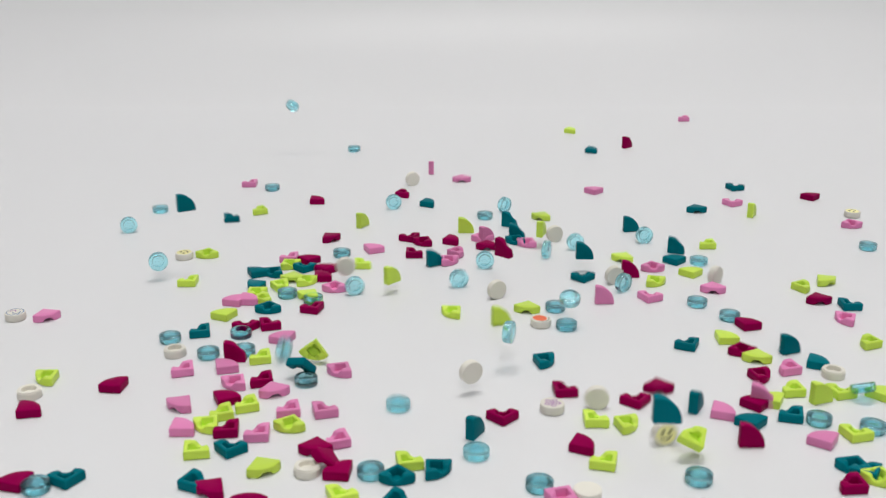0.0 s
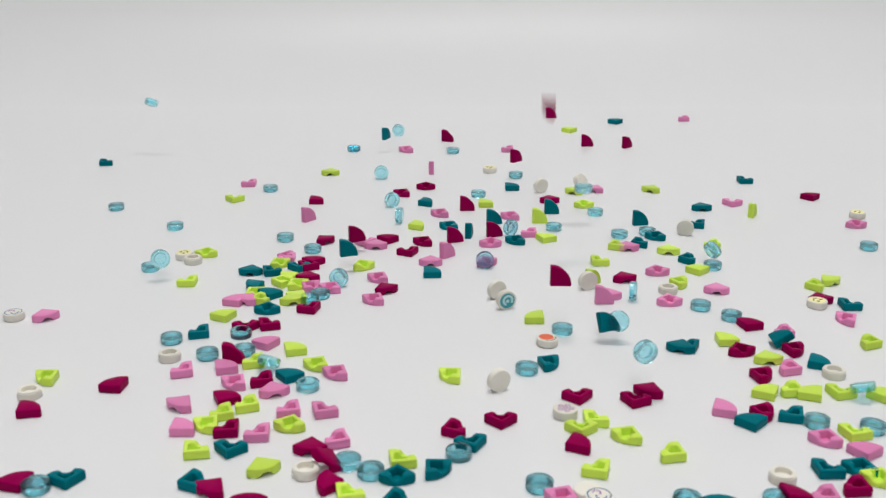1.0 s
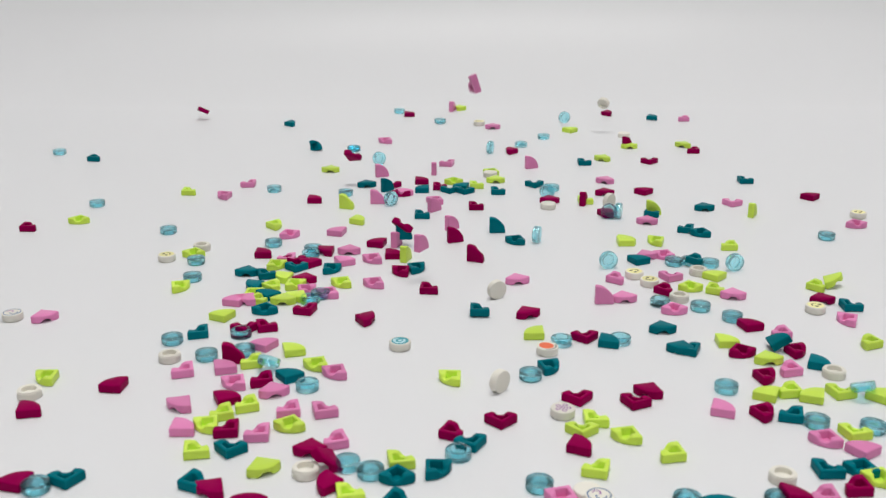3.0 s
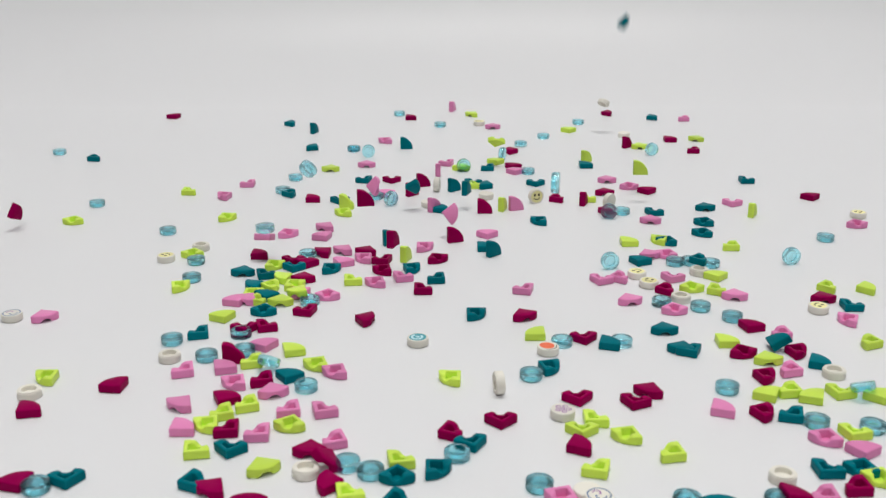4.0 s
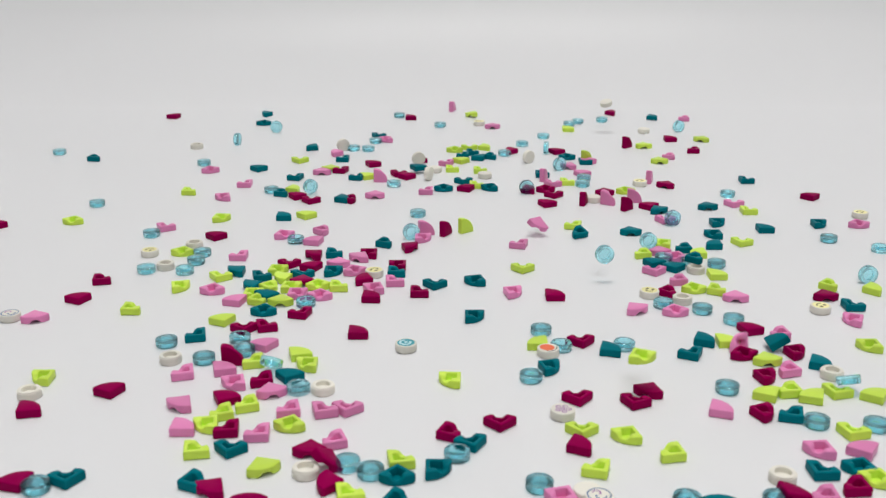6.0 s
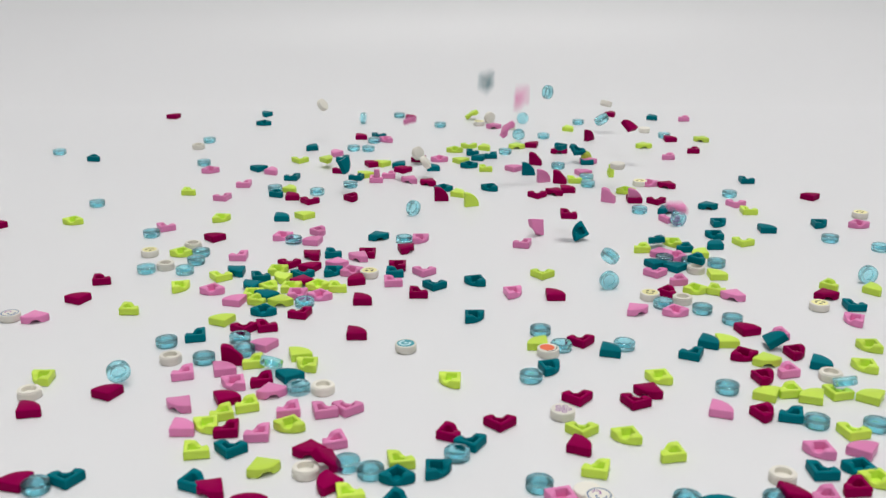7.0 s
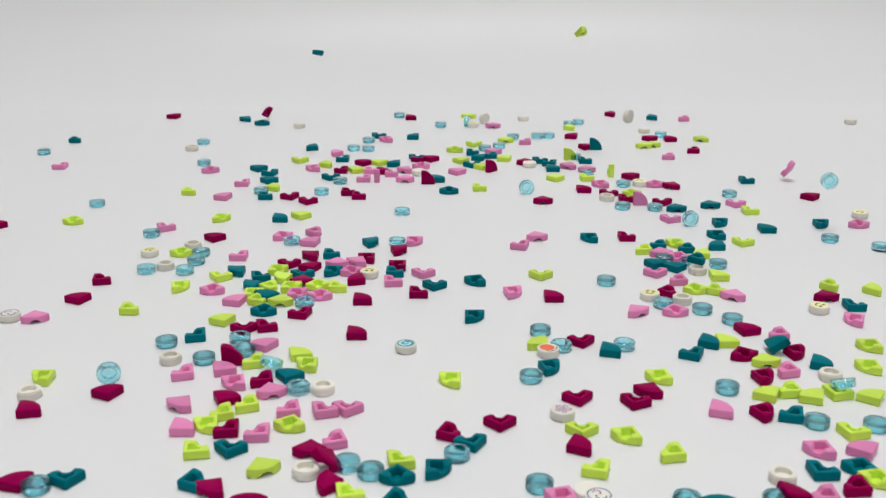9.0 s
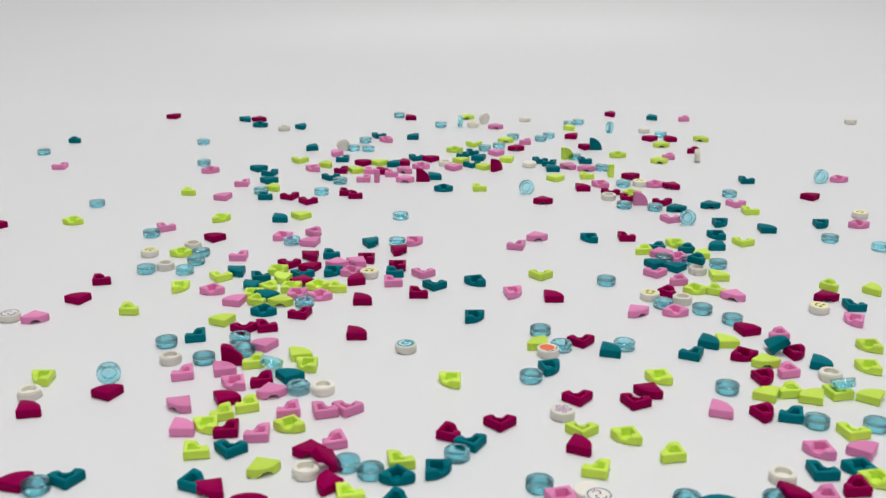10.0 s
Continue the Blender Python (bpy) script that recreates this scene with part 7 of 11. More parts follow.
    travel(p163, 'W', (0.0, 123.2, 455.0, 0, 0, 45, 's'), (0.5, 87.9, 486.4, 0, 0, 45, 's'), (1.0, 124.4, 524.2, 0, 0, 340, 's'), (1.5, 117.5, 463.1, 0, 0, 0, 'f'), (2, 116.1, 471.2, 0, 0, 0, 'f'), (2.5, 117.8, 466.6, 0, 0, 0, 'f'), (4, 118.6, 466.6, 0, 0, 0, 'f'), (4.1, 118.6, 466.6, 0, 0, 0, 'f'), (4.3, 119.6, 471.6, 0, 0), (4.5, 118.3, 472.8, 0, 0), (5, 117.5, 469.3, 0, 0), (5.5, 117.9, 469.3, 0, 0), (7, 117.9, 469.3, 0, 0), (7.5, 118.4, 468.1, 0, 0), (10, 118.4, 468.1, 0, 0))
    drop(p164, 'P', (1.85, 78.5, 454.3), (2, 78.1, 459.4, 0, -80), (2.5, 78.6, 457.1, 0, -80), (4, 80.7, 458.3, 0, -80), (4.5, 91, 456, 0, 2), (5, 92.6, 465.1, 0, 7), (5.5, 98, 468.5, 0, 0), (7, 98.2, 465.1, 0, 0), (10, 98.2, 465.1, 0, 0))
    travel(p165, 'L', (0, 114.6, 465.2, 0, 0, 270, 'u'), (0.5, 117.7, 468.6, 0, 0, 270, 'u'), (1, 118.5, 468.6, 0, 0, 270, 'u'), (1.5, 122.4, 462.9, 0, 0, 270, 'u'), (2, 124.2, 461.8, 0, 0, 270, 'u'), (2.5, 124.3, 460.6, 0, 0, 270, 'u'), (4, 125.1, 460.6, 0, 0, 270, 'u'), (4.1, 125.1, 460.6, 0, 0, 270, 'u'), (4.3, 124.1, 460.6, 0, 0), (4.5, 124.8, 461.8, 0, 0), (5, 124.8, 461.8, 0, 0), (5.5, 125.2, 461.8, 0, 0), (7, 125.6, 461.8, 0, 0), (7.5, 125.6, 461.8, 0, 0), (8, 126.1, 460.6, 0, 0), (10, 126.1, 460.6, 0, 0))
    travel(p166, 'P', (0, 98.1, 471.9, 0, 0, 90, 'f'), (0.4, 98.7, 470.1, 0, 0, 90, 'f'), (0.5, 98.4, 466.6, 0, 0, 90, 'f'), (1, 99.3, 466.6, 0, 0, 90, 'f'), (1.8, 103.9, 459.9, 0, 0, 250, 'f'), (2.5, 103.9, 459.9, 0, 0, 250, 'f'), (4, 104.9, 458.8, 0, 0, 250, 'f'), (4.5, 105.1, 457.7, 0, 0, 250, 'f'), (4.6, 105.1, 457.7, 0, 0, 250, 'f'), (4.7, 105.8, 457, 0, 0), (5, 105.9, 455.9, 0, 0), (5.5, 106.5, 454.8, 0, 0), (10, 106.5, 454.8, 0, 0))
    drop(p167, 'T', (4.85, 134.5, 520.4), (5, 138, 519.6, 0, 0), (5.5, 138.4, 520.9, 0, 0), (7, 138.9, 519.6, 0, 0), (7.5, 138.9, 519.6, 0, 0), (8, 139.8, 519.6, 0, 0), (10, 139.8, 519.6, 0, 0))
    drop(p168, 'T', (4.34, 120.9, 498.4), (4.5, 131.2, 501.5, 0, 16), (5, 134.7, 505.4, 0, 0), (5.5, 134.4, 504.1, 0, 0), (7, 135.2, 504.1, 0, 0), (7.5, 135.2, 504.1, 0, 0), (8, 135.7, 502.8, 0, 0), (10, 135.7, 502.8, 0, 0))
    travel(p169, 'L', (0, 131.6, 504.9, 0, 0, 315, 'f'), (0.5, 132.3, 506.2, 0, 0, 315, 'f'), (1, 133.7, 504.9, 0, 0, 315, 'f'), (1.5, 134.9, 506.2, 0, 0, 315, 'f'), (2, 141, 504.9, 0, 0, 315, 'f'), (2.5, 141.5, 503.6, 0, 0, 315, 'f'), (4, 142.5, 502.2, 0, 0, 315, 'f'), (4.5, 143.4, 502.2, 0, 0, 315, 'f'), (4.6, 145, 503.6, 0, 0, 315, 'f'), (4.7, 146.1, 506.2, 0, 0), (5, 149.4, 508.8, 0, 0), (5.5, 149.4, 508.8, 0, 0), (7, 150.2, 508.8, 0, 0), (10, 150.2, 508.8, 0, 0))
    drop(p170, 'Y', (1.35, 82.9, 453.1), (1.5, 85.9, 454.1, 3.4, -65), (2, 93.2, 454.1, 0, 0), (2.5, 93.4, 453, 0, 0), (4, 92.6, 450.8, 0, 0), (4.5, 92, 445.5, 0, 0), (5, 90.5, 441.3, 0, 0), (5.5, 90.7, 440.2, 0, 0), (7, 90.3, 436.1, 0, 0), (10, 90.3, 436.1, 0, 0))
    travel(p171, 'M', (0.0, 85.7, 463.1, 0, 0, 0, 's'), (0.5, 82.8, 461.1, 0, 0, 100, 'u'), (1, 82.6, 457.7, 0, 0, 100, 'u'), (1.5, 89.6, 450, 0, 0, 100, 'u'), (1.8, 97.2, 447.6, 0, 0), (2, 97.8, 446.5, 0, 0), (2.5, 97.9, 443.3, 0, 0), (4, 98.7, 443.3, 0, 0), (4.5, 98.9, 442.2, 0, 0), (5, 99.2, 440.1, 0, 0), (10, 99.2, 440.1, 0, 0))
    travel(p172, 'L', (0, 95.7, 453.4, 0, 0, 120, 'f'), (0.3, 97.3, 453.4, 0, 0, 120, 'f'), (0.5, 104.1, 453, 0, 0, 160, 'f'), (1, 106.7, 451.9, 0, 0, 160, 'f'), (1.2, 108.4, 456.3, 0, 0, 160, 'f'), (1.4, 104.8, 445.6, 0, 0), (1.5, 107.2, 445.6, 0, 0), (2, 108.9, 446.7, 0, 0), (2.5, 109.7, 446.7, 0, 0), (4, 110.6, 445.6, 0, 0), (4.5, 111, 445.6, 0, 0), (5, 111.1, 444.6, 0, 0), (5.5, 111.1, 444.6, 0, 0), (7, 111.7, 443.5, 0, 0), (10, 111.7, 443.5, 0, 0))
    drop(p173, 'L', (0.85, 84.6, 501.3), (1.0, 86.1, 503.0, 0, 0, 200, 'f'), (1.5, 120.4, 445, 0, 0), (2, 120.5, 444, 0, 0), (2.5, 120.5, 444, 0, 0), (4, 121, 442.9, 0, 0), (4.5, 121, 442.9, 0, 0), (5, 120.5, 444, 0, 0), (5.5, 121, 442.9, 0, 0), (10, 121, 442.9, 0, 0))
    drop(p174, 'P', (5.93, 114.3, 382.1), (6.09, 117.2, 381.5, 0, -65), (7, 126.8, 436.1, 0, 0), (10, 126.8, 436.1, 0, 0))
    travel(p175, 'W', (0.0, 77.4, 455.0, 0, 0, 20, 's'), (0.5, 98.3, 449.9, 0, 0, 0, 'f'), (1, 99.7, 443.5, 0, 0, 0, 'f'), (1.3, 100.6, 440.4, 0, 0, 0, 'f'), (1.8, 101.9, 437.6, 0, 0), (2, 102, 436.5, 0, 0), (2.5, 102.4, 434.5, 0, 0), (4, 103.3, 433.4, 0, 0), (4.5, 103.6, 431.5, 0, 0), (10, 103.6, 431.5, 0, 0))
    travel(p176, 'B', (0.0, 50.1, 490.4, 0, 0, 70, 's'), (0.5, 61.3, 526.4, 0, 0, 20, 's'), (1, 82.7, 435.3, 0, 0, 80, 's'), (1.9, 90.5, 431.9, 0, 0), (2, 92.4, 431.9, 0, 0), (2.5, 93.3, 428.9, 0, 0), (4, 94.1, 428.9, 0, 0), (4.5, 94.4, 428.9, 0, 0), (5, 94.4, 426.9, 0, 0), (10, 94.4, 426.9, 0, 0))
    travel(p177, 'P', (0, 90.1, 434.8, 0, 0, 250, 'f'), (0.4, 92.9, 435.8, 0, 0, 250, 'f'), (0.5, 96.2, 434.8, 0, 1), (1, 97.5, 429.7, 0, 0), (1.5, 95.6, 423.8, 0, 0), (2, 96.7, 421.9, 0, 0), (2.5, 97.6, 420.9, 0, 0), (4, 97.7, 419.9, 0, 0), (4.5, 97.7, 419.9, 0, 0), (5, 97.7, 418.1, 0, 0), (10, 97.7, 418.1, 0, 0))
    drop(p178, 'P', (0.35, 76.2, 507.4), (0.5, 70.4, 502.6, 0, 0, 0, 's'), (1, 72.5, 436.8, 0, -31), (1.5, 70.9, 438.8, 0, -31), (2, 76.4, 434.8, 0, -30), (2.5, 77.7, 433.7, 0, -30), (4, 80.6, 430.7, 0, -17), (4.5, 80.1, 427.8, 0, -17), (5, 80.2, 425.8, 0, -17), (5.5, 81.6, 420.9, 0, 0), (7, 81.8, 419.9, 0, 0), (7.5, 81.8, 418.1, 0, 0), (10, 81.8, 418.1, 0, 0))
    travel(p179, 'B', (0, 109.3, 428.4, 0, 0), (0.5, 110.5, 427.4, 0, 0), (1, 109.9, 424.5, 0, 0), (1.5, 109.6, 423.5, 0, 0), (4, 109.6, 423.5, 0, 0), (4.5, 109.8, 422.5, 0, 0), (5, 109.7, 420.6, 0, 0), (10, 109.7, 420.6, 0, 0))
    travel(p180, 'B', (0, 119.4, 413.2, 0, 0), (0.5, 119.7, 414.1, 0, 0), (1, 120.2, 413.2, 0, 0), (1.5, 120.3, 412.3, 0, 0), (4, 120.3, 412.3, 0, 0), (4.5, 119.6, 409.5, 0, 0), (5, 119.6, 409.5, 0, 0), (5.5, 120.3, 409.5, 0, 0), (7, 119.6, 409.5, 0, 0), (10, 119.6, 409.5, 0, 0))
    travel(p181, 'B', (0.0, 22.6, 552.9, 0, 0, 0, 'u'), (0.5, 17.0, 565.3, 0, 0, 0, 'u'), (1.0, 34.7, 524.2, 0, 0, 45, 's'), (1.5, 28.1, 522.0, 0, 0, 0, 'u'), (2.0, 31.6, 548.9, 0, 0, 70, 's'), (2.5, 94.7, 553.8, 0, 0, 70, 's'), (4.0, 52.7, 645.0, 0, 0, 0, 'u'), (4.5, 52.8, 457.4, 45.9, 0, 10, 's'), (5.0, 79.1, 628.1, 0, 0, 0, 'u'), (5.5, 73, 457.4, 9.1, 0, 10, 's'), (7.3, 75.6, 457.4, 0, 0), (7.5, 74.7, 459.7, 0, 0), (8, 72.6, 458.6, 0, 0), (8.5, 73.9, 454.1, 0, 0), (10, 73.9, 454.1, 0, 0))
    drop(p182, 'B', (0.35, 129.9, 481.2), (0.5, 125.3, 479.4, 0, 0, 0, 'u'), (1.5, 127.2, 473.6, 0, 0, 10, 's'), (2.5, 136.4, 472.1, 0, 0, 15, 's'), (4, 165.5, 480.7, 0, 0, 10, 's'), (4.5, 177.5, 487.2, 0, 0, 15, 's'), (5, 190, 485.6, 0, 0, 15, 's'), (5.5, 205, 488, 0, 0, 20, 's'), (5.9, 215, 498.5, 0, 0), (10, 216, 501, 0, 0))
    travel(p183, 'L', (0, 160.4, 447, 0, -14), (0.9, 166.6, 448.4, 0, 0), (2.5, 166.9, 447.7, 0, 0), (3.7, 168.9, 448.4, 0, 0), (3.8, 170.4, 449.5, 0, 0), (4, 171.3, 446.2, 0, 0), (4.5, 171.6, 448.4, 0, 0), (5, 172, 448.4, 0, 0), (5.5, 172.4, 448.4, 0, 0), (7, 173.2, 448.4, 0, 0), (10, 173.2, 448.4, 0, 0))
    travel(p184, 'M', (0, 162.5, 431.5, 0, 0), (2.5, 163.8, 431.5, 0, 0), (4.3, 165.4, 434.1, 0, 0), (4.4, 165.7, 434.8, 0, 0), (4.5, 166.1, 435.8, 0, 0), (5, 165.7, 434.8, 0, 0), (5.5, 166.1, 434.8, 0, 0), (7, 167.5, 436.8, 0, 0), (7.5, 166.8, 434.8, 0, 0), (10, 166.8, 434.8, 0, 0))
    travel(p185, 'Y', (0, 71.9, 309.6, 0, 0, 10, 's'), (0.5, 157.8, 425, 0, 5), (1, 160.3, 426.9, 0, 5), (2.5, 157.5, 421.2, 0, 5), (4.5, 159.4, 421.2, 0, 0), (5.5, 159.5, 419.9, 0, 0), (7, 160.4, 424.1, 0, 0), (7.5, 159.4, 421.2, 0, 0), (10, 159.4, 421.2, 0, 0))
    travel(p186, 'L', (0, 173.1, 454.1, 0, -61), (1, 175.1, 454.1, 0, -61), (2.5, 175.9, 454.1, 0, -61), (3.6, 173.6, 445.6, 3.2, -61), (3.8, 188.3, 445.6, 0, 0), (4, 188.3, 444.6, 0, 0), (4.5, 189.1, 445.6, 0, 0), (5, 189.1, 444.6, 0, 0), (5.5, 190.6, 443.5, 0, 0), (10, 190.6, 443.5, 0, 0))
    travel(p187, 'T', (0, 173.6, 425.3, 0, 0), (1, 173.6, 425.3, 0, 0), (1.5, 173.7, 424.4, 0, 0), (2.5, 173.7, 424.4, 0, 0), (4, 174, 424.4, 0, 0), (4.5, 174.4, 424.4, 0, 0), (5.5, 174.4, 424.4, 0, 0), (7, 175.1, 424.4, 0, 0), (10, 175.1, 424.4, 0, 0))
    travel(p188, 'P', (0, 166.7, 410.1, 0, 0), (2.5, 167.2, 409.5, 0, 0), (4.8, 167.9, 408.9, 0, 0), (4.9, 169.3, 408.9, 0, 0), (5.5, 169.3, 408.9, 0, 0), (7, 170, 408.9, 0, 0), (10, 170, 408.9, 0, 0))
    travel(p189, 'P', (0.0, 110.9, 336.4, 0, 0, 340, 's'), (0.8, 134.3, 396.5, 3.4, 68), (1, 136.7, 396.5, 0, 0), (1.5, 135.2, 394.8, 0, 0), (2, 134.8, 394.8, 0, 0), (2.5, 135.4, 395.7, 0, 0), (4, 135.2, 394.8, 0, 0), (4.5, 134.8, 394.8, 0, 0), (5.5, 134.8, 394.8, 0, 0), (7, 133.9, 393.9, 0, 0), (10, 133.9, 393.9, 0, 0))
    travel(p190, 'P', (0, -165.2, 413.2, 0, 13), (0.5, -165.2, 413.2, 0, 13), (1, -165.6, 413.2, 0, 13), (1.5, -165.7, 412.3, 0, 13), (4, -165.7, 412.3, 0, 13), (4.5, -166, 412.3, 0, 13), (5, -169.3, 411.3, 0, 0), (10, -169.3, 411.3, 0, 0))
    drop(p191, 'L', (4.74, -109.6, 447.1), (4.9, -117.2, 446.9, 0, -67), (5, -110.2, 420.6, 10.2, -67), (5.5, -130.5, 420.6, 0, 0), (7, -132.7, 420.6, 0, 0), (10, -132.7, 420.6, 0, 0))
    drop(p192, 'M', (5.34, -155.3, 434.1), (5.5, -158.3, 432.8, 0, 0), (10, -158.3, 432.8, 0, 0))
    drop(p193, 'M', (4.34, -107.1, 453.0), (4.5, -119.2, 455.5, 12.1, -67), (5, -149.6, 455.5, 0, -17), (5.5, -155.1, 455.5, 0, 0), (10, -155.1, 455.5, 0, 0))
    drop(p194, 'B', (6.26, -106.8, 361.3), (6.42, -116.6, 359.1, 0, 0), (7, -117.5, 353.2, 0, 11), (7.5, -120.1, 352.5, 0, 0), (8, -120.5, 351.8, 0, 0), (10, -120.5, 351.8, 0, 0))
    travel(p195, 'M', (0, -118.3, 348.8, 0, 18), (4.5, -118.3, 348.8, 0, 18), (5, -118.8, 345.3, 0, 0), (5.5, -118.8, 345.3, 0, 0), (7, -119.1, 343.3, 0, 0), (10, -119.1, 343.3, 0, 0))
    travel(p196, 'L', (0, -144.9, 355.1, 0, 0), (4, -144.9, 355.1, 0, 0), (4.5, -145.2, 355.1, 0, 0), (5, -146.2, 355.1, 0, 0), (10, -146.2, 355.1, 0, 0))
    drop(p201, 'B', (0.35, -122.3, 473.6), (0.5, -137, 472, 0, -82), (1, -137, 472, 0, -82), (1.5, -137.1, 470.9, 0, -82), (2, -136.7, 470.9, 0, -82), (2.5, -141.9, 528, 0, -15), (4, -142, 526.6, 0, -15), (4.5, -142.9, 526.6, 0, -15), (5, -143.4, 526.6, 0, -15), (5.5, -149.4, 522.3, 0, 0), (10, -149.4, 522.3, 0, 0))
    travel(p202, 'Y', (0, -124.9, 488.6, 0, 0, 0, 'u'), (1, -124.9, 488.6, 0, 0, 0, 'u'), (1.5, -126.7, 487.3, 0, 0, 0, 'u'), (2, -127.7, 486.1, 0, 0, 0, 'u'), (2.5, -132.3, 486.1, 0, 0, 0, 'u'), (4, -132.8, 484.9, 0, 0, 0, 'u'), (4.4, -133.2, 484.9, 0, 0, 0, 'u'), (4.7, -141.3, 493.9, 0, 0), (5, -142.1, 493.9, 0, 0), (5.5, -142.6, 492.6, 0, 0), (10, -142.6, 492.6, 0, 0))
    travel(p203, 'B', (0.0, -49.1, 491.7, 0, 0, 0, 'u'), (0.5, -61.9, 498.1, 0, 0, 0, 'u'), (1.0, -63.9, 498.1, 0, 0, 0, 'u'), (4.5, -63.4, 469.6, 48.6, 0, 30, 's'), (5, -138.3, 469.6, 0, 0), (10, -138.3, 469.6, 0, 0))
    drop(p204, 'W', (4.66, -135.7, 477.2), (4.8, -129.9, 475.4, 0, 0), (5, -129.5, 475.4, 0, 0), (5.5, -130.4, 474.2, 0, 0), (10, -130.4, 474.2, 0, 0))
    travel(p205, 'L', (0, -114.2, 490.6, 0, 0, 90, 'f'), (0.5, -114.5, 491.8, 0, 0, 90, 'f'), (1, -114.9, 491.8, 0, 0, 90, 'f'), (1.5, -116.1, 491.8, 0, 0, 90, 'f'), (2, -115.9, 490.6, 0, 0, 90, 'f'), (2.5, -119.9, 491.8, 0, 0, 90, 'f'), (4, -121.3, 490.6, 0, 0, 90, 'f'), (4.5, -120.6, 493.1, 0, 0, 90, 'f'), (4.6, -125.4, 493.9, 0, 0), (5, -126.7, 493.9, 0, 0), (5.5, -126.7, 493.9, 0, 0), (7, -127.2, 492.6, 0, 0), (10, -127.2, 492.6, 0, 0))
    drop(p206, 'W', (0.35, -87.2, 454.7), (0.5, -93.9, 456.7, 0, 0, 20, 's'), (1.0, -119.2, 482.1, 0, 0, 0, 'f'), (1.5, -119.2, 482.1, 0, 0, 0, 'f'), (2.0, -119.6, 482.9, 0, 0, 0, 'f'), (2.5, -119, 501, 0, 0), (4, -119.5, 501, 0, 0), (4.5, -120.9, 503.6, 0, 0), (5, -123.3, 504.9, 0, 0), (5.5, -123.3, 504.9, 0, 0), (7, -123.9, 503.6, 0, 0), (10, -123.9, 503.6, 0, 0))
    travel(p207, 'B', (0.0, -68.3, 438.7, 0, 0, 0, 'u'), (0.5, -71.7, 437.8, 0, 0, 0, 'u'), (1.0, -53.7, 437.8, 0, 0, 0, 'u'), (4.5, -113.5, 495.1, 0, -8), (5, -117, 493.9, 0, 0), (5.5, -116.8, 492.6, 0, 0), (7, -117.6, 492.6, 0, 0), (10, -117.6, 492.6, 0, 0))
    travel(p208, 'B', (0, -162.6, 528.7, 0, 0, 20, 's'), (0.2, -154.8, 533.1, 0, 0, 20, 's'), (0.5, -143.5, 539, 0, 0, 0, 'u'), (1, -140.1, 534.5, 0, 0, 0, 'u'), (1.5, -140.9, 530.1, 0, 0, 0, 'u'), (2.0, -139.6, 529.8, 0, 0, 0, 'u'), (2.4, -117.6, 481.3, 0, 0), (10, -117.6, 481.3, 0, 0))
    travel(p209, 'B', (0, -129.5, 459.2, 5, 0, 20, 's'), (1.8, -113.6, 459.2, 0, 0, 0, 'u'), (2, -114, 459.2, 0, 0, 0, 'u'), (2.5, -114.4, 459.2, 0, 0, 0, 'u'), (4, -114.6, 458.1, 0, 0, 0, 'u'), (4.5, -114.9, 458.1, 0, 0, 0, 'u'), (4.6, -114.6, 458.1, 0, 0, 0, 'u'), (5, -119.1, 469.3, 0, 0), (5.5, -120, 468.1, 0, 0), (10, -120, 468.1, 0, 0))
    drop(p210, 'M', (2.24, -76.9, 498.3), (2.4, -78.8, 494.7, 0, 0, 225, 'u'), (2.5, -83.7, 493.5, 0, 0, 225, 'u'), (4, -89, 489.7, 0, 0, 225, 'u'), (4.3, -88.8, 488.4, 0, 0, 225, 'u'), (4.98, -88.8, 488.4, 0, 0, 225, 'u'), (5.6, -115, 518.7, 0, 0), (7, -115.7, 515.9, 0, 0), (10, -115.7, 515.9, 0, 0))
    travel(p211, 'P', (0.0, -73.4, 485.1, 0, 0, 315, 'f'), (0.5, -74.5, 484.0, 0, 0, 315, 'f'), (4.4, -93.5, 489, 3.1, -35), (4.5, -89.5, 489, 0, 7), (5, -98.1, 487.7, 0, 0), (10, -98.1, 487.7, 0, 0))
    drop(p212, 'L', (5.35, -99.0, 459.4), (5.5, -101.9, 459.9, 0, 0), (10, -101.9, 459.9, 0, 0))
    travel(p213, 'T', (0, -117.5, 468.1, 30.4, 0, 30, 's'), (0.4, -82.7, 468.1, 0, 0, 90, 'u'), (0.5, -87.8, 466.9, 0, 0, 90, 'u'), (1, -89.1, 466.9, 0, 0, 90, 'u'), (1.5, -90.3, 466.9, 0, 0, 90, 'u'), (2, -90.5, 465.8, 0, 0, 90, 'u'), (2.5, -90.5, 465.8, 0, 0, 90, 'u'), (4, -92.5, 465.8, 0, 0, 90, 'u'), (4.5, -94.5, 465.8, 0, 0, 90, 'u'), (4.6, -94.9, 465.8, 0, 0, 90, 'u'), (4.7, -95.2, 468.9, 0, 0), (5, -95.6, 466.6, 0, 0), (10, -95.6, 466.6, 0, 0))
    travel(p214, 'L', (0, -114.8, 453.4, 0, 0, 315, 'f'), (0.5, -114.8, 453.4, 0, 0, 315, 'f'), (1, -115.1, 453.4, 0, 0, 315, 'f'), (1.5, -115.1, 453.4, 0, 0, 315, 'f'), (1.8, -117.5, 447, 0, 0), (10, -117.5, 447, 0, 0))
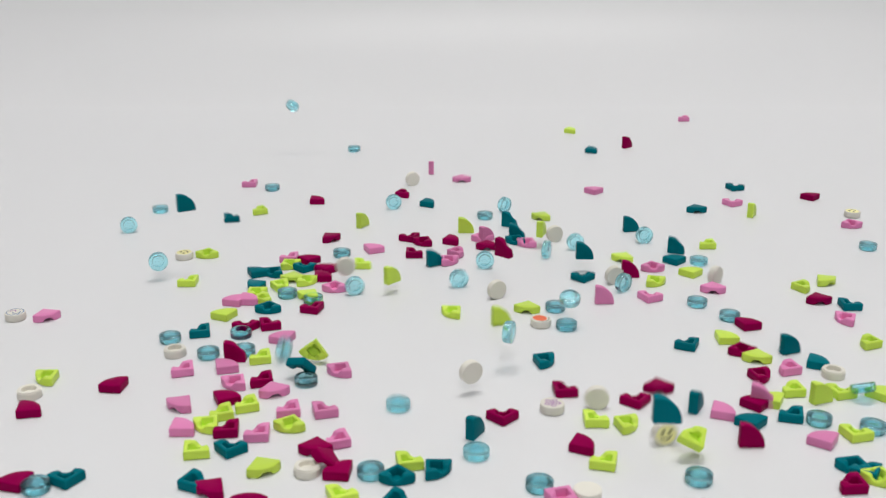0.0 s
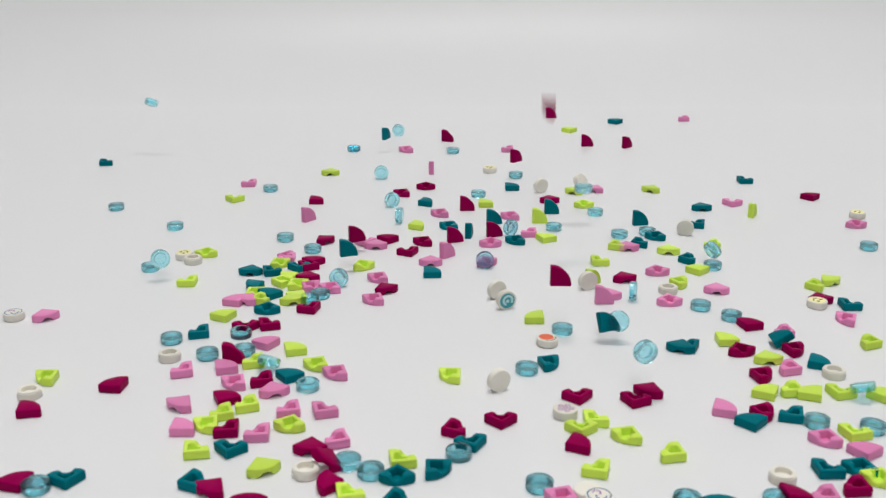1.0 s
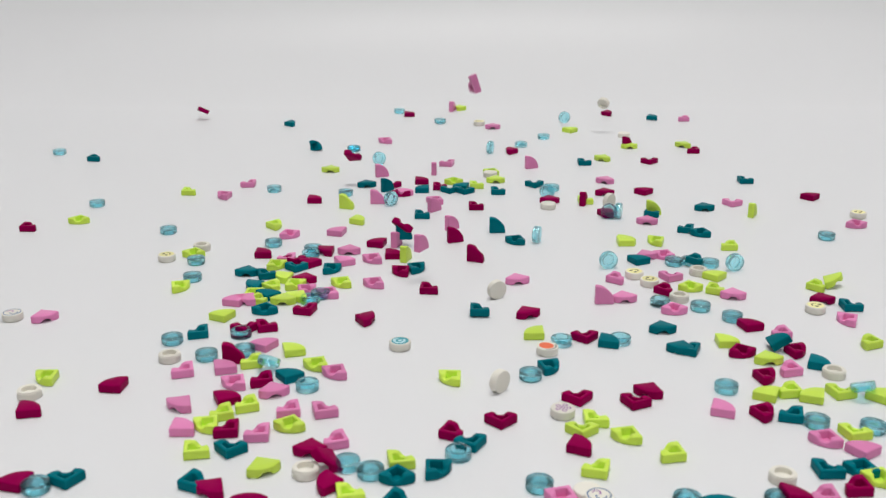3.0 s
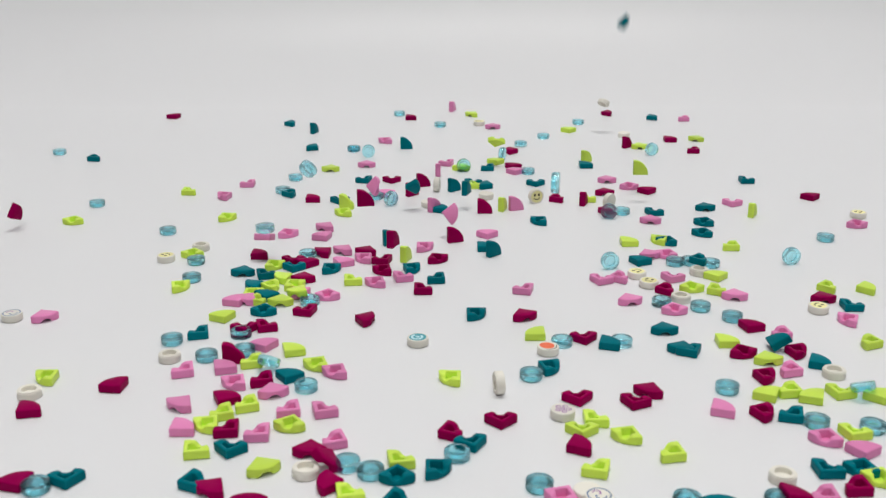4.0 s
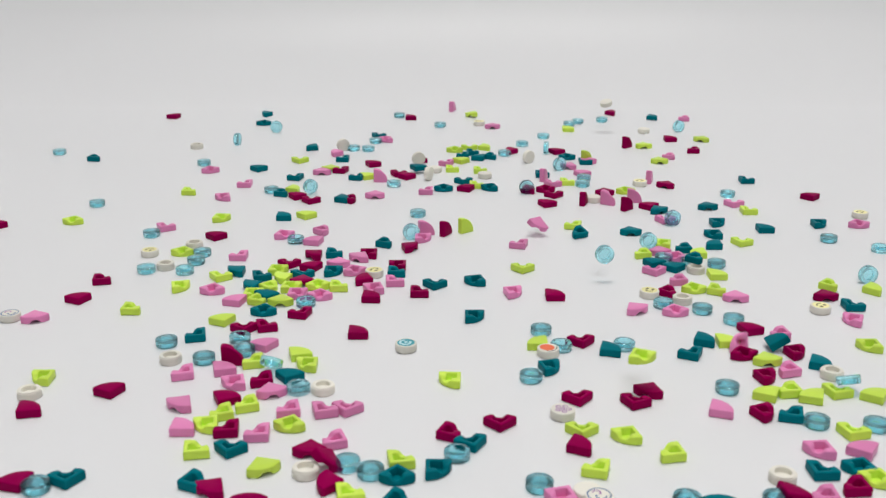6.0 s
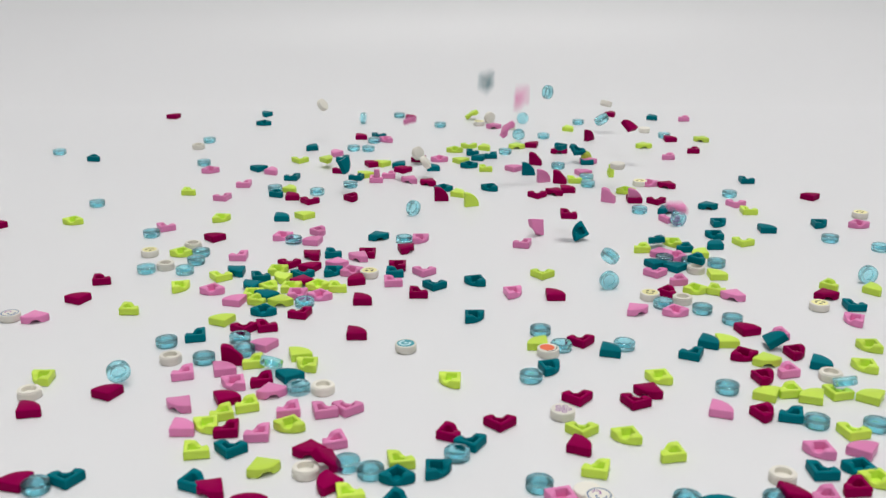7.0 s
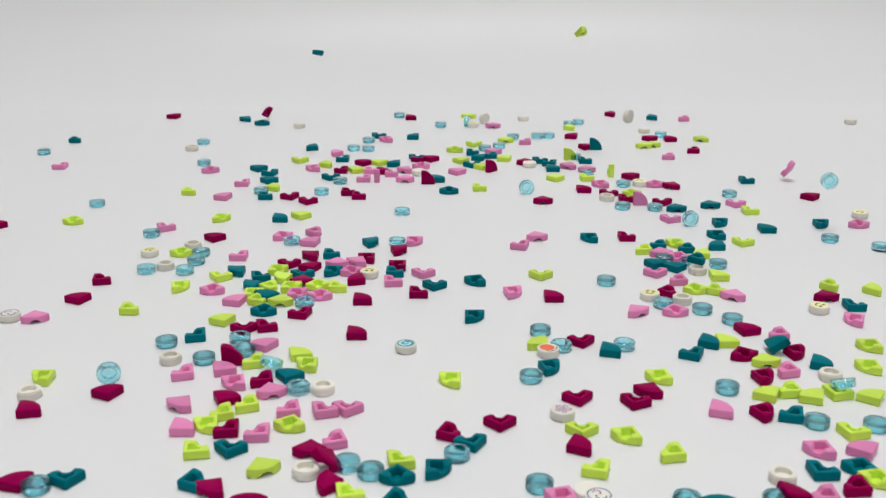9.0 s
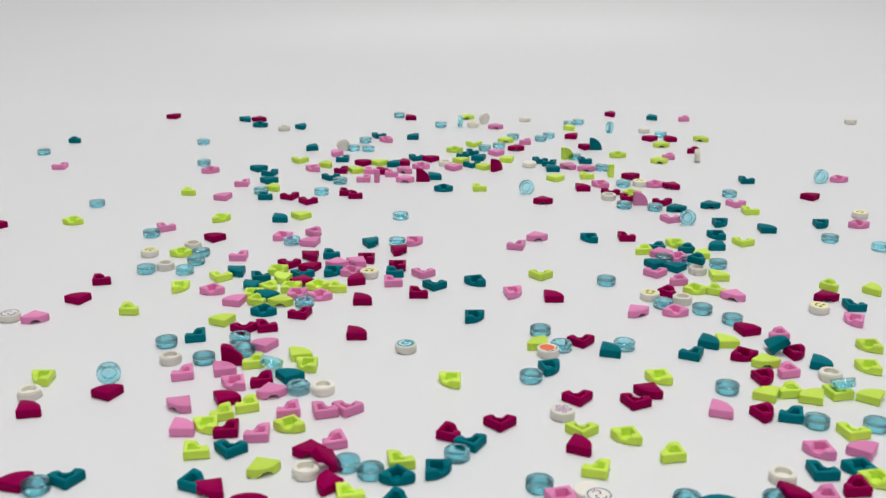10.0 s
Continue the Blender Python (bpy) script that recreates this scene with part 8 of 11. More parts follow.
    travel(p215, 'P', (0.0, -84.2, 431.5, 0, 0, 225, 'u'), (0.5, -84.8, 431.5, 0, 0, 270, 'u'), (1.0, -85.0, 431.5, 0, 0, 60, 'u'), (4.9, -101.3, 445, 0, 0), (5, -101.5, 444, 0, 0), (5.5, -102, 442.9, 0, 0), (10, -102, 442.9, 0, 0))
    drop(p216, 'P', (2.34, -48.8, 519.7), (2.5, -51.7, 520.5, 25, 0, 60, 's'), (2.7, -77.6, 520.5, 0, 0), (4, -79.5, 521.9, 0, 0), (4.5, -80, 521.9, 0, 0), (5, -80.2, 520.5, 0, 0), (5.5, -80.7, 520.5, 0, 0), (7, -81.6, 517.7, 0, 0), (10, -81.6, 517.7, 0, 0))
    drop(p217, 'B', (0.85, -47.1, 444.7), (1.0, -46.8, 451.5, 0, 0, 340, 's'), (2.0, -69.8, 549.5, 0, 0, 0, 'u'), (2.5, -63.7, 491.8, 0, 0, 0, 'f'), (4, -65.6, 490.6, 0, 0, 0, 'f'), (4.3, -67, 491.8, 0, 0, 0, 'f'), (4.5, -72, 511.9, 0, 0), (5, -73.3, 514.7, 0, 0), (5.5, -73.5, 513.3, 0, 0), (7, -75.1, 511.9, 0, 0), (7.5, -75.1, 511.9, 0, 0), (8, -75.8, 510.6, 0, 0), (10, -75.8, 510.6, 0, 0))
    travel(p218, 'P', (0.0, 6.8, 492.9, 0, 0, 180, 'f'), (0.5, 3.9, 500.9, 0, 0, 180, 'f'), (1.0, -74.8, 486.3, 0, 0, 180, 'f'), (1.5, -19.9, 517.7, 0, 0, 300, 'u'), (2, -43.4, 532.3, 0, 0, 300, 'u'), (2.5, -54.4, 525.1, 0, 0, 300, 'u'), (3.11, -54.4, 525.1, 0, 0, 300, 'u'), (4, -61.3, 532.6, 0, 0, 60, 'u'), (4.5, -60.8, 529.9, 0, 0), (5.0, -62.5, 522.0, 0, 0, 225, 'u'), (5.5, -62.2, 527, 0, 0), (7, -63.9, 525.6, 0, 0), (7.5, -65.2, 529.9, 0, 0), (8, -65.9, 524.2, 0, 0), (10, -65.9, 524.2, 0, 0))
    drop(p219, 'P', (3.85, -64.1, 514.8), (4.0, -61.3, 517.7, 0, 0, 300, 'u'), (4.5, -60.9, 516.4, 0, 0, 300, 'u'), (5.5, -63.8, 510.2, 0, 0), (7, -65.1, 510.2, 0, 0), (7.5, -65.5, 510.2, 0, 0), (8, -66.2, 508.8, 0, 0), (10, -66.2, 508.8, 0, 0))
    drop(p220, 'T', (2.09, 31.2, 604.1), (2.5, -41, 604.1, 0, 0, 100, 'u'), (2.6, -45.3, 615.2, 0, 0, 100, 'u'), (3.43, -45.3, 615.2, 0, 0, 100, 'u'), (4, -47.4, 625.1, 0, 0, 300, 'f'), (4.3, -48.6, 629, 0, 0, 225, 'f'), (4.5, -50.7, 629, 0, 0, 225, 'f'), (5.0, -28.5, 506.3, 0, 0, 60, 'f'), (5.5, -29.1, 507.1, 0, 0, 200, 'f'), (7, -32.9, 517.6, 0, -49), (7.5, -35.4, 508, 4.1, -37), (8, -35.9, 508, 0, 0), (10, -35.9, 508, 0, 0))
    drop(p221, 'T', (0.35, -13.5, 464.5), (0.5, -11.3, 461.9, 0, 0, 270, 'u'), (1.0, -5.4, 464.8, 0, 0, 225, 'u'), (2.5, -14.3, 508.5, 11, 0, 0, 's'), (4, -26.5, 508.5, 0, 0, 20, 's'), (4.5, -18.3, 492.7, 7.3, 0, 70, 's'), (4.9, -51.5, 492.7, 0, 18), (5, -54.2, 490.2, 0, 0), (5.5, -53, 491.4, 0, 0), (7, -53.5, 491.4, 0, 0), (7.5, -54.2, 490.2, 0, 0), (10, -54.2, 490.2, 0, 0))
    travel(p222, 'M', (0, -56.9, 515.2, 0, 87), (0.5, -59.3, 513.9, 0, 87), (1, -59.5, 511.1, 0, 87), (1.5, -62.5, 511.1, 0, 69), (2, -61.9, 495.3, 4.9, 69), (2.5, -56.6, 495.3, 0, -4), (4, -58.4, 492.8, 0, -4), (4.5, -56.9, 490.2, 0, -4), (5, -61.4, 489, 0, 0), (5.5, -62.2, 489, 0, 0), (7, -63, 489, 0, 0), (7.5, -63.7, 487.7, 0, 0), (10, -63.7, 487.7, 0, 0))
    travel(p223, 'M', (0.0, -64.0, 482.4, 0, 0, 270, 'u'), (0.5, -63.5, 474.2, 0, 0, 250, 'f'), (1.53, -63.5, 474.2, 0, 0, 250, 'f'), (2.4, -69.4, 482.1, 0, 0, 270, 'f'), (2.5, -69.8, 482.1, 0, 0, 270, 'f'), (4, -71.5, 482.1, 0, 0, 270, 'f'), (4.4, -72, 478.5, 0, 0), (4.5, -72, 478.5, 0, 0), (5, -72.7, 477.3, 0, 0), (10, -72.7, 477.3, 0, 0))
    travel(p224, 'L', (0.0, -72.1, 475.7, 0, 0, 130, 'f'), (0.5, -77.3, 477, 0, 0, 130, 'f'), (1.5, -77.3, 477, 0, 0, 130, 'f'), (2, -77.7, 477, 0, 0, 130, 'f'), (2.5, -78.3, 475.8, 0, 0, 130, 'f'), (4, -79.4, 474.6, 0, 0, 130, 'f'), (4.3, -79.8, 474.6, 0, 0, 130, 'f'), (4.4, -76.3, 469.3, 0, 0), (4.5, -77, 468.1, 0, 0), (10, -77, 468.1, 0, 0))
    travel(p225, 'M', (0, -54.5, 469.7, 0, 0, 270, 'u'), (0.5, -9.9, 512.1, 0, 0, 90, 'f'), (1, -61.7, 480.5, 0, 0, 270, 'u'), (1.5, -61.8, 478.1, 0, 0, 270, 'u'), (2, -62.6, 478.1, 0, 0, 270, 'u'), (2.5, -62.6, 478.1, 0, 0, 270, 'u'), (4, -64.3, 478.1, 0, 0, 270, 'u'), (4.3, -64.3, 478.1, 0, 0, 270, 'u'), (4.9, -61.5, 473.1, 0, 0), (5.5, -61.5, 473.1, 0, 0), (7, -62.2, 471.9, 0, 0), (10, -62.2, 471.9, 0, 0))
    drop(p226, 'M', (0.16, -56.6, 456.6), (0.2, -60.5, 458.5, 0, 0, 90, 'u'), (0.5, -61.7, 458.5, 0, 0, 90, 'u'), (1.5, -61.7, 458.5, 0, 0, 90, 'u'), (2, -62.6, 456.2, 0, 0, 90, 'u'), (2.5, -62.6, 456.2, 0, 0, 90, 'u'), (4, -63.6, 457.3, 0, 0, 90, 'u'), (4.5, -62.5, 455.2, 0, 0, 90, 'u'), (4.7, -62.5, 455.2, 0, 0, 90, 'u'), (4.9, -62.9, 454.5, 0, 0), (5, -62.9, 454.5, 0, 0), (5.5, -63.6, 453.4, 0, 0), (10, -63.6, 453.4, 0, 0))
    travel(p227, 'L', (0, -38.4, 476.5, 0, 0, 225, 'f'), (0.2, -68.9, 458.8, 0, 0), (0.5, -70.5, 458.8, 0, 0), (1, -70.5, 458.8, 0, 0), (1.5, -70.9, 458.8, 0, 0), (2, -72.5, 458.8, 0, 0), (2.5, -72.5, 458.8, 0, 0), (4, -73.1, 457.7, 0, 0), (10, -73.1, 457.7, 0, 0))
    travel(p228, 'T', (0.0, -64.7, 472.0, 0, 0, 270, 'f'), (0.5, -67.4, 472.7, 0, 0, 270, 'f'), (1, -67.4, 472.7, 0, 0, 270, 'f'), (1.5, -67.8, 472.7, 0, 0, 270, 'f'), (2, -68.6, 472.7, 0, 0, 270, 'f'), (2.5, -68.6, 472.7, 0, 0, 270, 'f'), (4, -69.8, 472.7, 0, 0, 270, 'f'), (4.3, -70.2, 472.7, 0, 0, 270, 'f'), (4.9, -64.1, 464, 0, 0), (5, -64.1, 464, 0, 0), (5.5, -64.7, 462.8, 0, 0), (10, -64.7, 462.8, 0, 0))
    travel(p229, 'T', (0, -85.9, 465.1, 0, 0, 250, 'u'), (0.5, -79.5, 467.6, 0, 0, 240, 'f'), (1.0, -79.6, 466.6, 0, 0, 240, 'f'), (1.5, -80.8, 463.7, 0, 0), (2, -81.2, 463.7, 0, 0), (2.5, -81.4, 462.5, 0, 0), (4, -81.8, 462.5, 0, 0), (4.5, -83.7, 459.2, 0, 0), (5, -83.1, 460.3, 0, 0), (5.5, -83.1, 460.3, 0, 0), (7, -83.7, 459.2, 0, 0), (10, -83.7, 459.2, 0, 0))
    travel(p230, 'T', (0, -83.7, 447.7, 0, 0), (0.5, -84.4, 447.7, 0, 0), (2.5, -84.4, 447.7, 0, 0), (4, -84.8, 447.7, 0, 0), (4.5, -85.6, 447.7, 0, 0), (10, -85.6, 447.7, 0, 0))
    travel(p231, 'L', (0, -72.8, 448.5, 0, -13), (0.5, -75.5, 448.5, 0, 0), (1.0, -72.8, 453.3, 0, 0, 180, 'f'), (1.5, -75.3, 447.4, 0, 0), (2, -76.1, 447.4, 0, 0), (2.5, -76.1, 447.4, 0, 0), (4, -76.5, 447.4, 0, 0), (4.5, -77.1, 446.3, 0, 0), (10, -77.1, 446.3, 0, 0))
    travel(p232, 'L', (0.0, -61.9, 454.3, 0, 0, 130, 'f'), (0.5, -65.3, 449.5, 0, 0), (1, -65.3, 449.5, 0, 0), (1.5, -65.7, 449.5, 0, 0), (2, -66.5, 449.5, 0, 0), (2.5, -66.5, 449.5, 0, 0), (4, -66.7, 448.5, 0, 0), (4.5, -67, 447.4, 0, 0), (5, -67.4, 447.4, 0, 0), (5.5, -68, 446.3, 0, 0), (10, -68, 446.3, 0, 0))
    travel(p233, 'L', (0.0, -58.6, 436.2, 0, 0, 60, 'u'), (1.0, -63.4, 434.6, 0, 0, 60, 'u'), (4.8, -54.8, 449.5, 0, 0), (5, -55.1, 448.4, 0, 0), (5.5, -55.9, 448.4, 0, 0), (10, -55.9, 448.4, 0, 0))
    travel(p234, 'L', (0, -22.7, 443.2, 4.9, 0, 50, 's'), (0.1, -28.9, 443.2, 0, 0, 50, 's'), (0.5, -38, 470.4, 0, 0, 45, 'f'), (0.9, -37.5, 474.2, 0, 0, 120, 'f'), (1, -37.5, 474.2, 0, 0, 120, 'f'), (1.5, -41.6, 470.7, 0, 0, 120, 'f'), (1.7, -46.9, 455.2, 0, 0, 60, 'f'), (2, -44.7, 451.9, 0, 0, 60, 'f'), (2.5, -45.1, 451.9, 0, 0, 60, 'f'), (2.7, -45.5, 451.9, 0, 0, 60, 'f'), (3.36, -45.5, 451.9, 0, 0, 60, 'f'), (4, -41.2, 454.8, 0, 0, 230, 'f'), (4.8, -46.3, 447.4, 0, 0), (5, -46.7, 447.4, 0, 0), (5.5, -46.7, 447.4, 0, 0), (7, -47.3, 446.3, 0, 0), (10, -47.3, 446.3, 0, 0))
    drop(p235, 'T', (0.84, -41.2, 474.0), (1, -44.3, 470.1, 8, 0, 20, 's'), (1.3, -50.5, 470.1, 0, 0), (1.5, -51.2, 468.9, 0, 0), (2, -52.1, 470.1, 0, 0), (2.5, -52.1, 470.1, 0, 0), (4, -52.5, 470.1, 0, 0), (4.5, -51.3, 466.6, 0, 0), (5, -50.5, 466.6, 0, 0), (5.5, -51.3, 466.6, 0, 0), (10, -51.3, 466.6, 0, 0))
    travel(p236, 'P', (0, -34.2, 498.5, 0, 0, 250, 'u'), (0.5, -30.4, 501, 0, 0, 130, 'u'), (1.0, -38.9, 509.2, 0, 0, 270, 'f'), (1.5, -46.4, 481.7, 0, 0, 250, 'u'), (2, -46.3, 480.5, 0, 0, 250, 'u'), (2.5, -46.8, 480.5, 0, 0, 250, 'u'), (4, -47.5, 479.2, 0, 0, 250, 'u'), (4.5, -48.7, 474.4, 0, 0, 250, 'u'), (4.9, -48.6, 479.8, 0, 0), (5, -49.3, 478.5, 0, 0), (5.5, -49.2, 477.3, 0, 0), (7, -50, 477.3, 0, 0), (10, -50, 477.3, 0, 0))
    drop(p237, 'P', (0.34, -14.1, 534.3), (0.5, -22.7, 533.6, 0, 0, 270, 'u'), (1, -33.2, 503.8, 0, 0, 90, 'u'), (1.5, -34.2, 498.5, 0, 0, 90, 'u'), (2, -39.5, 496, 0, 0, 90, 'u'), (2.5, -41.2, 496, 0, 0, 90, 'u'), (2.7, -45.9, 496, 0, 0, 90, 'u'), (3.38, -45.9, 496, 0, 0, 90, 'u'), (4, -48.7, 496, 0, 0, 60, 'u'), (4.5, -42.5, 472.4, 0, 0), (5, -40.6, 468.9, 0, 0), (5.5, -40.5, 467.7, 0, 0), (7, -42.4, 466.6, 0, 0), (10, -42.4, 466.6, 0, 0))
    travel(p238, 'M', (0.0, -9.9, 509.2, 0, 0, 60, 'f'), (3.43, -27.7, 506.7, 0, 0, 330, 's'), (4, -22.5, 455.5, 17.6, 0, 70, 's'), (4.5, -33.4, 455.5, 15.7, 0, 10, 's'), (5, -33.4, 455.5, 0, 11), (5.5, -34.1, 455.5, 0, 11), (7, -39.2, 455.5, 0, 0), (10, -39.2, 455.5, 0, 0))
    drop(p239, 'M', (1.35, -23.8, 471.5), (1.5, -17.9, 470.1, 4.3, -74), (2, -26.4, 470.1, 0, 1), (2.5, -18.6, 466.6, 0, -7), (4, -27.9, 467.7, 0, 10), (4.5, -35.4, 489.4, 0, 0), (5, -34.3, 492, 0, 0), (5.5, -35, 490.6, 0, 0), (7, -36.3, 492, 0, 0), (7.5, -36.9, 488.2, 0, 0), (8, -36.3, 484.5, 0, 0), (10, -36.3, 484.5, 0, 0))
    drop(p240, 'P', (0.85, -35.3, 434.4), (1, -29.9, 431.5, 0, 0, 60, 'f'), (1.5, -32.9, 431.5, 0, 0, 60, 'f'), (2, -26.4, 481.2, 0, 0, 60, 'f'), (2.5, -33.5, 483.7, 0, 0, 60, 'f'), (3.35, -33.5, 483.7, 0, 0, 60, 'f'), (4, -37.9, 484.5, 0, 0, 45, 'f'), (4.5, -38.3, 485.3, 0, 0), (5, -39.5, 485.3, 0, 0), (5.5, -39.9, 485.3, 0, 0), (7, -40.4, 486.6, 0, 0), (7.5, -40.5, 481.5, 0, 0), (8, -40.7, 479.1, 0, 0), (10, -40.7, 479.1, 0, 0))
    drop(p241, 'Y', (3.85, 47.5, 584.5), (4.0, 52.3, 581.8, 0, 0, 20, 's'), (4.5, -30.4, 416, 0, 64), (5, -29.8, 463.6, 0, -19), (5.5, -30.3, 464.8, 0, -19), (7, -33.9, 463.6, 0, 0), (10, -33.9, 463.6, 0, 0))
    travel(p242, 'L', (0, -82.1, 439.1, 0, 0), (0.5, -82.5, 439.1, 0, 0), (1.5, -82.5, 439.1, 0, 0), (2, -82.7, 438.1, 0, 0), (2.5, -82.7, 438.1, 0, 0), (4, -83.5, 438.1, 0, 0), (10, -83.5, 438.1, 0, 0))
    travel(p243, 'L', (0, -77.7, 431.8, 0, 0), (0.5, -78.5, 431.8, 0, 0), (1, -78.5, 431.8, 0, 0), (1.5, -78.9, 431.8, 0, 0), (2, -79.2, 431.8, 0, 0), (2.5, -79.2, 431.8, 0, 0), (4, -79.8, 430.8, 0, 0), (10, -79.8, 430.8, 0, 0))
    travel(p244, 'T', (0.0, -78.1, 464.8, 0, 0, 60, 'f'), (1, -76, 438.2, 0, 0), (1.5, -76.4, 438.2, 0, 0), (2, -76.6, 437.1, 0, 0), (2.5, -76.6, 437.1, 0, 0), (4, -77.2, 436.1, 0, 0), (4.5, -77.6, 438.2, 0, 0), (5, -77.2, 436.1, 0, 0), (10, -77.2, 436.1, 0, 0))
    travel(p245, 'L', (0.0, -68.5, 457.8, 0, 0, 90, 'u'), (0.5, -63.6, 433.4, 0, 0, 120, 'u'), (1.7, -68.5, 430.5, 0, 0), (2, -68.7, 431.5, 0, 0), (2.5, -68.7, 431.5, 0, 0), (4, -69.9, 429.5, 0, 0), (10, -69.9, 429.5, 0, 0))
    drop(p246, 'P', (0.35, -55.4, 454.8), (0.5, -59.1, 446.7, 0, 0, 150, 'f'), (1, -59.1, 446.7, 0, 0, 150, 'f'), (1.5, -59.5, 446.7, 0, 0, 150, 'f'), (2, -59.9, 443.5, 0, 0, 150, 'f'), (2.7, -59.9, 443.5, 0, 0, 150, 'f'), (3.8, -63.2, 439.1, 0, 0), (4.5, -63.2, 439.1, 0, 0), (5, -63.5, 439.1, 0, 0), (5.5, -64.2, 438.1, 0, 0), (10, -64.2, 438.1, 0, 0))
    travel(p247, 'P', (0.0, -48.3, 445.9, 0, 0, 90, 'f'), (1.7, -50.6, 442.6, 0, 0, 60, 'f'), (2, -49.6, 439.5, 0, 0, 60, 'f'), (2.5, -49.9, 439.5, 0, 0, 60, 'f'), (2.7, -50.3, 439.5, 0, 0, 60, 'f'), (3.8, -50.4, 436.1, 0, 0), (4, -50.4, 436.1, 0, 0), (4.5, -51.1, 436.1, 0, 0), (5, -53.2, 437.1, 0, 0), (5.5, -53.8, 436.1, 0, 0), (10, -53.8, 436.1, 0, 0))
    travel(p248, 'B', (0, -56.2, 432.2, 0, 0), (0.5, -57.7, 432.2, 0, 0), (1.5, -57.7, 432.2, 0, 0), (2, -57.6, 431.2, 0, 0), (2.5, -57.7, 432.2, 0, 0), (4, -57.5, 430.2, 0, 0), (4.5, -57.5, 430.2, 0, 0), (5, -58.9, 429.2, 0, 0), (5.5, -58.7, 428.2, 0, 0), (7, -59.5, 428.2, 0, 0), (10, -59.5, 428.2, 0, 0))
    travel(p249, 'M', (0, 26.2, 443.8, 17.1, 0, 320, 's'), (0.4, 7.6, 443.8, 3.3, -123), (0.5, -2.7, 443.8, 2.4, -172), (1, -25.4, 443.8, 0, -108), (1.5, -26.5, 442.7, 0, -108), (2.0, -28.5, 416.8, 0, 0, 300, 'u'), (2.5, -31.6, 411.2, 0, -60), (4, -31.8, 409.4, 0, -60), (4.5, -25.9, 439.6, 0, -5), (5, -26.5, 436.5, 0, -5), (5.5, -28.7, 435.5, 0, -5), (7, -35.2, 431.5, 0, 0), (10, -35.2, 431.5, 0, 0))
    travel(p250, 'B', (0, -100.3, 607.9, 0, 18), (0.5, -101.1, 606.1, 0, 18), (1, -101.1, 606.1, 0, 18), (1.5, -100.6, 606.1, 0, 18), (2.5, -100.6, 606.1, 0, 18), (4, -93.4, 602.4, 0, 16), (4.5, -96, 606.1, 0, 16), (5, -96.2, 607.9, 0, 16), (5.5, -100.5, 601.6, 0, 0, 0, 'u'), (7, -98.5, 606.1, 0, 16), (7.5, -104.8, 600.6, 0, 0), (8, -105.8, 600.6, 0, 0), (10, -105.8, 600.6, 0, 0))
    drop(p251, 'L', (0.85, -12.1, 543.2), (1.0, -13.6, 535.4, 0, 0, 200, 'u'), (1.5, -20.0, 536.5, 0, 0, 0, 's'), (2.0, -19.2, 533.3, 0, 0, 70, 's'), (2.5, -45.2, 544.7, 0, 0, 200, 'u'), (4.0, -53.9, 558.3, 0, 0, 60, 'f'), (4.5, -64, 578, 0, 0, 30, 's'), (5.0, -69.0, 588.9, 0, 0, 45, 's'), (5.5, -85.5, 604.1, 0, 0, 200, 'u'), (7, -89.1, 604.1, 0, 0, 200, 'u'), (7.1, -94.7, 611.5, 0, -2), (7.5, -98.3, 607.8, 0, 0), (8, -99.3, 607.8, 0, 0), (10, -99.3, 607.8, 0, 0))
    drop(p252, 'T', (3.85, -96.0, 591.1), (4, -88.2, 595.4, 0, -39), (4.5, -91.9, 597.2, 0, -19), (5, -92.2, 599, 0, -19), (5.5, -92.9, 597.2, 0, -19), (7, -95.7, 595.4, 0, -19), (7.5, -100.9, 590.1, 0, 0), (8, -101.8, 590.1, 0, 0), (10, -101.8, 590.1, 0, 0))
    drop(p253, 'M', (4.35, -108.8, 502.0), (4.5, -102.7, 500.9, 0, 0, 225, 'u'), (5.0, -112.7, 517.7, 0, 0, 225, 'u'), (5.5, -82.5, 590.5, 0, 0, 270, 'u'), (7.0, -86.3, 589.4, 0, 0, 225, 'u'), (7.5, -86.6, 590.1, 0, 0), (8, -87.6, 590.1, 0, 0), (10, -87.6, 590.1, 0, 0))
    travel(p254, 'M', (0, -71.3, 581.6, 0, 0, 225, 'u'), (0.5, -71.8, 581.6, 0, 0, 225, 'u'), (1, -71.8, 581.6, 0, 0, 225, 'u'), (1.5, -72.2, 581.6, 0, 0, 225, 'u'), (2, -73.1, 585, 0, 0, 225, 'u'), (2.5, -72.9, 583.3, 0, 0, 225, 'u'), (4, -74.1, 585, 0, 0, 225, 'u'), (4.3, -77, 588.5, 0, 0, 225, 'u'), (5.2, -71.8, 581, 0, 0), (5.5, -73.4, 582.7, 0, 0), (7, -75.2, 581, 0, 0), (8, -75.2, 581, 0, 0), (8.5, -76.2, 581, 0, 0), (10, -76.2, 581, 0, 0))
    drop(p255, 'T', (4.34, -67.3, 555.8), (4.5, -72.7, 552.9, 2.7, 0, 330, 's'), (4.8, -84.8, 552.9, 0, 0), (5, -85.5, 551.4, 0, 0), (5.5, -85.5, 551.4, 0, 0), (7, -86.7, 549.9, 0, 0), (7.5, -86.7, 549.9, 0, 0), (8, -87.4, 548.3, 0, 0), (10, -87.4, 548.3, 0, 0))
    drop(p256, 'L', (5.35, -78.0, 554.0), (5.5, -73.5, 554.9, 0, 0), (7, -74.7, 553.3, 0, 0), (7.5, -74.9, 554.9, 0, 0), (8, -75.6, 553.3, 0, 0), (8.5, -76.6, 553.3, 0, 0), (10, -76.6, 553.3, 0, 0))
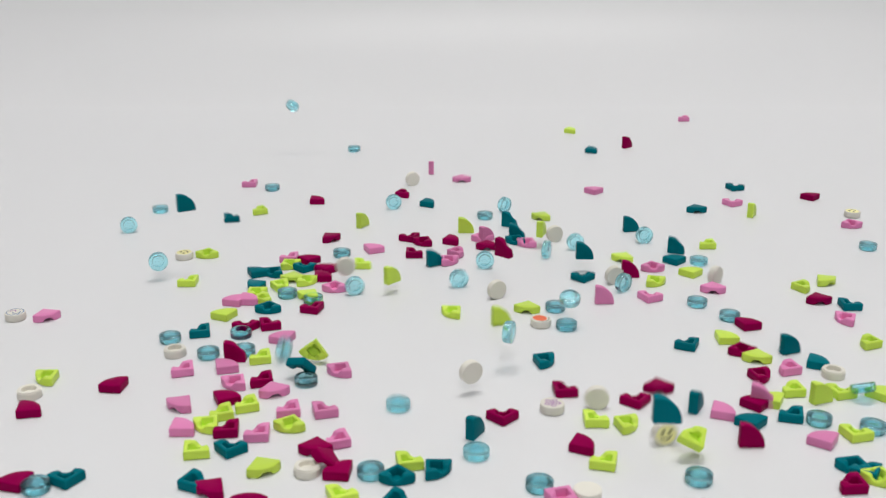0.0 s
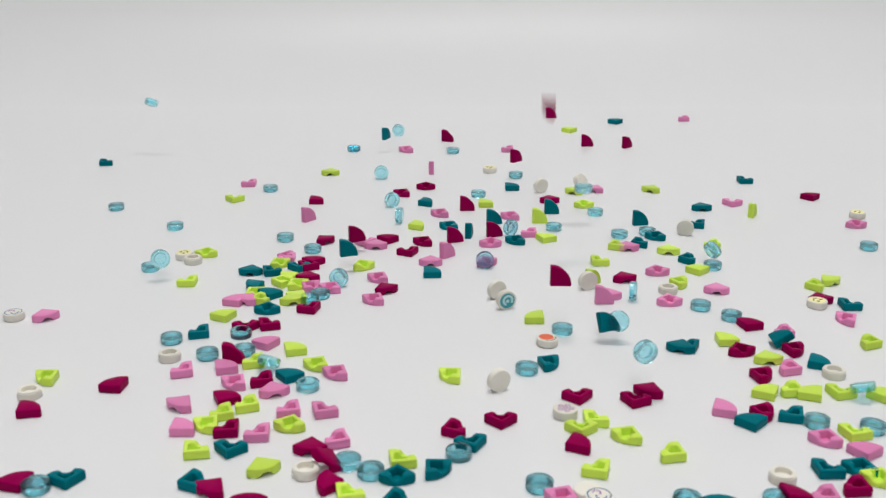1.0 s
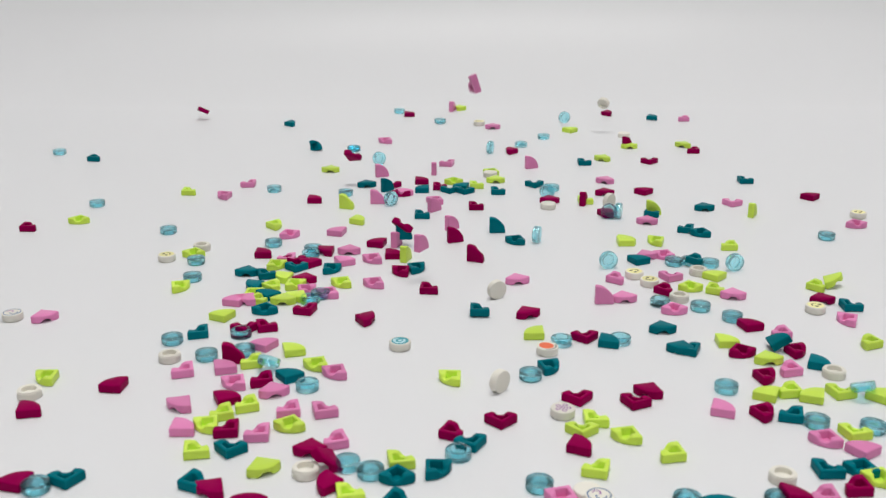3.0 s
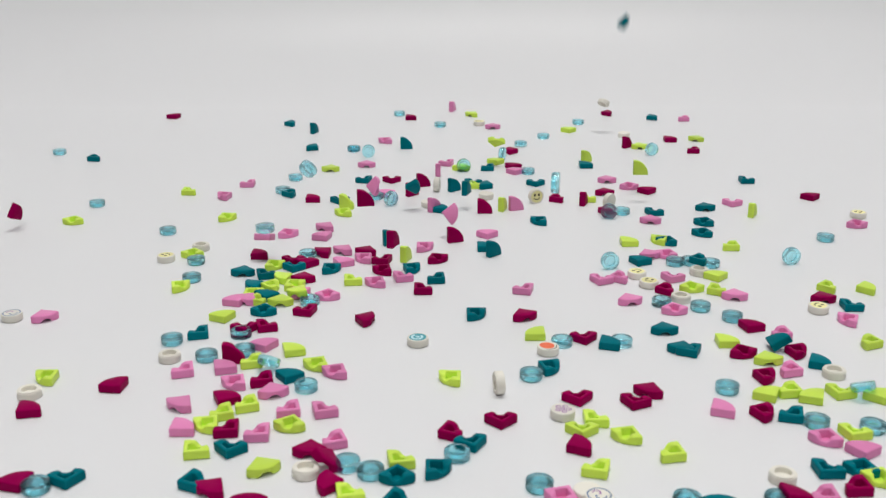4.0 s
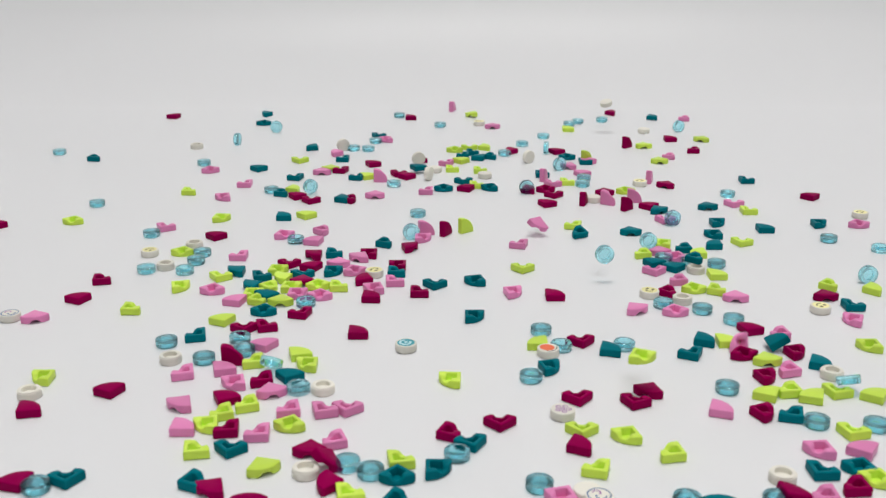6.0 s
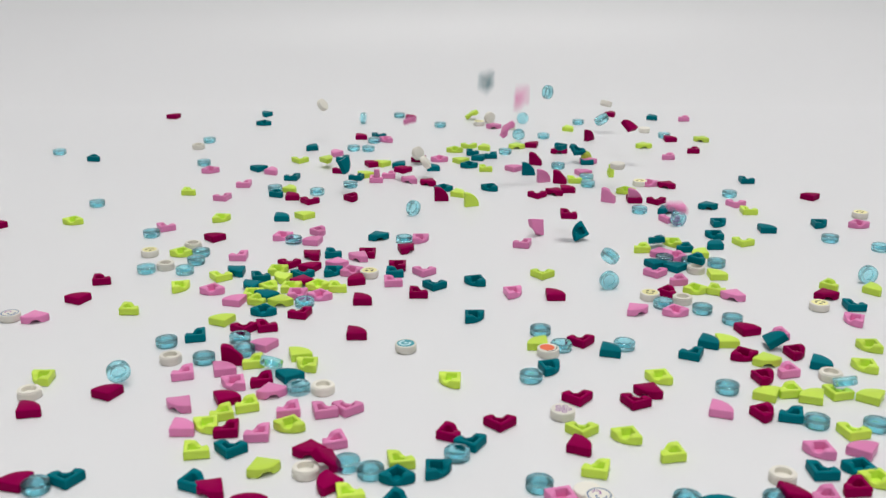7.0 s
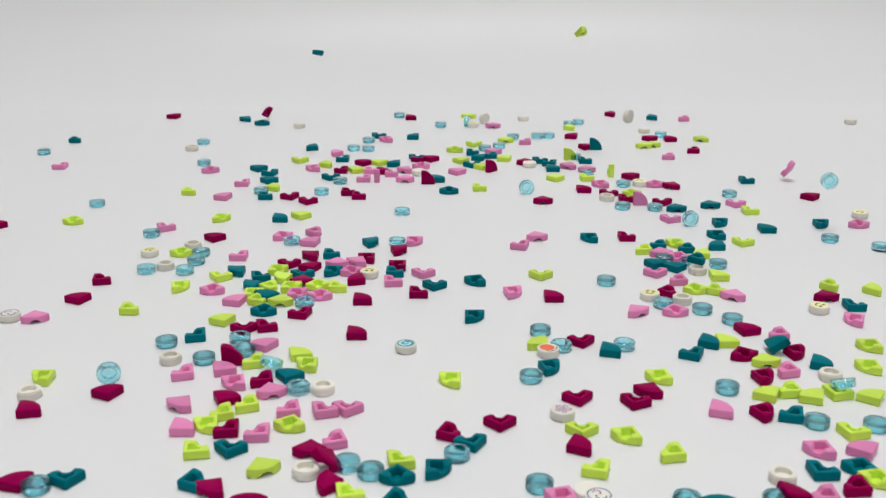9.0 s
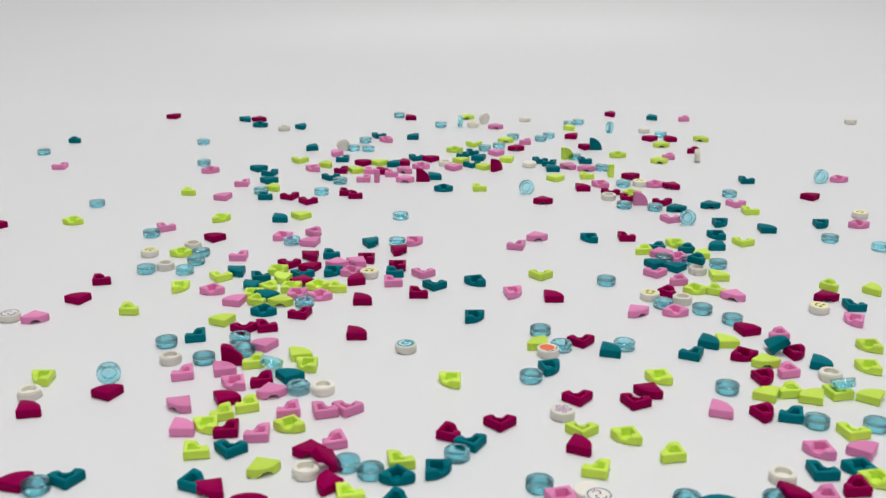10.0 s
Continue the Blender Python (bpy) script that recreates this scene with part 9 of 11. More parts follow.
    drop(p257, 'B', (4.24, -15.2, 552.9), (4.4, -10, 554.2, 0, 0, 0, 'f'), (4.5, -12, 557.4, 0, 0, 0, 'f'), (5, -14.9, 562.2, 0, 0, 0, 'f'), (5.3, -73.1, 595.6, 0, 0, 40, 's'), (5.5, -74.8, 597.5, 0, 0, 40, 's'), (5.7, -76.8, 597.5, 0, 0, 40, 's'), (6.8, -72.7, 601.2, 0, 0), (7, -73, 599.4, 0, 0), (7.5, -70.5, 599.4, 0, 0), (10, -70.5, 599.4, 0, 0))
    drop(p258, 'M', (4.85, -66.8, 575.1), (5.0, -62.4, 574.5, 0, 0, 225, 'f'), (6.48, -52.3, 585.8, 0, -47), (7, -51.9, 587.6, 0, -47), (7.5, -49.4, 594.9, 0, 0, 60, 'u'), (8, -56.3, 598.2, 0, 0), (8.5, -55.3, 598.2, 0, 0), (9, -55.3, 598.2, 0, 0), (9.5, -56.3, 598.2, 0, 0), (10, -56.3, 598.2, 0, 0))
    travel(p259, 'M', (0.0, 4.3, 511.3, 0, 0, 200, 'u'), (0.5, 5.7, 513.2, 0, 0, 20, 's'), (5.0, 15.9, 500.9, 0, 0, 300, 'u'), (5.5, 1.2, 524, 0, 0, 60, 's'), (7.0, -8.6, 619.0, 0, 0, 60, 'u'), (7.5, -15.4, 675.8, 0, 0, 225, 'f'), (8, -49.9, 588.8, 0, 0), (8.5, -48.5, 590.6, 0, 0), (9, -48.5, 590.6, 0, 0), (9.5, -49.2, 594.1, 0, 0), (10, -50.6, 592.4, 0, 0))
    travel(p260, 'B', (0.0, -27.4, 570.1, 0, 0, 20, 's'), (2.5, -29.2, 577.0, 0, 0, 45, 's'), (5.0, -37.8, 608.8, 0, 0, 45, 's'), (5.5, -29.3, 616.3, 0, 0, 0, 'f'), (7.0, -16.2, 558.8, 0, 0, 45, 's'), (7.5, -20.4, 561.7, 0, 0, 20, 's'), (7.6, -20.8, 560.1, 0, 0, 20, 's'), (8.6, -20.7, 558.6, 0, 0), (9, -22.2, 560.2, 0, 0), (9.5, -23.9, 555.5, 0, 0), (10, -22.8, 552.3, 0, 0))
    travel(p261, 'T', (0, 34.5, 538.3, 0, 0, 330, 's'), (0.5, 29.8, 533.4, 0, 0, 20, 's'), (0.7, 15.8, 521.2, 10.6, 0, 80, 's'), (1, 13.3, 521.2, 0, 0, 80, 's'), (1.5, 9.5, 593.2, 0, 0, 90, 'f'), (2, 9.3, 607.8, 0, 0, 300, 'u'), (2.5, 9.3, 607.8, 0, 0, 300, 'u'), (2.7, 10.9, 609.6, 0, 0, 300, 'u'), (3.42, 10.9, 609.6, 0, 0, 300, 'u'), (4, 12.8, 570.1, 8.5, 0, 70, 's'), (4.5, 20.4, 570.1, 0, 0, 270, 'u'), (5.0, 24.2, 531.0, 0, 0, 20, 's'), (5.5, 0.3, 606.5, 0, 0), (7.0, 0.3, 606.5, 0, 0), (7.5, 0.3, 606.5, 0, 0), (8.21, 20.4, 570.1, 0, 0, 270, 'u'), (8.8, 12.3, 595.6, 0, 7), (9, 3.4, 601.1, 0, -2), (9.5, 0.3, 606.5, 0, 0), (10, 0.3, 606.5, 0, 0))
    travel(p262, 'B', (0, -38.9, 441.4, 0, 0, 20, 's'), (0.1, -46.2, 442.5, 0, 0, 20, 's'), (0.5, -49.9, 457.8, 0, 0, 30, 's'), (1, -23.2, 545.2, 0, 0, 80, 's'), (1.5, -33.3, 647.4, 0, 0, 0, 's'), (2, -55.6, 595.3, 0, 0, 0, 'u'), (2.5, -56.2, 597, 0, 0, 0, 'u'), (4.0, -38.3, 590.5, 0, 0, 0, 'u'), (4.5, -37.1, 566.9, 0, 0, 0, 'f'), (5.0, 5.5, 498.5, 0, 0, 45, 's'), (5.5, -16.2, 517.5, 0, 0, 20, 's'), (7, -19.6, 512.9, 0, 0), (7.5, -21.4, 514.3, 0, 0), (8, -22.1, 510.2, 0, 0), (8.5, -22.9, 508.8, 0, 0), (10, -22.9, 508.8, 0, 0))
    travel(p263, 'P', (0.0, 2.8, 481.3, 0, 0, 135, 'f'), (1.0, 1.8, 490.4, 0, 0, 45, 's'), (1.5, 0.9, 500.9, 0, 0, 135, 'f'), (2.0, -13.8, 505.0, 0, 0, 135, 'f'), (2.5, -23.3, 506.8, 0, 0, 70, 's'), (4.0, -9.4, 500.9, 0, 0, 135, 'f'), (5.1, -11.9, 520.7, 0, 0), (5.5, -10.5, 516.5, 0, 0), (7, -11.8, 513.8, 0, 0), (7.5, -13.1, 516.5, 0, 0), (8, -13.9, 511, 0, 0), (8.5, -14.7, 509.7, 0, 0), (10, -14.7, 509.7, 0, 0))
    drop(p264, 'M', (1.35, -58.1, 645.1), (1.5, -62.4, 644.7, 0, 0, 0, 's'), (3.48, -44.1, 595.3, 0, 0, 90, 'f'), (4, -37.6, 493.4, 25.1, 0, 10, 's'), (4.5, -24.9, 493.4, 23.4, 0, 340, 's'), (4.9, -20.2, 493.4, 0, 2), (5, -19.6, 499.8, 0, 2), (5.5, -16.2, 501.1, 0, 0), (7, -18.2, 498.5, 0, 0), (7.5, -20, 498.5, 0, 0), (8, -20.8, 497.2, 0, 0), (8.5, -21.6, 496, 0, 0), (10, -21.6, 496, 0, 0))
    travel(p265, 'M', (0, 21.8, 502.8, 0, 0, 90, 'u'), (0.5, 13.1, 514.1, 0, 0, 120, 'f'), (1.0, 25.9, 521.9, 0, 0, 20, 's'), (1.5, 12.6, 555.3, 0, 0, 300, 'u'), (2.0, 19.9, 569.3, 0, 0, 270, 'u'), (2.5, 15.1, 484.5, 0, 0, 340, 's'), (4, -2.8, 483.7, 0, 0, 120, 'f'), (4.5, -2.4, 483.7, 0, 0, 120, 'f'), (4.6, -2.8, 483.7, 0, 0, 120, 'f'), (4.9, -17.8, 476.6, 0, 0), (5, -19.1, 476.6, 0, 0), (5.5, -21, 474.2, 0, 0), (10, -21, 474.2, 0, 0))
    drop(p266, 'T', (0.84, 6.4, 537.5), (1, 3.3, 534.5, 0, 0, 60, 'f'), (1.2, 8, 514.7, 0, 0, 60, 'f'), (2, 4.1, 490.9, 0, 0, 150, 'f'), (2.5, -9, 472.7, 0, 0, 150, 'f'), (4, -14.6, 470.3, 0, 0, 150, 'f'), (4.5, -17.5, 472.7, 0, 0, 150, 'f'), (4.7, -18.6, 469.1, 0, 0, 150, 'f'), (4.9, -20, 467.3, 0, 0), (5, -20.8, 467.3, 0, 0), (5.5, -21.6, 466.2, 0, 0), (7, -22.7, 465.1, 0, 0), (10, -22.7, 465.1, 0, 0))
    drop(p267, 'P', (0.35, -6.5, 479.0), (0.5, -5.9, 479.7, 0, 0, 90, 'u'), (1.96, -5.9, 479.7, 0, 0, 90, 'u'), (2.5, -10, 459.2, 14.5, 0, 60, 's'), (4, -18.6, 459.2, 0, 0, 240, 'f'), (4.9, -20.7, 455.6, 0, 0), (5, -21.1, 455.6, 0, 0), (5.5, -21.8, 453.4, 0, 0), (7, -23, 453.4, 0, 0), (10, -23, 453.4, 0, 0))
    drop(p268, 'P', (0.35, -26.6, 513.7), (0.5, -32.4, 519.0, 0, 0, 200, 'u'), (1, -29.4, 457.7, 0, 0, 60, 'f'), (1.5, -28.9, 456.5, 0, 0, 60, 'f'), (2, -29.1, 453.2, 0, 0, 60, 'f'), (2.5, -30.9, 451.1, 0, 0, 60, 'f'), (4, -30.2, 452.2, 0, 0, 60, 'f'), (4.5, -29.1, 453.2, 0, 0, 60, 'f'), (5, -29.1, 446.8, 0, 0, 60, 'f'), (5.5, -30.5, 444.7, 0, 0, 60, 'f'), (6.11, -30.5, 444.7, 0, 0, 60, 'f'), (6.8, -8.8, 466.6, 0, 0), (7, -8.8, 466.6, 0, 0), (7.5, -9.1, 464.3, 0, 0), (10, -9.1, 464.3, 0, 0))
    drop(p269, 'T', (1.85, 12.1, 545.4), (2.0, 12.3, 537.9, 0, 0, 70, 's'), (2.5, 12.8, 601.6, 0, 0, 265, 'f'), (4, -2.8, 457, 0, 0, 320, 'f'), (4.4, -4.2, 456.8, 0, 0), (4.5, -3.8, 455.7, 0, 0), (5, -3, 452.4, 0, 0), (5.5, -3.4, 451.3, 0, 0), (7, -3.8, 449.1, 0, 0), (10, -3.8, 449.1, 0, 0))
    travel(p270, 'M', (0.0, -14.4, 491.7, 0, 0, 225, 'f'), (0.5, -15.1, 492.6, 0, 0, 320, 'f'), (1.0, -27.9, 513.4, 0, 0, 270, 'u'), (1.5, -17.4, 488.4, 0, 0, 0, 's'), (2.0, -22.1, 492.9, 0, 0, 270, 'u'), (2.5, -6.3, 445.8, 0, -9), (4, -9.3, 443.7, 0, 0), (4.5, -10.9, 442.6, 0, 0), (5, -10.1, 440.5, 0, 0), (5.5, -10.4, 440.5, 0, 0), (7, -11.2, 439.5, 0, 0), (10, -11.2, 439.5, 0, 0))
    travel(p271, 'T', (0.0, 36.6, 511.3, 0, 0, 60, 'f'), (4.0, 24.3, 492.4, 0, 0, 45, 's'), (4.5, 21.3, 455.2, 16.2, 33), (5, 21.5, 455.2, 0, -19), (5.5, 14.8, 454.1, 0, 0), (10, 14.8, 454.1, 0, 0))
    drop(p272, 'T', (1.85, 19.5, 421.7), (2.0, 15.5, 418.7, 0, 0, 225, 'f'), (2.5, 15.0, 418.1, 0, 0, 225, 'f'), (3.81, 13.7, 415.6, 0, 0, 135, 'f'), (5.5, 12.7, 412.6, 0, 0), (10, 12.7, 412.6, 0, 0))
    travel(p273, 'P', (0, 42, 507.1, 0, 0, 60, 'f'), (0.5, 46.3, 536.4, 0, 0, 90, 'f'), (0.9, 46.6, 523.2, 0, 0, 315, 'f'), (1, 44.4, 523.2, 0, 0, 315, 'f'), (1.5, 25.4, 494.9, 0, 0, 60, 'u'), (2.0, 37.3, 476.8, 0, 0, 300, 'u'), (2.5, 33.6, 455.5, 0, 0, 100, 'u'), (3.5, 33.6, 455.5, 0, 0, 100, 'u'), (4, 22.6, 521.4, 0, 0, 270, 'u'), (4.5, 80.2, 481.3, 0, 0, 90, 'u'), (5, 32.5, 441.2, 0, 0), (5.5, 30.8, 440.1, 0, 0), (10, 30.8, 440.1, 0, 0))
    drop(p274, 'P', (4.85, 71.2, 612.1), (5.0, 66.8, 619.0, 0, 0, 100, 'u'), (5.5, 50.2, 523.9, 5.6, -15), (7, 48.1, 523.9, 3.3, -76), (7.5, 48.2, 523.9, 0, 0), (8, 48, 521, 0, 0), (8.5, 48.3, 519.7, 0, 0), (9, 47.6, 516.8, 0, 0), (10, 47.6, 516.8, 0, 0))
    drop(p275, 'P', (2.58, 3.6, 480), (4.0, 35.9, 443.6, 0, 0, 300, 'f'), (4.5, 34.9, 447.6, 0, 0, 300, 'f'), (5.5, 36.7, 503.6, 0, 0), (7, 39.9, 506.2, 0, 0), (7.5, 40, 507.5, 0, 0), (8, 38.9, 504.9, 0, 0), (8.5, 38.4, 503.6, 0, 0), (9, 38.4, 503.6, 0, 0), (9.5, 36.7, 503.6, 0, 0), (10, 36.7, 503.6, 0, 0))
    drop(p276, 'L', (0.85, 67.4, 445.8), (1.0, 67.4, 453.3, 0, 0, 45, 's'), (2.5, 89.7, 512.4, 0, 0, 225, 'u'), (4.0, 92.8, 508.8, 0, 0, 225, 'u'), (5.0, 35.7, 471.2, 0, 0, 45, 's'), (5.5, 34.2, 473.1, 0, 0, 265, 'f'), (7, 45.8, 463.2, 0, 0), (7.5, 44.9, 462.1, 0, 0), (10, 44.9, 462.1, 0, 0))
    drop(p277, 'M', (1.59, 16.7, 480), (1.8, 32.8, 425.8, 0, -103), (2, 35.9, 421.9, 0, -112), (2.5, 35.6, 418.1, 0, -112), (4, 33.8, 413.3, 0, -112), (4.5, 32.2, 406.9, 2.7, -112), (5, 25.8, 406.9, 0, -75), (5.5, 47.7, 434.8, 0, 0), (7, 48.7, 436.8, 0, 0), (7.5, 48.3, 436.8, 0, 0), (8, 47.7, 434.8, 0, 0), (10, 47.7, 434.8, 0, 0))
    travel(p278, 'B', (0, 7.1, 450.5, 0, 0, 10, 's'), (0.5, 42.2, 484.8, 0, 0, 20, 's'), (0.9, 58.7, 532.6, 0, 0, 0, 'f'), (1, 57.8, 532.6, 0, 0, 0, 'f'), (1.5, 51.0, 575.4, 0, 0, 20, 's'), (2.0, 61.2, 601.6, 0, 0, 0, 'u'), (2.5, 59.6, 591.7, 0, 0, 10, 's'), (3.14, 59.6, 591.7, 0, 0, 10, 's'), (4, 44.1, 405.8, 57, 0, 80, 's'), (4.5, 33, 405.8, 32, 0, 10, 's'), (4.9, 38.8, 405.8, 0, 14), (5, 38.7, 404.9, 0, 14), (5.5, 39.7, 399.6, 0, 0), (7, 39.2, 397.9, 0, 0), (10, 39.2, 397.9, 0, 0))
    drop(p279, 'Xt', (0.35, 40.3, 457.3), (0.5, 41.9, 456.0, 0, 0, 20, 's'), (1.0, 26.8, 425.2, 0, 0, 20, 's'), (1.5, 3.1, 417.5, 0, 0, 340, 's'), (2.0, -18.1, 400.5, 0, 0, 20, 's'), (2.5, -18, 380.9, 0, 0, 340, 's'), (2.7, -17.6, 383, 0, 0, 0, 'u'), (4, -9.9, 387.7, 0, 18), (4.5, -9.2, 386.9, 0, 18), (5, -10.9, 385.2, 0, 18), (5.5, -14.2, 383.5, 0, 0), (7, -14.5, 381.9, 0, 0), (10, -14.5, 381.9, 0, 0))
    travel(p280, 'L', (0, 35.7, 421.8, 0, 0, 80, 'u'), (0.5, 33.6, 422.8, 0, 0, 80, 'u'), (0.6, 33.2, 422.8, 0, 0, 80, 'u'), (0.8, 35.3, 416, 0, -8), (1, 38.2, 411.3, 0, 0), (1.5, 37.8, 406.7, 0, 0), (2, 37, 401.4, 0, 0), (2.5, 36.7, 397, 0, 0), (4, 37.2, 394.4, 0, 0), (4.5, 37.1, 393.5, 0, 0), (5, 37, 388.5, 0, 0), (5.5, 37.4, 385.2, 0, 0), (10, 37.4, 385.2, 0, 0))
    travel(p281, 'Xo', (0.0, 40.2, 406.6, 0, 0, 0, 'u'), (0.5, 38.5, 390, 0, -2), (1, 41.1, 387.5, 0, 0), (1.5, 41.2, 385, 0, 0), (2, 40.7, 383.4, 0, 0), (2.5, 40.3, 379.4, 0, 0), (4, 40.6, 379.4, 0, 0), (4.5, 40, 379.4, 0, 0), (5, 40, 379.4, 0, 0), (5.5, 40.5, 377.7, 0, 0), (10, 40.5, 377.7, 0, 0))
    travel(p282, 'B', (0, 50.4, 403.4, 0, 0, 0, 'u'), (0.5, 48.9, 402.5, 0, 0, 0, 'u'), (1, 48.2, 399, 0, 0, 0, 'u'), (1.2, 47.7, 399.1, 0, 0), (1.5, 47.8, 396.5, 0, 0), (2, 47.2, 393.9, 0, 0), (2.5, 46.7, 388.8, 0, 0), (4, 46.8, 387.2, 0, 0), (4.5, 46.7, 386.3, 0, 0), (5, 46.3, 385.5, 0, 0), (5.5, 46.1, 383, 0, 0), (10, 46.1, 383, 0, 0))
    drop(p283, 'M', (0.66, 38.2, 426.9), (0.7, 38.7, 426.9, 0, 0, 0, 's'), (1, 45.6, 393.8, 22.8, 0, 0, 's'), (1.5, 50, 393.8, 6.3, 0, 0, 's'), (1.8, 48.3, 393.8, 4.8, 0, 0, 's'), (2.1, 57.5, 393.8, 0, 0), (2.5, 57, 392.9, 0, 0), (4, 55.8, 391.2, 0, 0), (4.5, 55.4, 391.2, 0, 0), (5, 55, 390.4, 0, 0), (5.5, 54.4, 387.9, 0, 0), (10, 54.4, 387.9, 0, 0))
    travel(p284, 'T', (0, 38.4, 369.7, 0, 0), (0.5, 39.9, 367.4, 0, 0), (1, 39.9, 367.4, 0, 0), (1.5, 39.8, 366.6, 0, 0), (2, 39.8, 366.6, 0, 0), (2.5, 39.6, 365.1, 0, 0), (4, 39.8, 363.7, 0, 0), (10, 39.8, 363.7, 0, 0))
    travel(p285, 'B', (0, 24.5, 366, 10.8, 0, 70, 's'), (0.5, 29.2, 366, 0, 0, 20, 's'), (0.6, 31.3, 364.1, 0, 6), (1, 31.2, 362.6, 0, 6), (1.5, 32.1, 358.2, 0, 0), (2, 32.1, 358.2, 0, 0), (2.5, 32.1, 357.5, 0, 0), (4, 32.4, 357.5, 0, 0), (4.5, 32.3, 356, 0, 0), (10, 32.3, 356, 0, 0))
    travel(p286, 'M', (0.0, 67.4, 337.2, 0, 0, 275, 'f'), (0.5, 47.5, 341.3, 0, 0), (1, 47.4, 340.6, 0, 0), (2, 47.4, 340.6, 0, 0), (2.5, 47.3, 339.3, 0, 0), (10, 47.3, 339.3, 0, 0))
    drop(p287, 'M', (0.84, 1.2, 323.7), (1, 3.9, 316.1, 0, 0), (1.5, 3.9, 314.4, 0, 0), (2, 3.4, 314.4, 0, 0), (2.5, 3.1, 314.4, 0, 0), (4, 2.8, 314.4, 0, 0), (4.5, 2.2, 313.8, 0, 0), (10, 2.2, 313.8, 0, 0))
    travel(p288, 'T', (0, 10.4, 314.5, 0, 0, 60, 's'), (0.5, 7.9, 309.1, 0, 0), (1, 9, 307.5, 0, 0), (10, 9, 307.5, 0, 0))
    travel(p289, 'B', (0.0, 10.6, 301.3, 0, 0, 0, 'u'), (0.5, 5.1, 301.4, 0, 0), (1, 5, 300.8, 0, 0), (2.5, 5, 300.8, 0, 0), (4, 4.5, 300.3, 0, 0), (10, 4.5, 300.3, 0, 0))
    travel(p291, 'Xp', (0, 37.7, 332, 0, -2), (0.5, 41.6, 328.8, 0, 0), (1, 41.8, 328.2, 0, 0), (1.5, 41, 328.8, 0, 0), (2.5, 41, 328.8, 0, 0), (4, 40.9, 327.6, 0, 0), (10, 40.9, 327.6, 0, 0))
    drop(p292, 'L', (0.35, 52.4, 314.6), (0.5, 46, 316.1, 0, 0), (1, 45.9, 317.3, 0, 0), (1.5, 46, 316.1, 0, 0), (10, 46, 316.1, 0, 0))
    travel(p293, 'M', (0, 44.9, 305.8, 0, 0), (0.5, 43.8, 306.4, 0, 0), (2, 43.8, 306.4, 0, 0), (2.5, 44, 305.3, 0, 0), (10, 44, 305.3, 0, 0))
    travel(p295, 'L', (0, 50.7, 295.6, 0, 1), (0.5, 47.7, 291, 0, 0), (10, 47.7, 291, 0, 0))
    drop(p297, 'Xb', (0.66, 47.0, 271.3), (0.7, 46.9, 269.6, 0, -4), (1, 45, 268.7, 0, 0), (10, 45, 268.7, 0, 0))
    travel(p298, 'T', (0, 64, 459.2, 0, 0, 270, 'f'), (0.5, 68.2, 391.1, 36.5, 0, 70, 's'), (1, 64.8, 391.1, 6.3, 77), (1.5, 64.5, 391.1, 0, 0), (2, 64.5, 388.6, 0, 0), (2.5, 65, 387.8, 0, 0), (4, 65, 385.3, 0, 0), (4.5, 64.4, 383.7, 0, 0), (5, 64.9, 382.1, 0, 0), (5.5, 64.6, 380.4, 0, 0), (7, 64.4, 378.8, 0, 0), (10, 64.4, 378.8, 0, 0))
    travel(p299, 'B', (0, 51.6, 405.5, 10.7, 22), (0.5, 71.8, 405.5, 0, 76), (1, 69, 389.9, 7.4, 76), (1.5, 68.7, 389.9, 0, 0), (2, 68.6, 389.1, 0, 0), (2.5, 69.8, 389.9, 0, 0), (4, 70.4, 387.4, 0, 0), (4.5, 72.1, 387.4, 0, 0), (5, 71.6, 386.6, 0, 0), (5.5, 70.9, 384.1, 0, 0), (10, 70.9, 384.1, 0, 0))
    travel(p300, 'T', (0.0, 133.9, 379.8, 0, 0, 20, 's'), (0.5, 92.4, 382.6, 0, -132), (1, 92.5, 381.8, 0, -132), (1.5, 92.3, 381, 0, -132), (2.5, 92.3, 381, 0, -132), (4, 92.5, 380.2, 0, -132), (4.5, 90.3, 399.5, 0, -67), (5, 89.8, 396.9, 0, -67), (5.5, 99.8, 391.8, 0, 3), (7, 104.4, 386.8, 0, 0), (10, 104.4, 386.8, 0, 0))
    travel(p301, 'T', (0, 95.8, 384.6, 0, 0), (0.5, 95.5, 384.6, 0, 0), (1, 95.5, 382.9, 0, 0), (1.5, 95.6, 382.1, 0, 0), (2, 95.5, 381.3, 0, 0), (2.5, 95.3, 380.5, 0, 0), (4, 95.3, 378.8, 0, 0), (4.5, 95.8, 378.1, 0, 0), (5, 95.6, 377.3, 0, 0), (5.5, 95.1, 376.5, 0, 0), (7, 95.6, 375.7, 0, 0), (10, 95.6, 375.7, 0, 0))
    travel(p302, 'L', (0, 112.3, 390.7, 0, 0), (0.5, 112.1, 389.8, 0, 0), (1, 111.9, 389, 0, 0), (1.5, 111.5, 387.3, 0, 0), (10, 111.5, 387.3, 0, 0))
    travel(p303, 'L', (0, 51.1, 323.1, 0, 0, 225, 'f'), (5.63, 51.1, 323.1, 0, 0, 225, 'f'), (6.2, 79.2, 355.5, 0, 0), (10, 79.2, 355.5, 0, 0))
    travel(p304, 'M', (0, 77.2, 347.3, 0, 0, 90, 'u'), (0.2, 64.2, 296.3, 0, 79), (0.5, 72.8, 345.5, 0, 0), (1, 73.2, 344.1, 0, 0), (10, 73.2, 344.1, 0, 0))
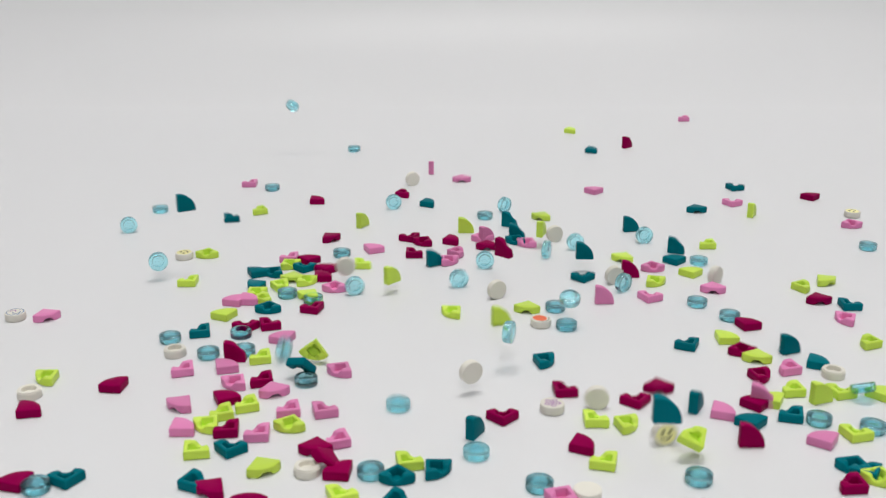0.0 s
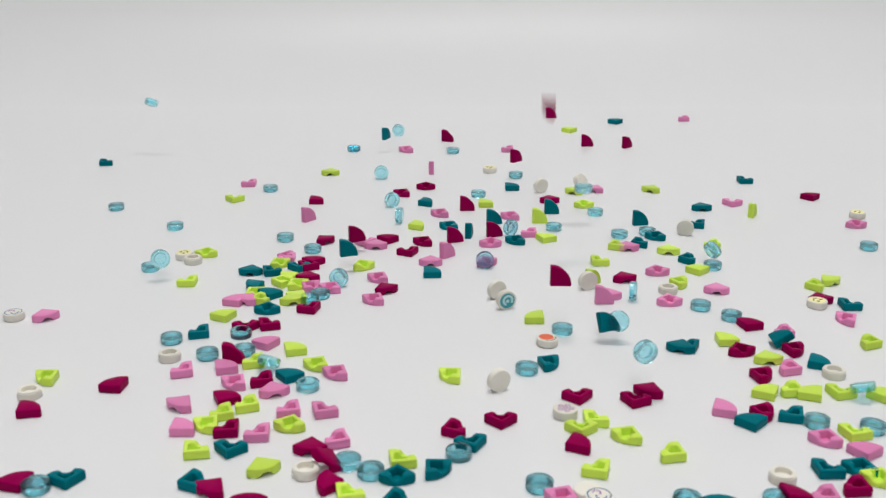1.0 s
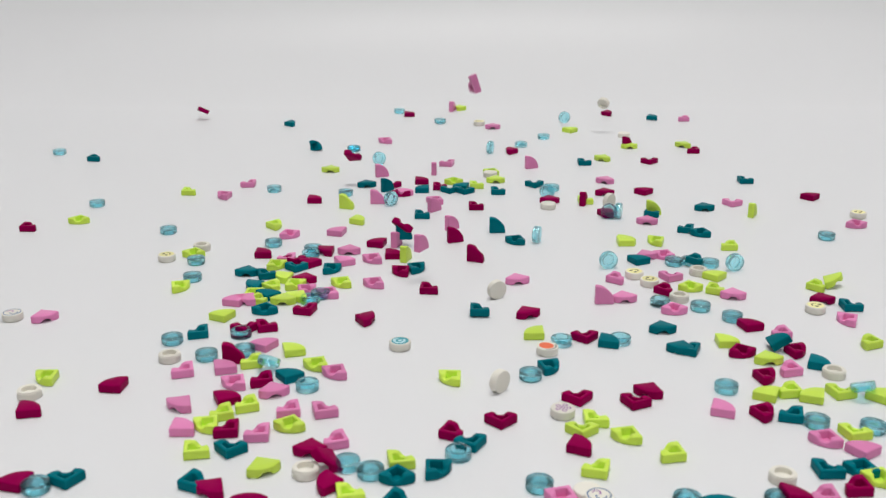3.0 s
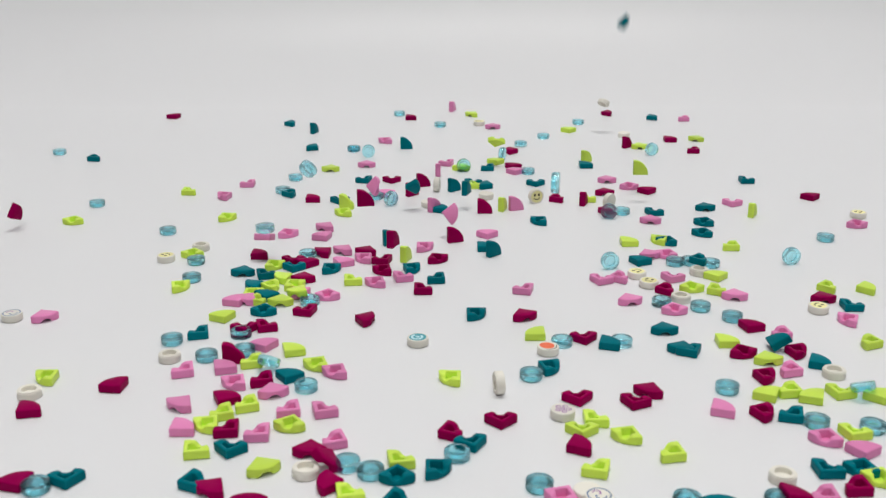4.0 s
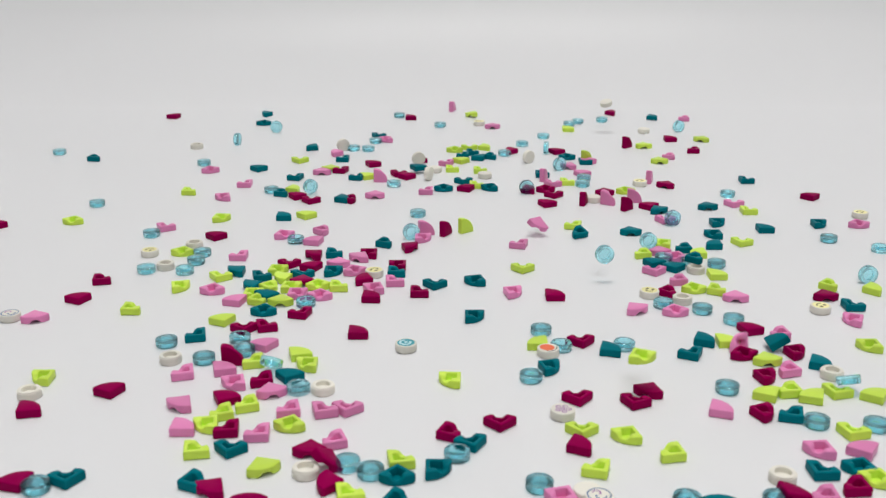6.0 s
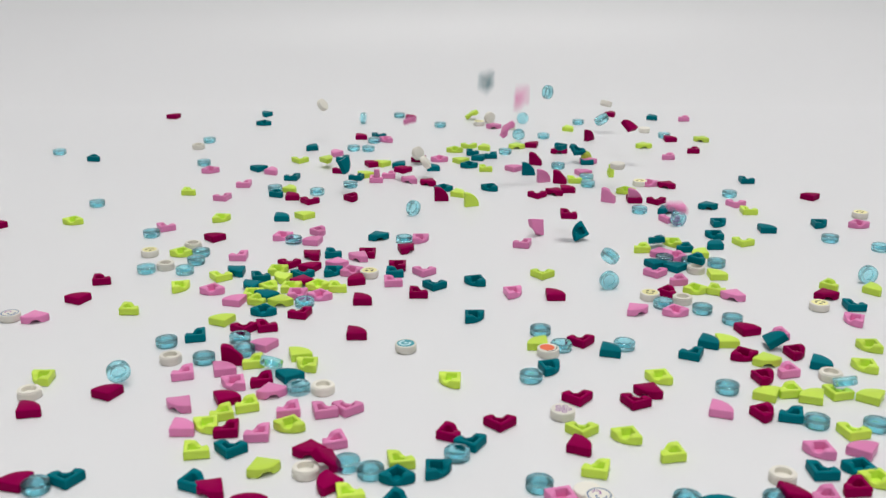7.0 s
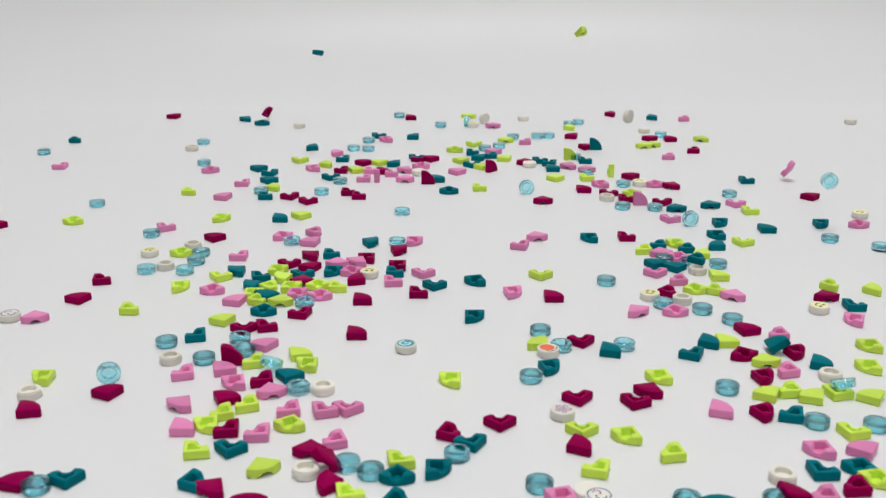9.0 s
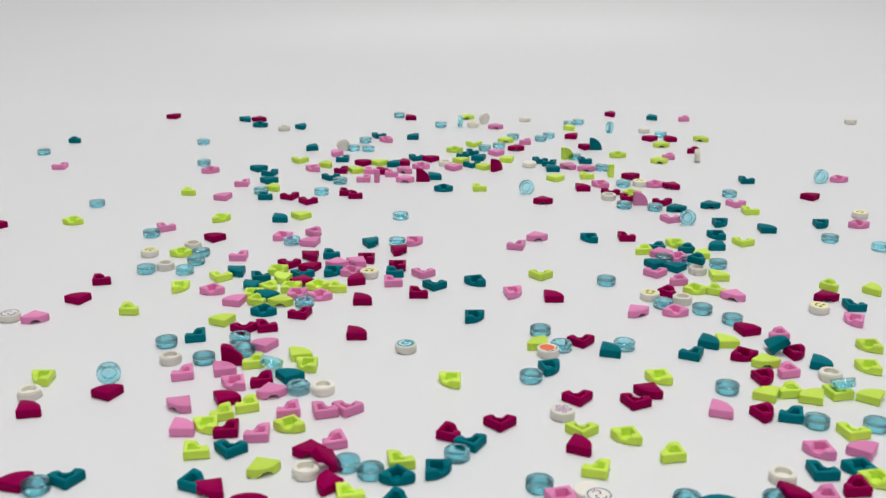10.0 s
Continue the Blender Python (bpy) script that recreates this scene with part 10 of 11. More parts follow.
    travel(p305, 'M', (0, 43.1, 345, 0, 0, 230, 'f'), (0.4, 67.6, 338.3, 0, 0), (0.5, 67.6, 338.3, 0, 0), (1, 67.4, 337.6, 0, 0), (2, 67.4, 337.6, 0, 0), (2.5, 67.2, 336.3, 0, 0), (10, 67.2, 336.3, 0, 0))
    travel(p306, 'B', (0.0, 121.7, 480.5, 0, 0, 0, 'u'), (0.5, 61, 342.1, 21.3, 0, 10, 's'), (1, 70.6, 342.1, 13.8, 0, 20, 's'), (1.5, 90.7, 342.1, 4, 0, 30, 's'), (1.9, 105.4, 342.1, 0, 0, 40, 's'), (2, 106.6, 351, 0, -8), (2.5, 101.5, 348.2, 0, 0), (4, 101.8, 346.8, 0, 0), (10, 101.8, 346.8, 0, 0))
    travel(p307, 'P', (0, 95.6, 328.8, 0, 0), (0.5, 96.6, 330.6, 0, 0), (1, 96.6, 330.6, 0, 0), (1.5, 96, 330.6, 0, 0), (4.5, 96, 330.6, 0, 0), (5, 95.3, 330, 0, 0), (10, 95.3, 330, 0, 0))
    travel(p308, 'L', (0, 61.6, 320, 0, 0, 150, 'f'), (0.1, 61.2, 315.8, 0, 0, 150, 'f'), (0.3, 60.2, 313.1, 0, 0), (0.5, 60.2, 313.1, 0, 0), (1, 60.3, 311.9, 0, 0), (10, 60.3, 311.9, 0, 0))
    travel(p309, 'B', (0, 78, 286.1, 0, 0, 0, 'u'), (0.5, 72.7, 275, 0, 0, 0, 'u'), (0.6, 71.7, 273.5, 0, 0), (10, 71.7, 273.5, 0, 0))
    travel(p310, 'M', (0.0, -55.2, 459.5, 0, 0, 225, 'u'), (0.5, -54.9, 469, 0, 0, 30, 's'), (1, -42.5, 497.8, 5.6, 0, 30, 's'), (1.5, 2.5, 497.8, 0, 0, 225, 'u'), (2, -10.5, 466.1, 0, 0, 225, 'u'), (2.5, -24.4, 490.2, 0, 0, 225, 'u'), (3.18, -24.4, 490.2, 0, 0, 225, 'u'), (4, -28.8, 482.1, 0, 0, 300, 'f'), (4.5, -34, 407.4, 0, -44), (5, -33.8, 395.9, 4.5, -44), (5.5, -34.2, 395.9, 0, 0), (7, -34.9, 395, 0, 0), (10, -34.9, 395, 0, 0))
    drop(p311, 'L', (1.35, 9.3, 596.9), (1.5, 15.1, 598.8, 0, 0, 225, 'f'), (2.0, 19.4, 611.9, 0, 0, 225, 'f'), (2.5, 19.4, 613.1, 0, 0, 225, 'f'), (7.0, 8.8, 596.0, 0, 0, 200, 'u'), (7.5, 22.3, 591.7, 0, 0, 30, 's'), (8.9, 20.7, 602.2, 0, 0), (9, 20.9, 607.8, 0, 0), (10, 20.9, 607.8, 0, 0))
    travel(p312, 'M', (0, 124.6, 404.3, 0, 0), (0.5, 125.3, 404.3, 0, 0), (1, 125.3, 404.3, 0, 0), (1.5, 125.4, 403.4, 0, 0), (2, 125.8, 403.4, 0, 0), (2.5, 125.1, 403.4, 0, 0), (4, 125.5, 402.5, 0, 0), (4.5, 125.3, 401.7, 0, 0), (5, 125, 400.8, 0, 0), (5.5, 124.8, 399.9, 0, 0), (7, 122.8, 399, 0, 0), (10, 122.8, 399, 0, 0))
    travel(p313, 'M', (0, 108.9, 335, 0, 0, 270, 'u'), (1, 115.1, 378.6, 0, 0), (1.5, 115.2, 377.8, 0, 0), (2, 115.2, 377.8, 0, 0), (2.5, 114.9, 377.8, 0, 0), (4, 115.3, 377, 0, 0), (4.5, 115, 377, 0, 0), (5, 115, 377, 0, 0), (5.5, 115.1, 376.2, 0, 0), (7, 115, 374.7, 0, 0), (10, 115, 374.7, 0, 0))
    travel(p314, 'T', (0, 87.3, 332.6, 0, 0, 60, 's'), (0.8, 130.8, 386.1, 4.1, -66), (1, 133.3, 386.1, 0, 0), (1.5, 131.7, 382, 0, 0), (2, 131.6, 382.8, 0, 0), (2.5, 131.3, 382.8, 0, 0), (4, 131.3, 382.8, 0, 0), (4.5, 131.2, 383.7, 0, 0), (5, 131, 382, 0, 0), (5.5, 130.7, 382, 0, 0), (7, 130.4, 384.5, 0, 0), (7.5, 129.9, 380.3, 0, 0), (10, 129.9, 380.3, 0, 0))
    travel(p315, 'M', (0, 115.5, 378.8, 0, -62), (0.5, 135.4, 379.6, 0, 0), (1, 136.1, 379.6, 0, 0), (1.5, 136.5, 378.8, 0, 0), (2.5, 136.5, 378.8, 0, 0), (4, 136.6, 378, 0, 0), (4.5, 136.6, 378, 0, 0), (5, 135.7, 377.2, 0, 0), (10, 135.7, 377.2, 0, 0))
    travel(p316, 'L', (0, 119.6, 372.6, 0, -16), (0.5, 123.2, 371.6, 0, 0), (2.5, 123.5, 371.1, 0, 0), (5.5, 122.8, 370.1, 0, 0), (10, 121.7, 368.6, 0, 0))
    travel(p317, 'P', (0, 128.8, 363, 0, 0), (1, 128.8, 363, 0, 0), (1.5, 128.9, 362.2, 0, 0), (2.5, 128.9, 362.2, 0, 0), (4, 128.7, 361.5, 0, 0), (4.5, 128.6, 362.2, 0, 0), (5, 128.3, 361.5, 0, 0), (5.5, 128.3, 361.5, 0, 0), (7, 127.5, 360.8, 0, 0), (10, 127.5, 360.8, 0, 0))
    travel(p318, 'T', (0, 141, 367.8, 0, 0), (0.5, 141.6, 368.6, 0, 0), (1, 141.4, 367.8, 0, 0), (2, 141.4, 367.8, 0, 0), (2.5, 141.1, 367.1, 0, 0), (4, 141.7, 367.8, 0, 0), (4.5, 141.7, 367.8, 0, 0), (5, 141.5, 367.1, 0, 0), (5.5, 141.5, 367.1, 0, 0), (7, 142.1, 367.1, 0, 0), (10, 142.1, 367.1, 0, 0))
    travel(p319, 'W', (0, 144, 359.1, 0, 0), (0.5, 144.3, 359.1, 0, 0), (5, 144.3, 359.1, 0, 0), (5.5, 144, 359.1, 0, 0), (7, 142.3, 356.9, 0, 0), (10, 142.3, 356.9, 0, 0))
    travel(p320, 'B', (0, 148, 339.9, 0, 5), (2.5, 148.3, 340.8, 0, 5), (4.5, 148.3, 340.8, 0, 5), (5.1, 145.1, 346.2, 0, 0), (5.5, 145.2, 346.2, 0, 0), (7, 143.4, 344.9, 0, 0), (7.5, 142.3, 343.5, 0, 0), (10, 142.3, 343.5, 0, 0))
    drop(p321, 'L', (6.19, 153.0, 363.7), (6.35, 160.7, 364.9, 7.1, -37), (7, 158.1, 364.9, 0, 0), (7.5, 159.1, 364.1, 0, 0), (10, 159.1, 364.1, 0, 0))
    travel(p322, 'M', (0, 116.5, 356.9, 0, 0), (0.5, 116.8, 356.9, 0, 0), (1, 117.2, 356.9, 0, 0), (1.5, 117, 356.2, 0, 0), (2, 118.2, 356.2, 0, 0), (4, 118.2, 356.2, 0, 0), (4.5, 118.6, 356.2, 0, 0), (5.5, 118.6, 356.2, 0, 0), (7, 117.4, 355.5, 0, 0), (10, 117.4, 355.5, 0, 0))
    travel(p323, 'L', (0.0, 114.8, 337.2, 0, 0, 288, 'u'), (0.5, 114.8, 343.3, 0, 0), (1, 114.8, 343.3, 0, 0), (1.5, 114.8, 341.9, 0, 0), (2, 115.6, 342.6, 0, 0), (2.5, 114.8, 341.9, 0, 0), (10, 114.8, 341.9, 0, 0))
    travel(p324, 'L', (0, 124.8, 345.2, 0, 0), (0.5, 124.5, 345.2, 0, 0), (1, 124.2, 345.2, 0, 0), (2, 124.2, 345.2, 0, 0), (2.5, 123.4, 344.6, 0, 0), (10, 123.4, 344.6, 0, 0))
    travel(p325, 'L', (0.0, 132.3, 338.6, 0, 0, 20, 's'), (0.5, 130.8, 344.4, 0, 0), (1, 130.5, 342.4, 0, 0), (1.5, 130.6, 341.8, 0, 0), (2, 130.6, 341.8, 0, 0), (2.5, 130.7, 341.1, 0, 0), (4, 130.2, 339.8, 0, 0), (4.5, 131, 341.1, 0, 0), (5, 130.2, 339.8, 0, 0), (10, 130.2, 339.8, 0, 0))
    travel(p326, 'L', (0, 141.3, 343.5, 0, 0), (4.5, 141.3, 343.5, 0, 0), (5, 140.6, 344.2, 0, 0), (5.5, 140.3, 344.2, 0, 0), (7, 139.9, 342.8, 0, 0), (10, 139.9, 342.8, 0, 0))
    travel(p327, 'L', (0, 155.3, 342.4, 0, -10), (2.5, 155, 340.6, 0, -10), (5.5, 152.6, 340.6, 0, 0), (6.8, 152.4, 340.4, 0, 0), (7, 150.9, 339.8, 0, 0), (10, 150.9, 339.8, 0, 0))
    travel(p328, 'M', (0, 99.4, 308.1, 0, 0, 0, 's'), (0.5, 109.6, 328, 0, 0), (10, 109.6, 328, 0, 0))
    travel(p330, 'B', (0.0, 126.9, 323.1, 0, 0, 0, 'u'), (0.5, 125.6, 321.5, 0, 0), (10, 125.6, 321.5, 0, 0))
    travel(p331, 'B', (0, 143, 317.6, 0, -17), (5, 143.2, 318.4, 0, -17), (5.2, 143.8, 321.6, 0, -17), (5.5, 144.7, 319.2, 0, 0), (10, 144.7, 319.2, 0, 0))
    travel(p332, 'L', (0, 135.7, 313.4, 0, 0), (0.5, 135.8, 314.6, 0, 0), (1, 135.6, 314, 0, 0), (4, 135.6, 314, 0, 0), (4.5, 135.3, 314.6, 0, 0), (10, 135.3, 314.6, 0, 0))
    drop(p333, 'P', (0.16, 119.5, 316.1), (0.3, 124.6, 310.4, 0, 9), (2.5, 124.7, 309.7, 0, 9), (4.5, 124.9, 310.4, 0, 9), (5, 121.8, 304.9, 0, 0), (5.1, 121.3, 304.9, 0, 0), (5.5, 120.5, 302.8, 0, 0), (10, 120.5, 302.8, 0, 0))
    travel(p334, 'P', (0.0, 123.8, 309.3, 0, 0, 280, 'u'), (0.5, 134.6, 302.2, 0, -21), (2, 134.6, 302.2, 0, -21), (2.5, 134.3, 302.8, 0, -21), (4.5, 134.3, 302.8, 0, -21), (5, 136.3, 302.2, 0, -8), (5.5, 134.3, 302.8, 0, 0), (10, 134.3, 302.8, 0, 0))
    travel(p335, 'T', (0, 130.6, 289.7, 0, 54), (0.5, 118.7, 290.7, 0, 0), (4.5, 118.7, 290.7, 0, 0), (5, 117.4, 290.2, 0, 0), (5.5, 116.7, 289.7, 0, 0), (10, 116.7, 289.7, 0, 0))
    travel(p336, 'T', (0, 127.6, 292.7, 0, -3), (0.5, 129.1, 291.7, 0, 0), (1.5, 129.1, 291.7, 0, 0), (2, 129.6, 291.7, 0, 0), (2.5, 129.4, 291.2, 0, 0), (4.5, 129.4, 291.2, 0, 0), (5, 129.1, 291.7, 0, 0), (10, 129.1, 291.7, 0, 0))
    travel(p337, 'W', (0.0, 53.3, 334.3, 0, 0, 0, 's'), (0.5, 103.7, 286.7, 0, 0), (10, 103.7, 286.7, 0, 0))
    drop(p338, 'M', (0.34, 89.2, 279.8), (0.5, 103.5, 276, 0, 0), (1, 103.7, 275.2, 0, 0), (4.5, 103.7, 275.2, 0, 0), (5, 103.5, 276, 0, 0), (10, 103.5, 276, 0, 0))
    drop(p339, 'B', (0.35, 97.1, 270.9), (0.5, 98.7, 274, 0, 0), (1, 98.1, 273.5, 0, 0), (2, 98.1, 273.5, 0, 0), (2.5, 98.6, 273.5, 0, 0), (4, 98.6, 273.5, 0, 0), (4.5, 98.1, 273.5, 0, 0), (10, 98.1, 273.5, 0, 0))
    drop(p340, 'P', (0.16, 100.8, 286.0), (0.3, 113.2, 276.6, 0, 0), (0.5, 112.9, 275.6, 0, 0), (10, 112.9, 275.6, 0, 0))
    travel(p341, 'M', (0, 123.4, 282.1, 0, 0), (0.5, 123.9, 280.6, 0, 0), (1, 123.9, 280.6, 0, 0), (1.5, 124.4, 280.6, 0, 0), (4.5, 124.4, 280.6, 0, 0), (5, 123.9, 280.6, 0, 0), (10, 123.9, 280.6, 0, 0))
    travel(p342, 'L', (0, 132.7, 286.1, 0, 0), (0.5, 132.6, 285.6, 0, 0), (2, 132.6, 285.6, 0, 0), (2.5, 132.8, 285.6, 0, 0), (4.5, 132.8, 285.6, 0, 0), (5, 131.8, 285.1, 0, 0), (10, 131.8, 285.1, 0, 0))
    travel(p344, 'L', (0, -91.3, 414.5, 0, 0), (0.5, -91.5, 413.6, 0, 0), (2, -91.5, 413.6, 0, 0), (2.5, -91.9, 413.6, 0, 0), (4, -91.7, 412.7, 0, 0), (4.5, -91.5, 411.7, 0, 0), (5, -91.1, 411.7, 0, 0), (5.5, -91, 408.9, 0, 0), (10, -91, 408.9, 0, 0))
    travel(p345, 'T', (0, -97.4, 397.1, 0, 0), (0.5, -97.4, 397.1, 0, 0), (1, -97.6, 396.2, 0, 0), (1.5, -97.6, 396.2, 0, 0), (2, -97.9, 396.2, 0, 0), (2.5, -97.9, 396.2, 0, 0), (4, -97.7, 395.4, 0, 0), (4.5, -98.6, 394.5, 0, 0), (5, -98.2, 392.8, 0, 0), (10, -98.2, 392.8, 0, 0))
    travel(p346, 'M', (0, -80.3, 402.5, 0, 0), (1, -80.3, 402.5, 0, 0), (1.5, -80.7, 400.7, 0, 0), (4, -80.7, 400.7, 0, 0), (4.5, -81.7, 402.5, 0, 0), (5, -80.7, 400.7, 0, 0), (10, -80.7, 400.7, 0, 0))
    travel(p347, 'M', (0, -71.1, 404.3, 0, 0), (0.5, -71.1, 404.3, 0, 0), (1, -71.4, 404.3, 0, 0), (1.5, -71.4, 404.3, 0, 0), (2, -71.6, 403.3, 0, 0), (2.5, -72.2, 402.5, 0, 0), (10, -72.2, 402.5, 0, 0))
    travel(p348, 'T', (0, -74.1, 421.6, 0, 0), (0.5, -74.3, 420.6, 0, 0), (1.5, -74.3, 420.6, 0, 0), (2, -74.7, 420.6, 0, 0), (2.5, -75, 420.6, 0, 0), (4, -75.5, 418.7, 0, 0), (10, -75.5, 418.7, 0, 0))
    travel(p349, 'B', (0, -81, 395.7, 0, 0), (4, -81, 395.7, 0, 0), (4.5, -80.8, 392.3, 0, 0), (5, -80.5, 390.6, 0, 0), (10, -80.5, 390.6, 0, 0))
    travel(p350, 'P', (0, -63.6, 390.7, 0, 11), (0.5, -68.7, 385.7, 0, 0), (1, -69.4, 385.7, 0, 0), (1.5, -69.8, 384.1, 0, 0), (4, -69.8, 384.1, 0, 0), (4.5, -71.6, 384.9, 0, 0), (5, -69.8, 384.1, 0, 0), (10, -69.8, 384.1, 0, 0))
    travel(p351, 'M', (0, -79.6, 372.6, 0, 0), (0.5, -79.8, 371.8, 0, 0), (1, -79.9, 371, 0, 0), (4, -79.9, 371, 0, 0), (4.5, -80, 369.5, 0, 0), (10, -80, 369.5, 0, 0))
    travel(p352, 'B', (0, -90.1, 376.2, 0, 0), (0.5, -90.3, 375.5, 0, 0), (1, -90.3, 375.5, 0, 0), (1.5, -90.1, 374.7, 0, 0), (2, -90.5, 374.7, 0, 0), (2.5, -90.5, 374.7, 0, 0), (4, -90.3, 373.9, 0, 0), (4.5, -90.8, 373.1, 0, 0), (5, -90.8, 371.6, 0, 0), (10, -90.8, 371.6, 0, 0))
    travel(p353, 'B', (0, -108.2, 390.6, 0, 0), (2.5, -107.1, 389.5, 0, 0), (4.8, -107.1, 387.9, 0, 0), (4.9, -107, 386.8, 0, 0), (5, -108, 386.8, 0, 0), (5.5, -108.7, 386.8, 0, 0), (10, -108.7, 386.8, 0, 0))
    travel(p354, 'W', (0, -103.3, 377.9, 0, 0), (0.5, -103.9, 374.7, 0, 0), (1, -104.4, 373.9, 0, 0), (1.5, -104.5, 373.1, 0, 0), (2, -104.5, 373.1, 0, 0), (2.5, -104.2, 373.1, 0, 0), (4, -104.2, 373.1, 0, 0), (4.5, -104.5, 373.1, 0, 0), (5, -103.5, 371.6, 0, 0), (10, -103.5, 371.6, 0, 0))
    travel(p355, 'P', (0, -96.3, 361.8, 0, 0), (0.5, -96.1, 361, 0, 0), (1, -96.4, 361, 0, 0), (2, -96.4, 361, 0, 0), (2.5, -96.1, 361, 0, 0), (4, -96.1, 361, 0, 0), (4.5, -96.3, 360.3, 0, 0), (5, -95.6, 358.8, 0, 0), (10, -95.6, 358.8, 0, 0))
    travel(p356, 'P', (0, -81.2, 364.4, 0, 0), (0.5, -81.2, 364.4, 0, 0), (1, -81.3, 363.7, 0, 0), (1.5, -81.3, 363.7, 0, 0), (2, -81.7, 363.7, 0, 0), (4, -81.7, 363.7, 0, 0), (4.5, -81.7, 362.2, 0, 0), (10, -81.7, 362.2, 0, 0))
    travel(p357, 'L', (0, -69.2, 372.5, 0, 0), (0.5, -70.2, 370.1, 0, 0), (1, -71.2, 368.6, 0, 0), (1.5, -71.9, 368.6, 0, 0), (4, -71.9, 368.6, 0, 0), (4.5, -71.2, 368.6, 0, 0), (10, -71.2, 368.6, 0, 0))
    drop(p358, 'B', (0.35, -47.5, 371.4), (0.5, -64, 361.6, 0, 0), (1, -65.1, 362.4, 0, 0), (4, -65.1, 362.4, 0, 0), (4.5, -64, 361.6, 0, 0), (10, -64, 361.6, 0, 0))
    travel(p361, 'T', (0, -51.9, 357.9, 3.5, 55), (0.5, -55.6, 357.9, 0, 0), (1, -56.3, 356.5, 0, 0), (10, -56.3, 356.5, 0, 0))
    travel(p362, 'M', (0, -55.3, 421.9, 0, 0), (0.5, -56.4, 421.9, 0, 0), (1, -56.7, 421.9, 0, 0), (1.5, -57.1, 421.9, 0, 0), (2, -57.7, 420.9, 0, 0), (2.5, -58.1, 420.9, 0, 0), (4, -57.9, 419.1, 0, 0), (4.5, -57.9, 419.1, 0, 0), (5, -59.1, 417.1, 0, 0), (5.5, -59.7, 416.2, 0, 0), (10, -59.7, 416.2, 0, 0))
    drop(p363, 'L', (0.24, -45.7, 389.9), (0.4, -50.3, 379.9, 7.3, 128), (0.5, -54.7, 379.9, 4.7, 49), (1, -57.6, 379.9, 0, 0), (1.5, -57.9, 379.9, 0, 0), (2, -58.1, 379.2, 0, 0), (4, -58.1, 379.2, 0, 0), (4.5, -56.5, 376.8, 0, 0), (5, -55, 375.2, 0, 0), (10, -55, 375.2, 0, 0))
    travel(p364, 'L', (0, -48.8, 370.7, 3.2, 81), (0.5, -48.2, 370.7, 0, 17), (1, -47.4, 366.1, 0, 17), (4, -47.4, 366.1, 0, 17), (4.5, -47.7, 366.1, 0, 17), (5, -50.7, 366.1, 0, 0), (10, -50.7, 366.1, 0, 0))
    travel(p365, 'B', (0, -49.8, 353.1, 0, -13), (0.5, -48.8, 350.3, 0, -13), (1, -48.7, 348.9, 0, -13), (2.5, -48.7, 348.9, 0, -13), (4, -49.2, 348.2, 0, -13), (4.5, -49.2, 348.2, 0, -13), (5, -51.8, 346.8, 0, 0), (10, -51.8, 346.8, 0, 0))
    travel(p366, 'W', (0, 9.8, 345.7, 4.4, 0, 30, 's'), (0.5, 15.3, 345.7, 0, 0, 70, 's'), (1, 19.9, 348, 0, 0, 30, 's'), (1.8, 20.3, 348, 0, 0, 80, 's'), (2.5, 20.1, 348, 0, 0, 30, 's'), (4, 19.9, 345.7, 0, 0, 100, 's'), (4.5, 19.7, 344.8, 0, 0, 60, 's'), (5, -42.4, 347.7, 0, 0), (5.5, -42.9, 346.4, 0, 0), (10, -42.9, 346.4, 0, 0))
    travel(p372, 'P', (0, -60.2, 344.4, 0, 0), (2.5, -60.2, 344.4, 0, 0), (4, -60.4, 343.7, 0, 0), (4.5, -60.4, 343.7, 0, 0), (5, -61, 343.7, 0, 0), (10, -61, 343.7, 0, 0))
    travel(p383, 'P', (0, -38.1, 361.2, 0, 0, 60, 'f'), (1, -39.4, 358.8, 0, 0, 60, 'f'), (4.5, -39.7, 359.8, 0, 0, 60, 'f'), (4.7, -39.7, 359.8, 0, 0, 60, 'f'), (5, -32.9, 331.3, 0, 0), (10, -32.9, 331.3, 0, 0))
    travel(p384, 'P', (0, -34.1, 309.1, 0, 0), (0.5, -34.4, 309.1, 0, 0), (1, -34.4, 309.1, 0, 0), (1.5, -34.6, 308.6, 0, 0), (2.5, -34.6, 308.6, 0, 0), (4, -35.2, 308.6, 0, 0), (10, -35.2, 308.6, 0, 0))
    travel(p385, 'M', (0, -40.8, 304, 0, 0), (0.5, -42.2, 304, 0, 0), (1, -42.5, 304, 0, 0), (1.5, -42.4, 303.5, 0, 0), (2.5, -42.4, 303.5, 0, 0), (4, -42.5, 302.4, 0, 0), (10, -42.5, 302.4, 0, 0))
    travel(p386, 'W', (0, -41.9, 291, 0, 0), (0.5, -41.6, 290.5, 0, 0), (1, -42.3, 290, 0, 0), (10, -42.3, 290, 0, 0))
    travel(p387, 'M', (0, -32, 289.8, 0, -50), (0.5, -31, 282.8, 3.9, -50), (1, -34.8, 282.8, 0, 0), (10, -34.8, 282.8, 0, 0))
    travel(p388, 'B', (0, -15.5, 333.8, 0, 0, 0, 'u'), (0.5, -35.3, 295.4, 56.7, 0, 10, 's'), (1, -29.8, 295.4, 0, 0), (1.5, -30, 294.4, 0, 0), (10, -30, 294.4, 0, 0))
    travel(p390, 'L', (0, -10.9, 295.5, 0, 0), (0.5, -12.5, 295.5, 0, 0), (1, -13.1, 296.6, 0, 0), (1.5, -13.1, 296.1, 0, 0), (2, -13.6, 296.1, 0, 0), (10, -13.6, 296.1, 0, 0))
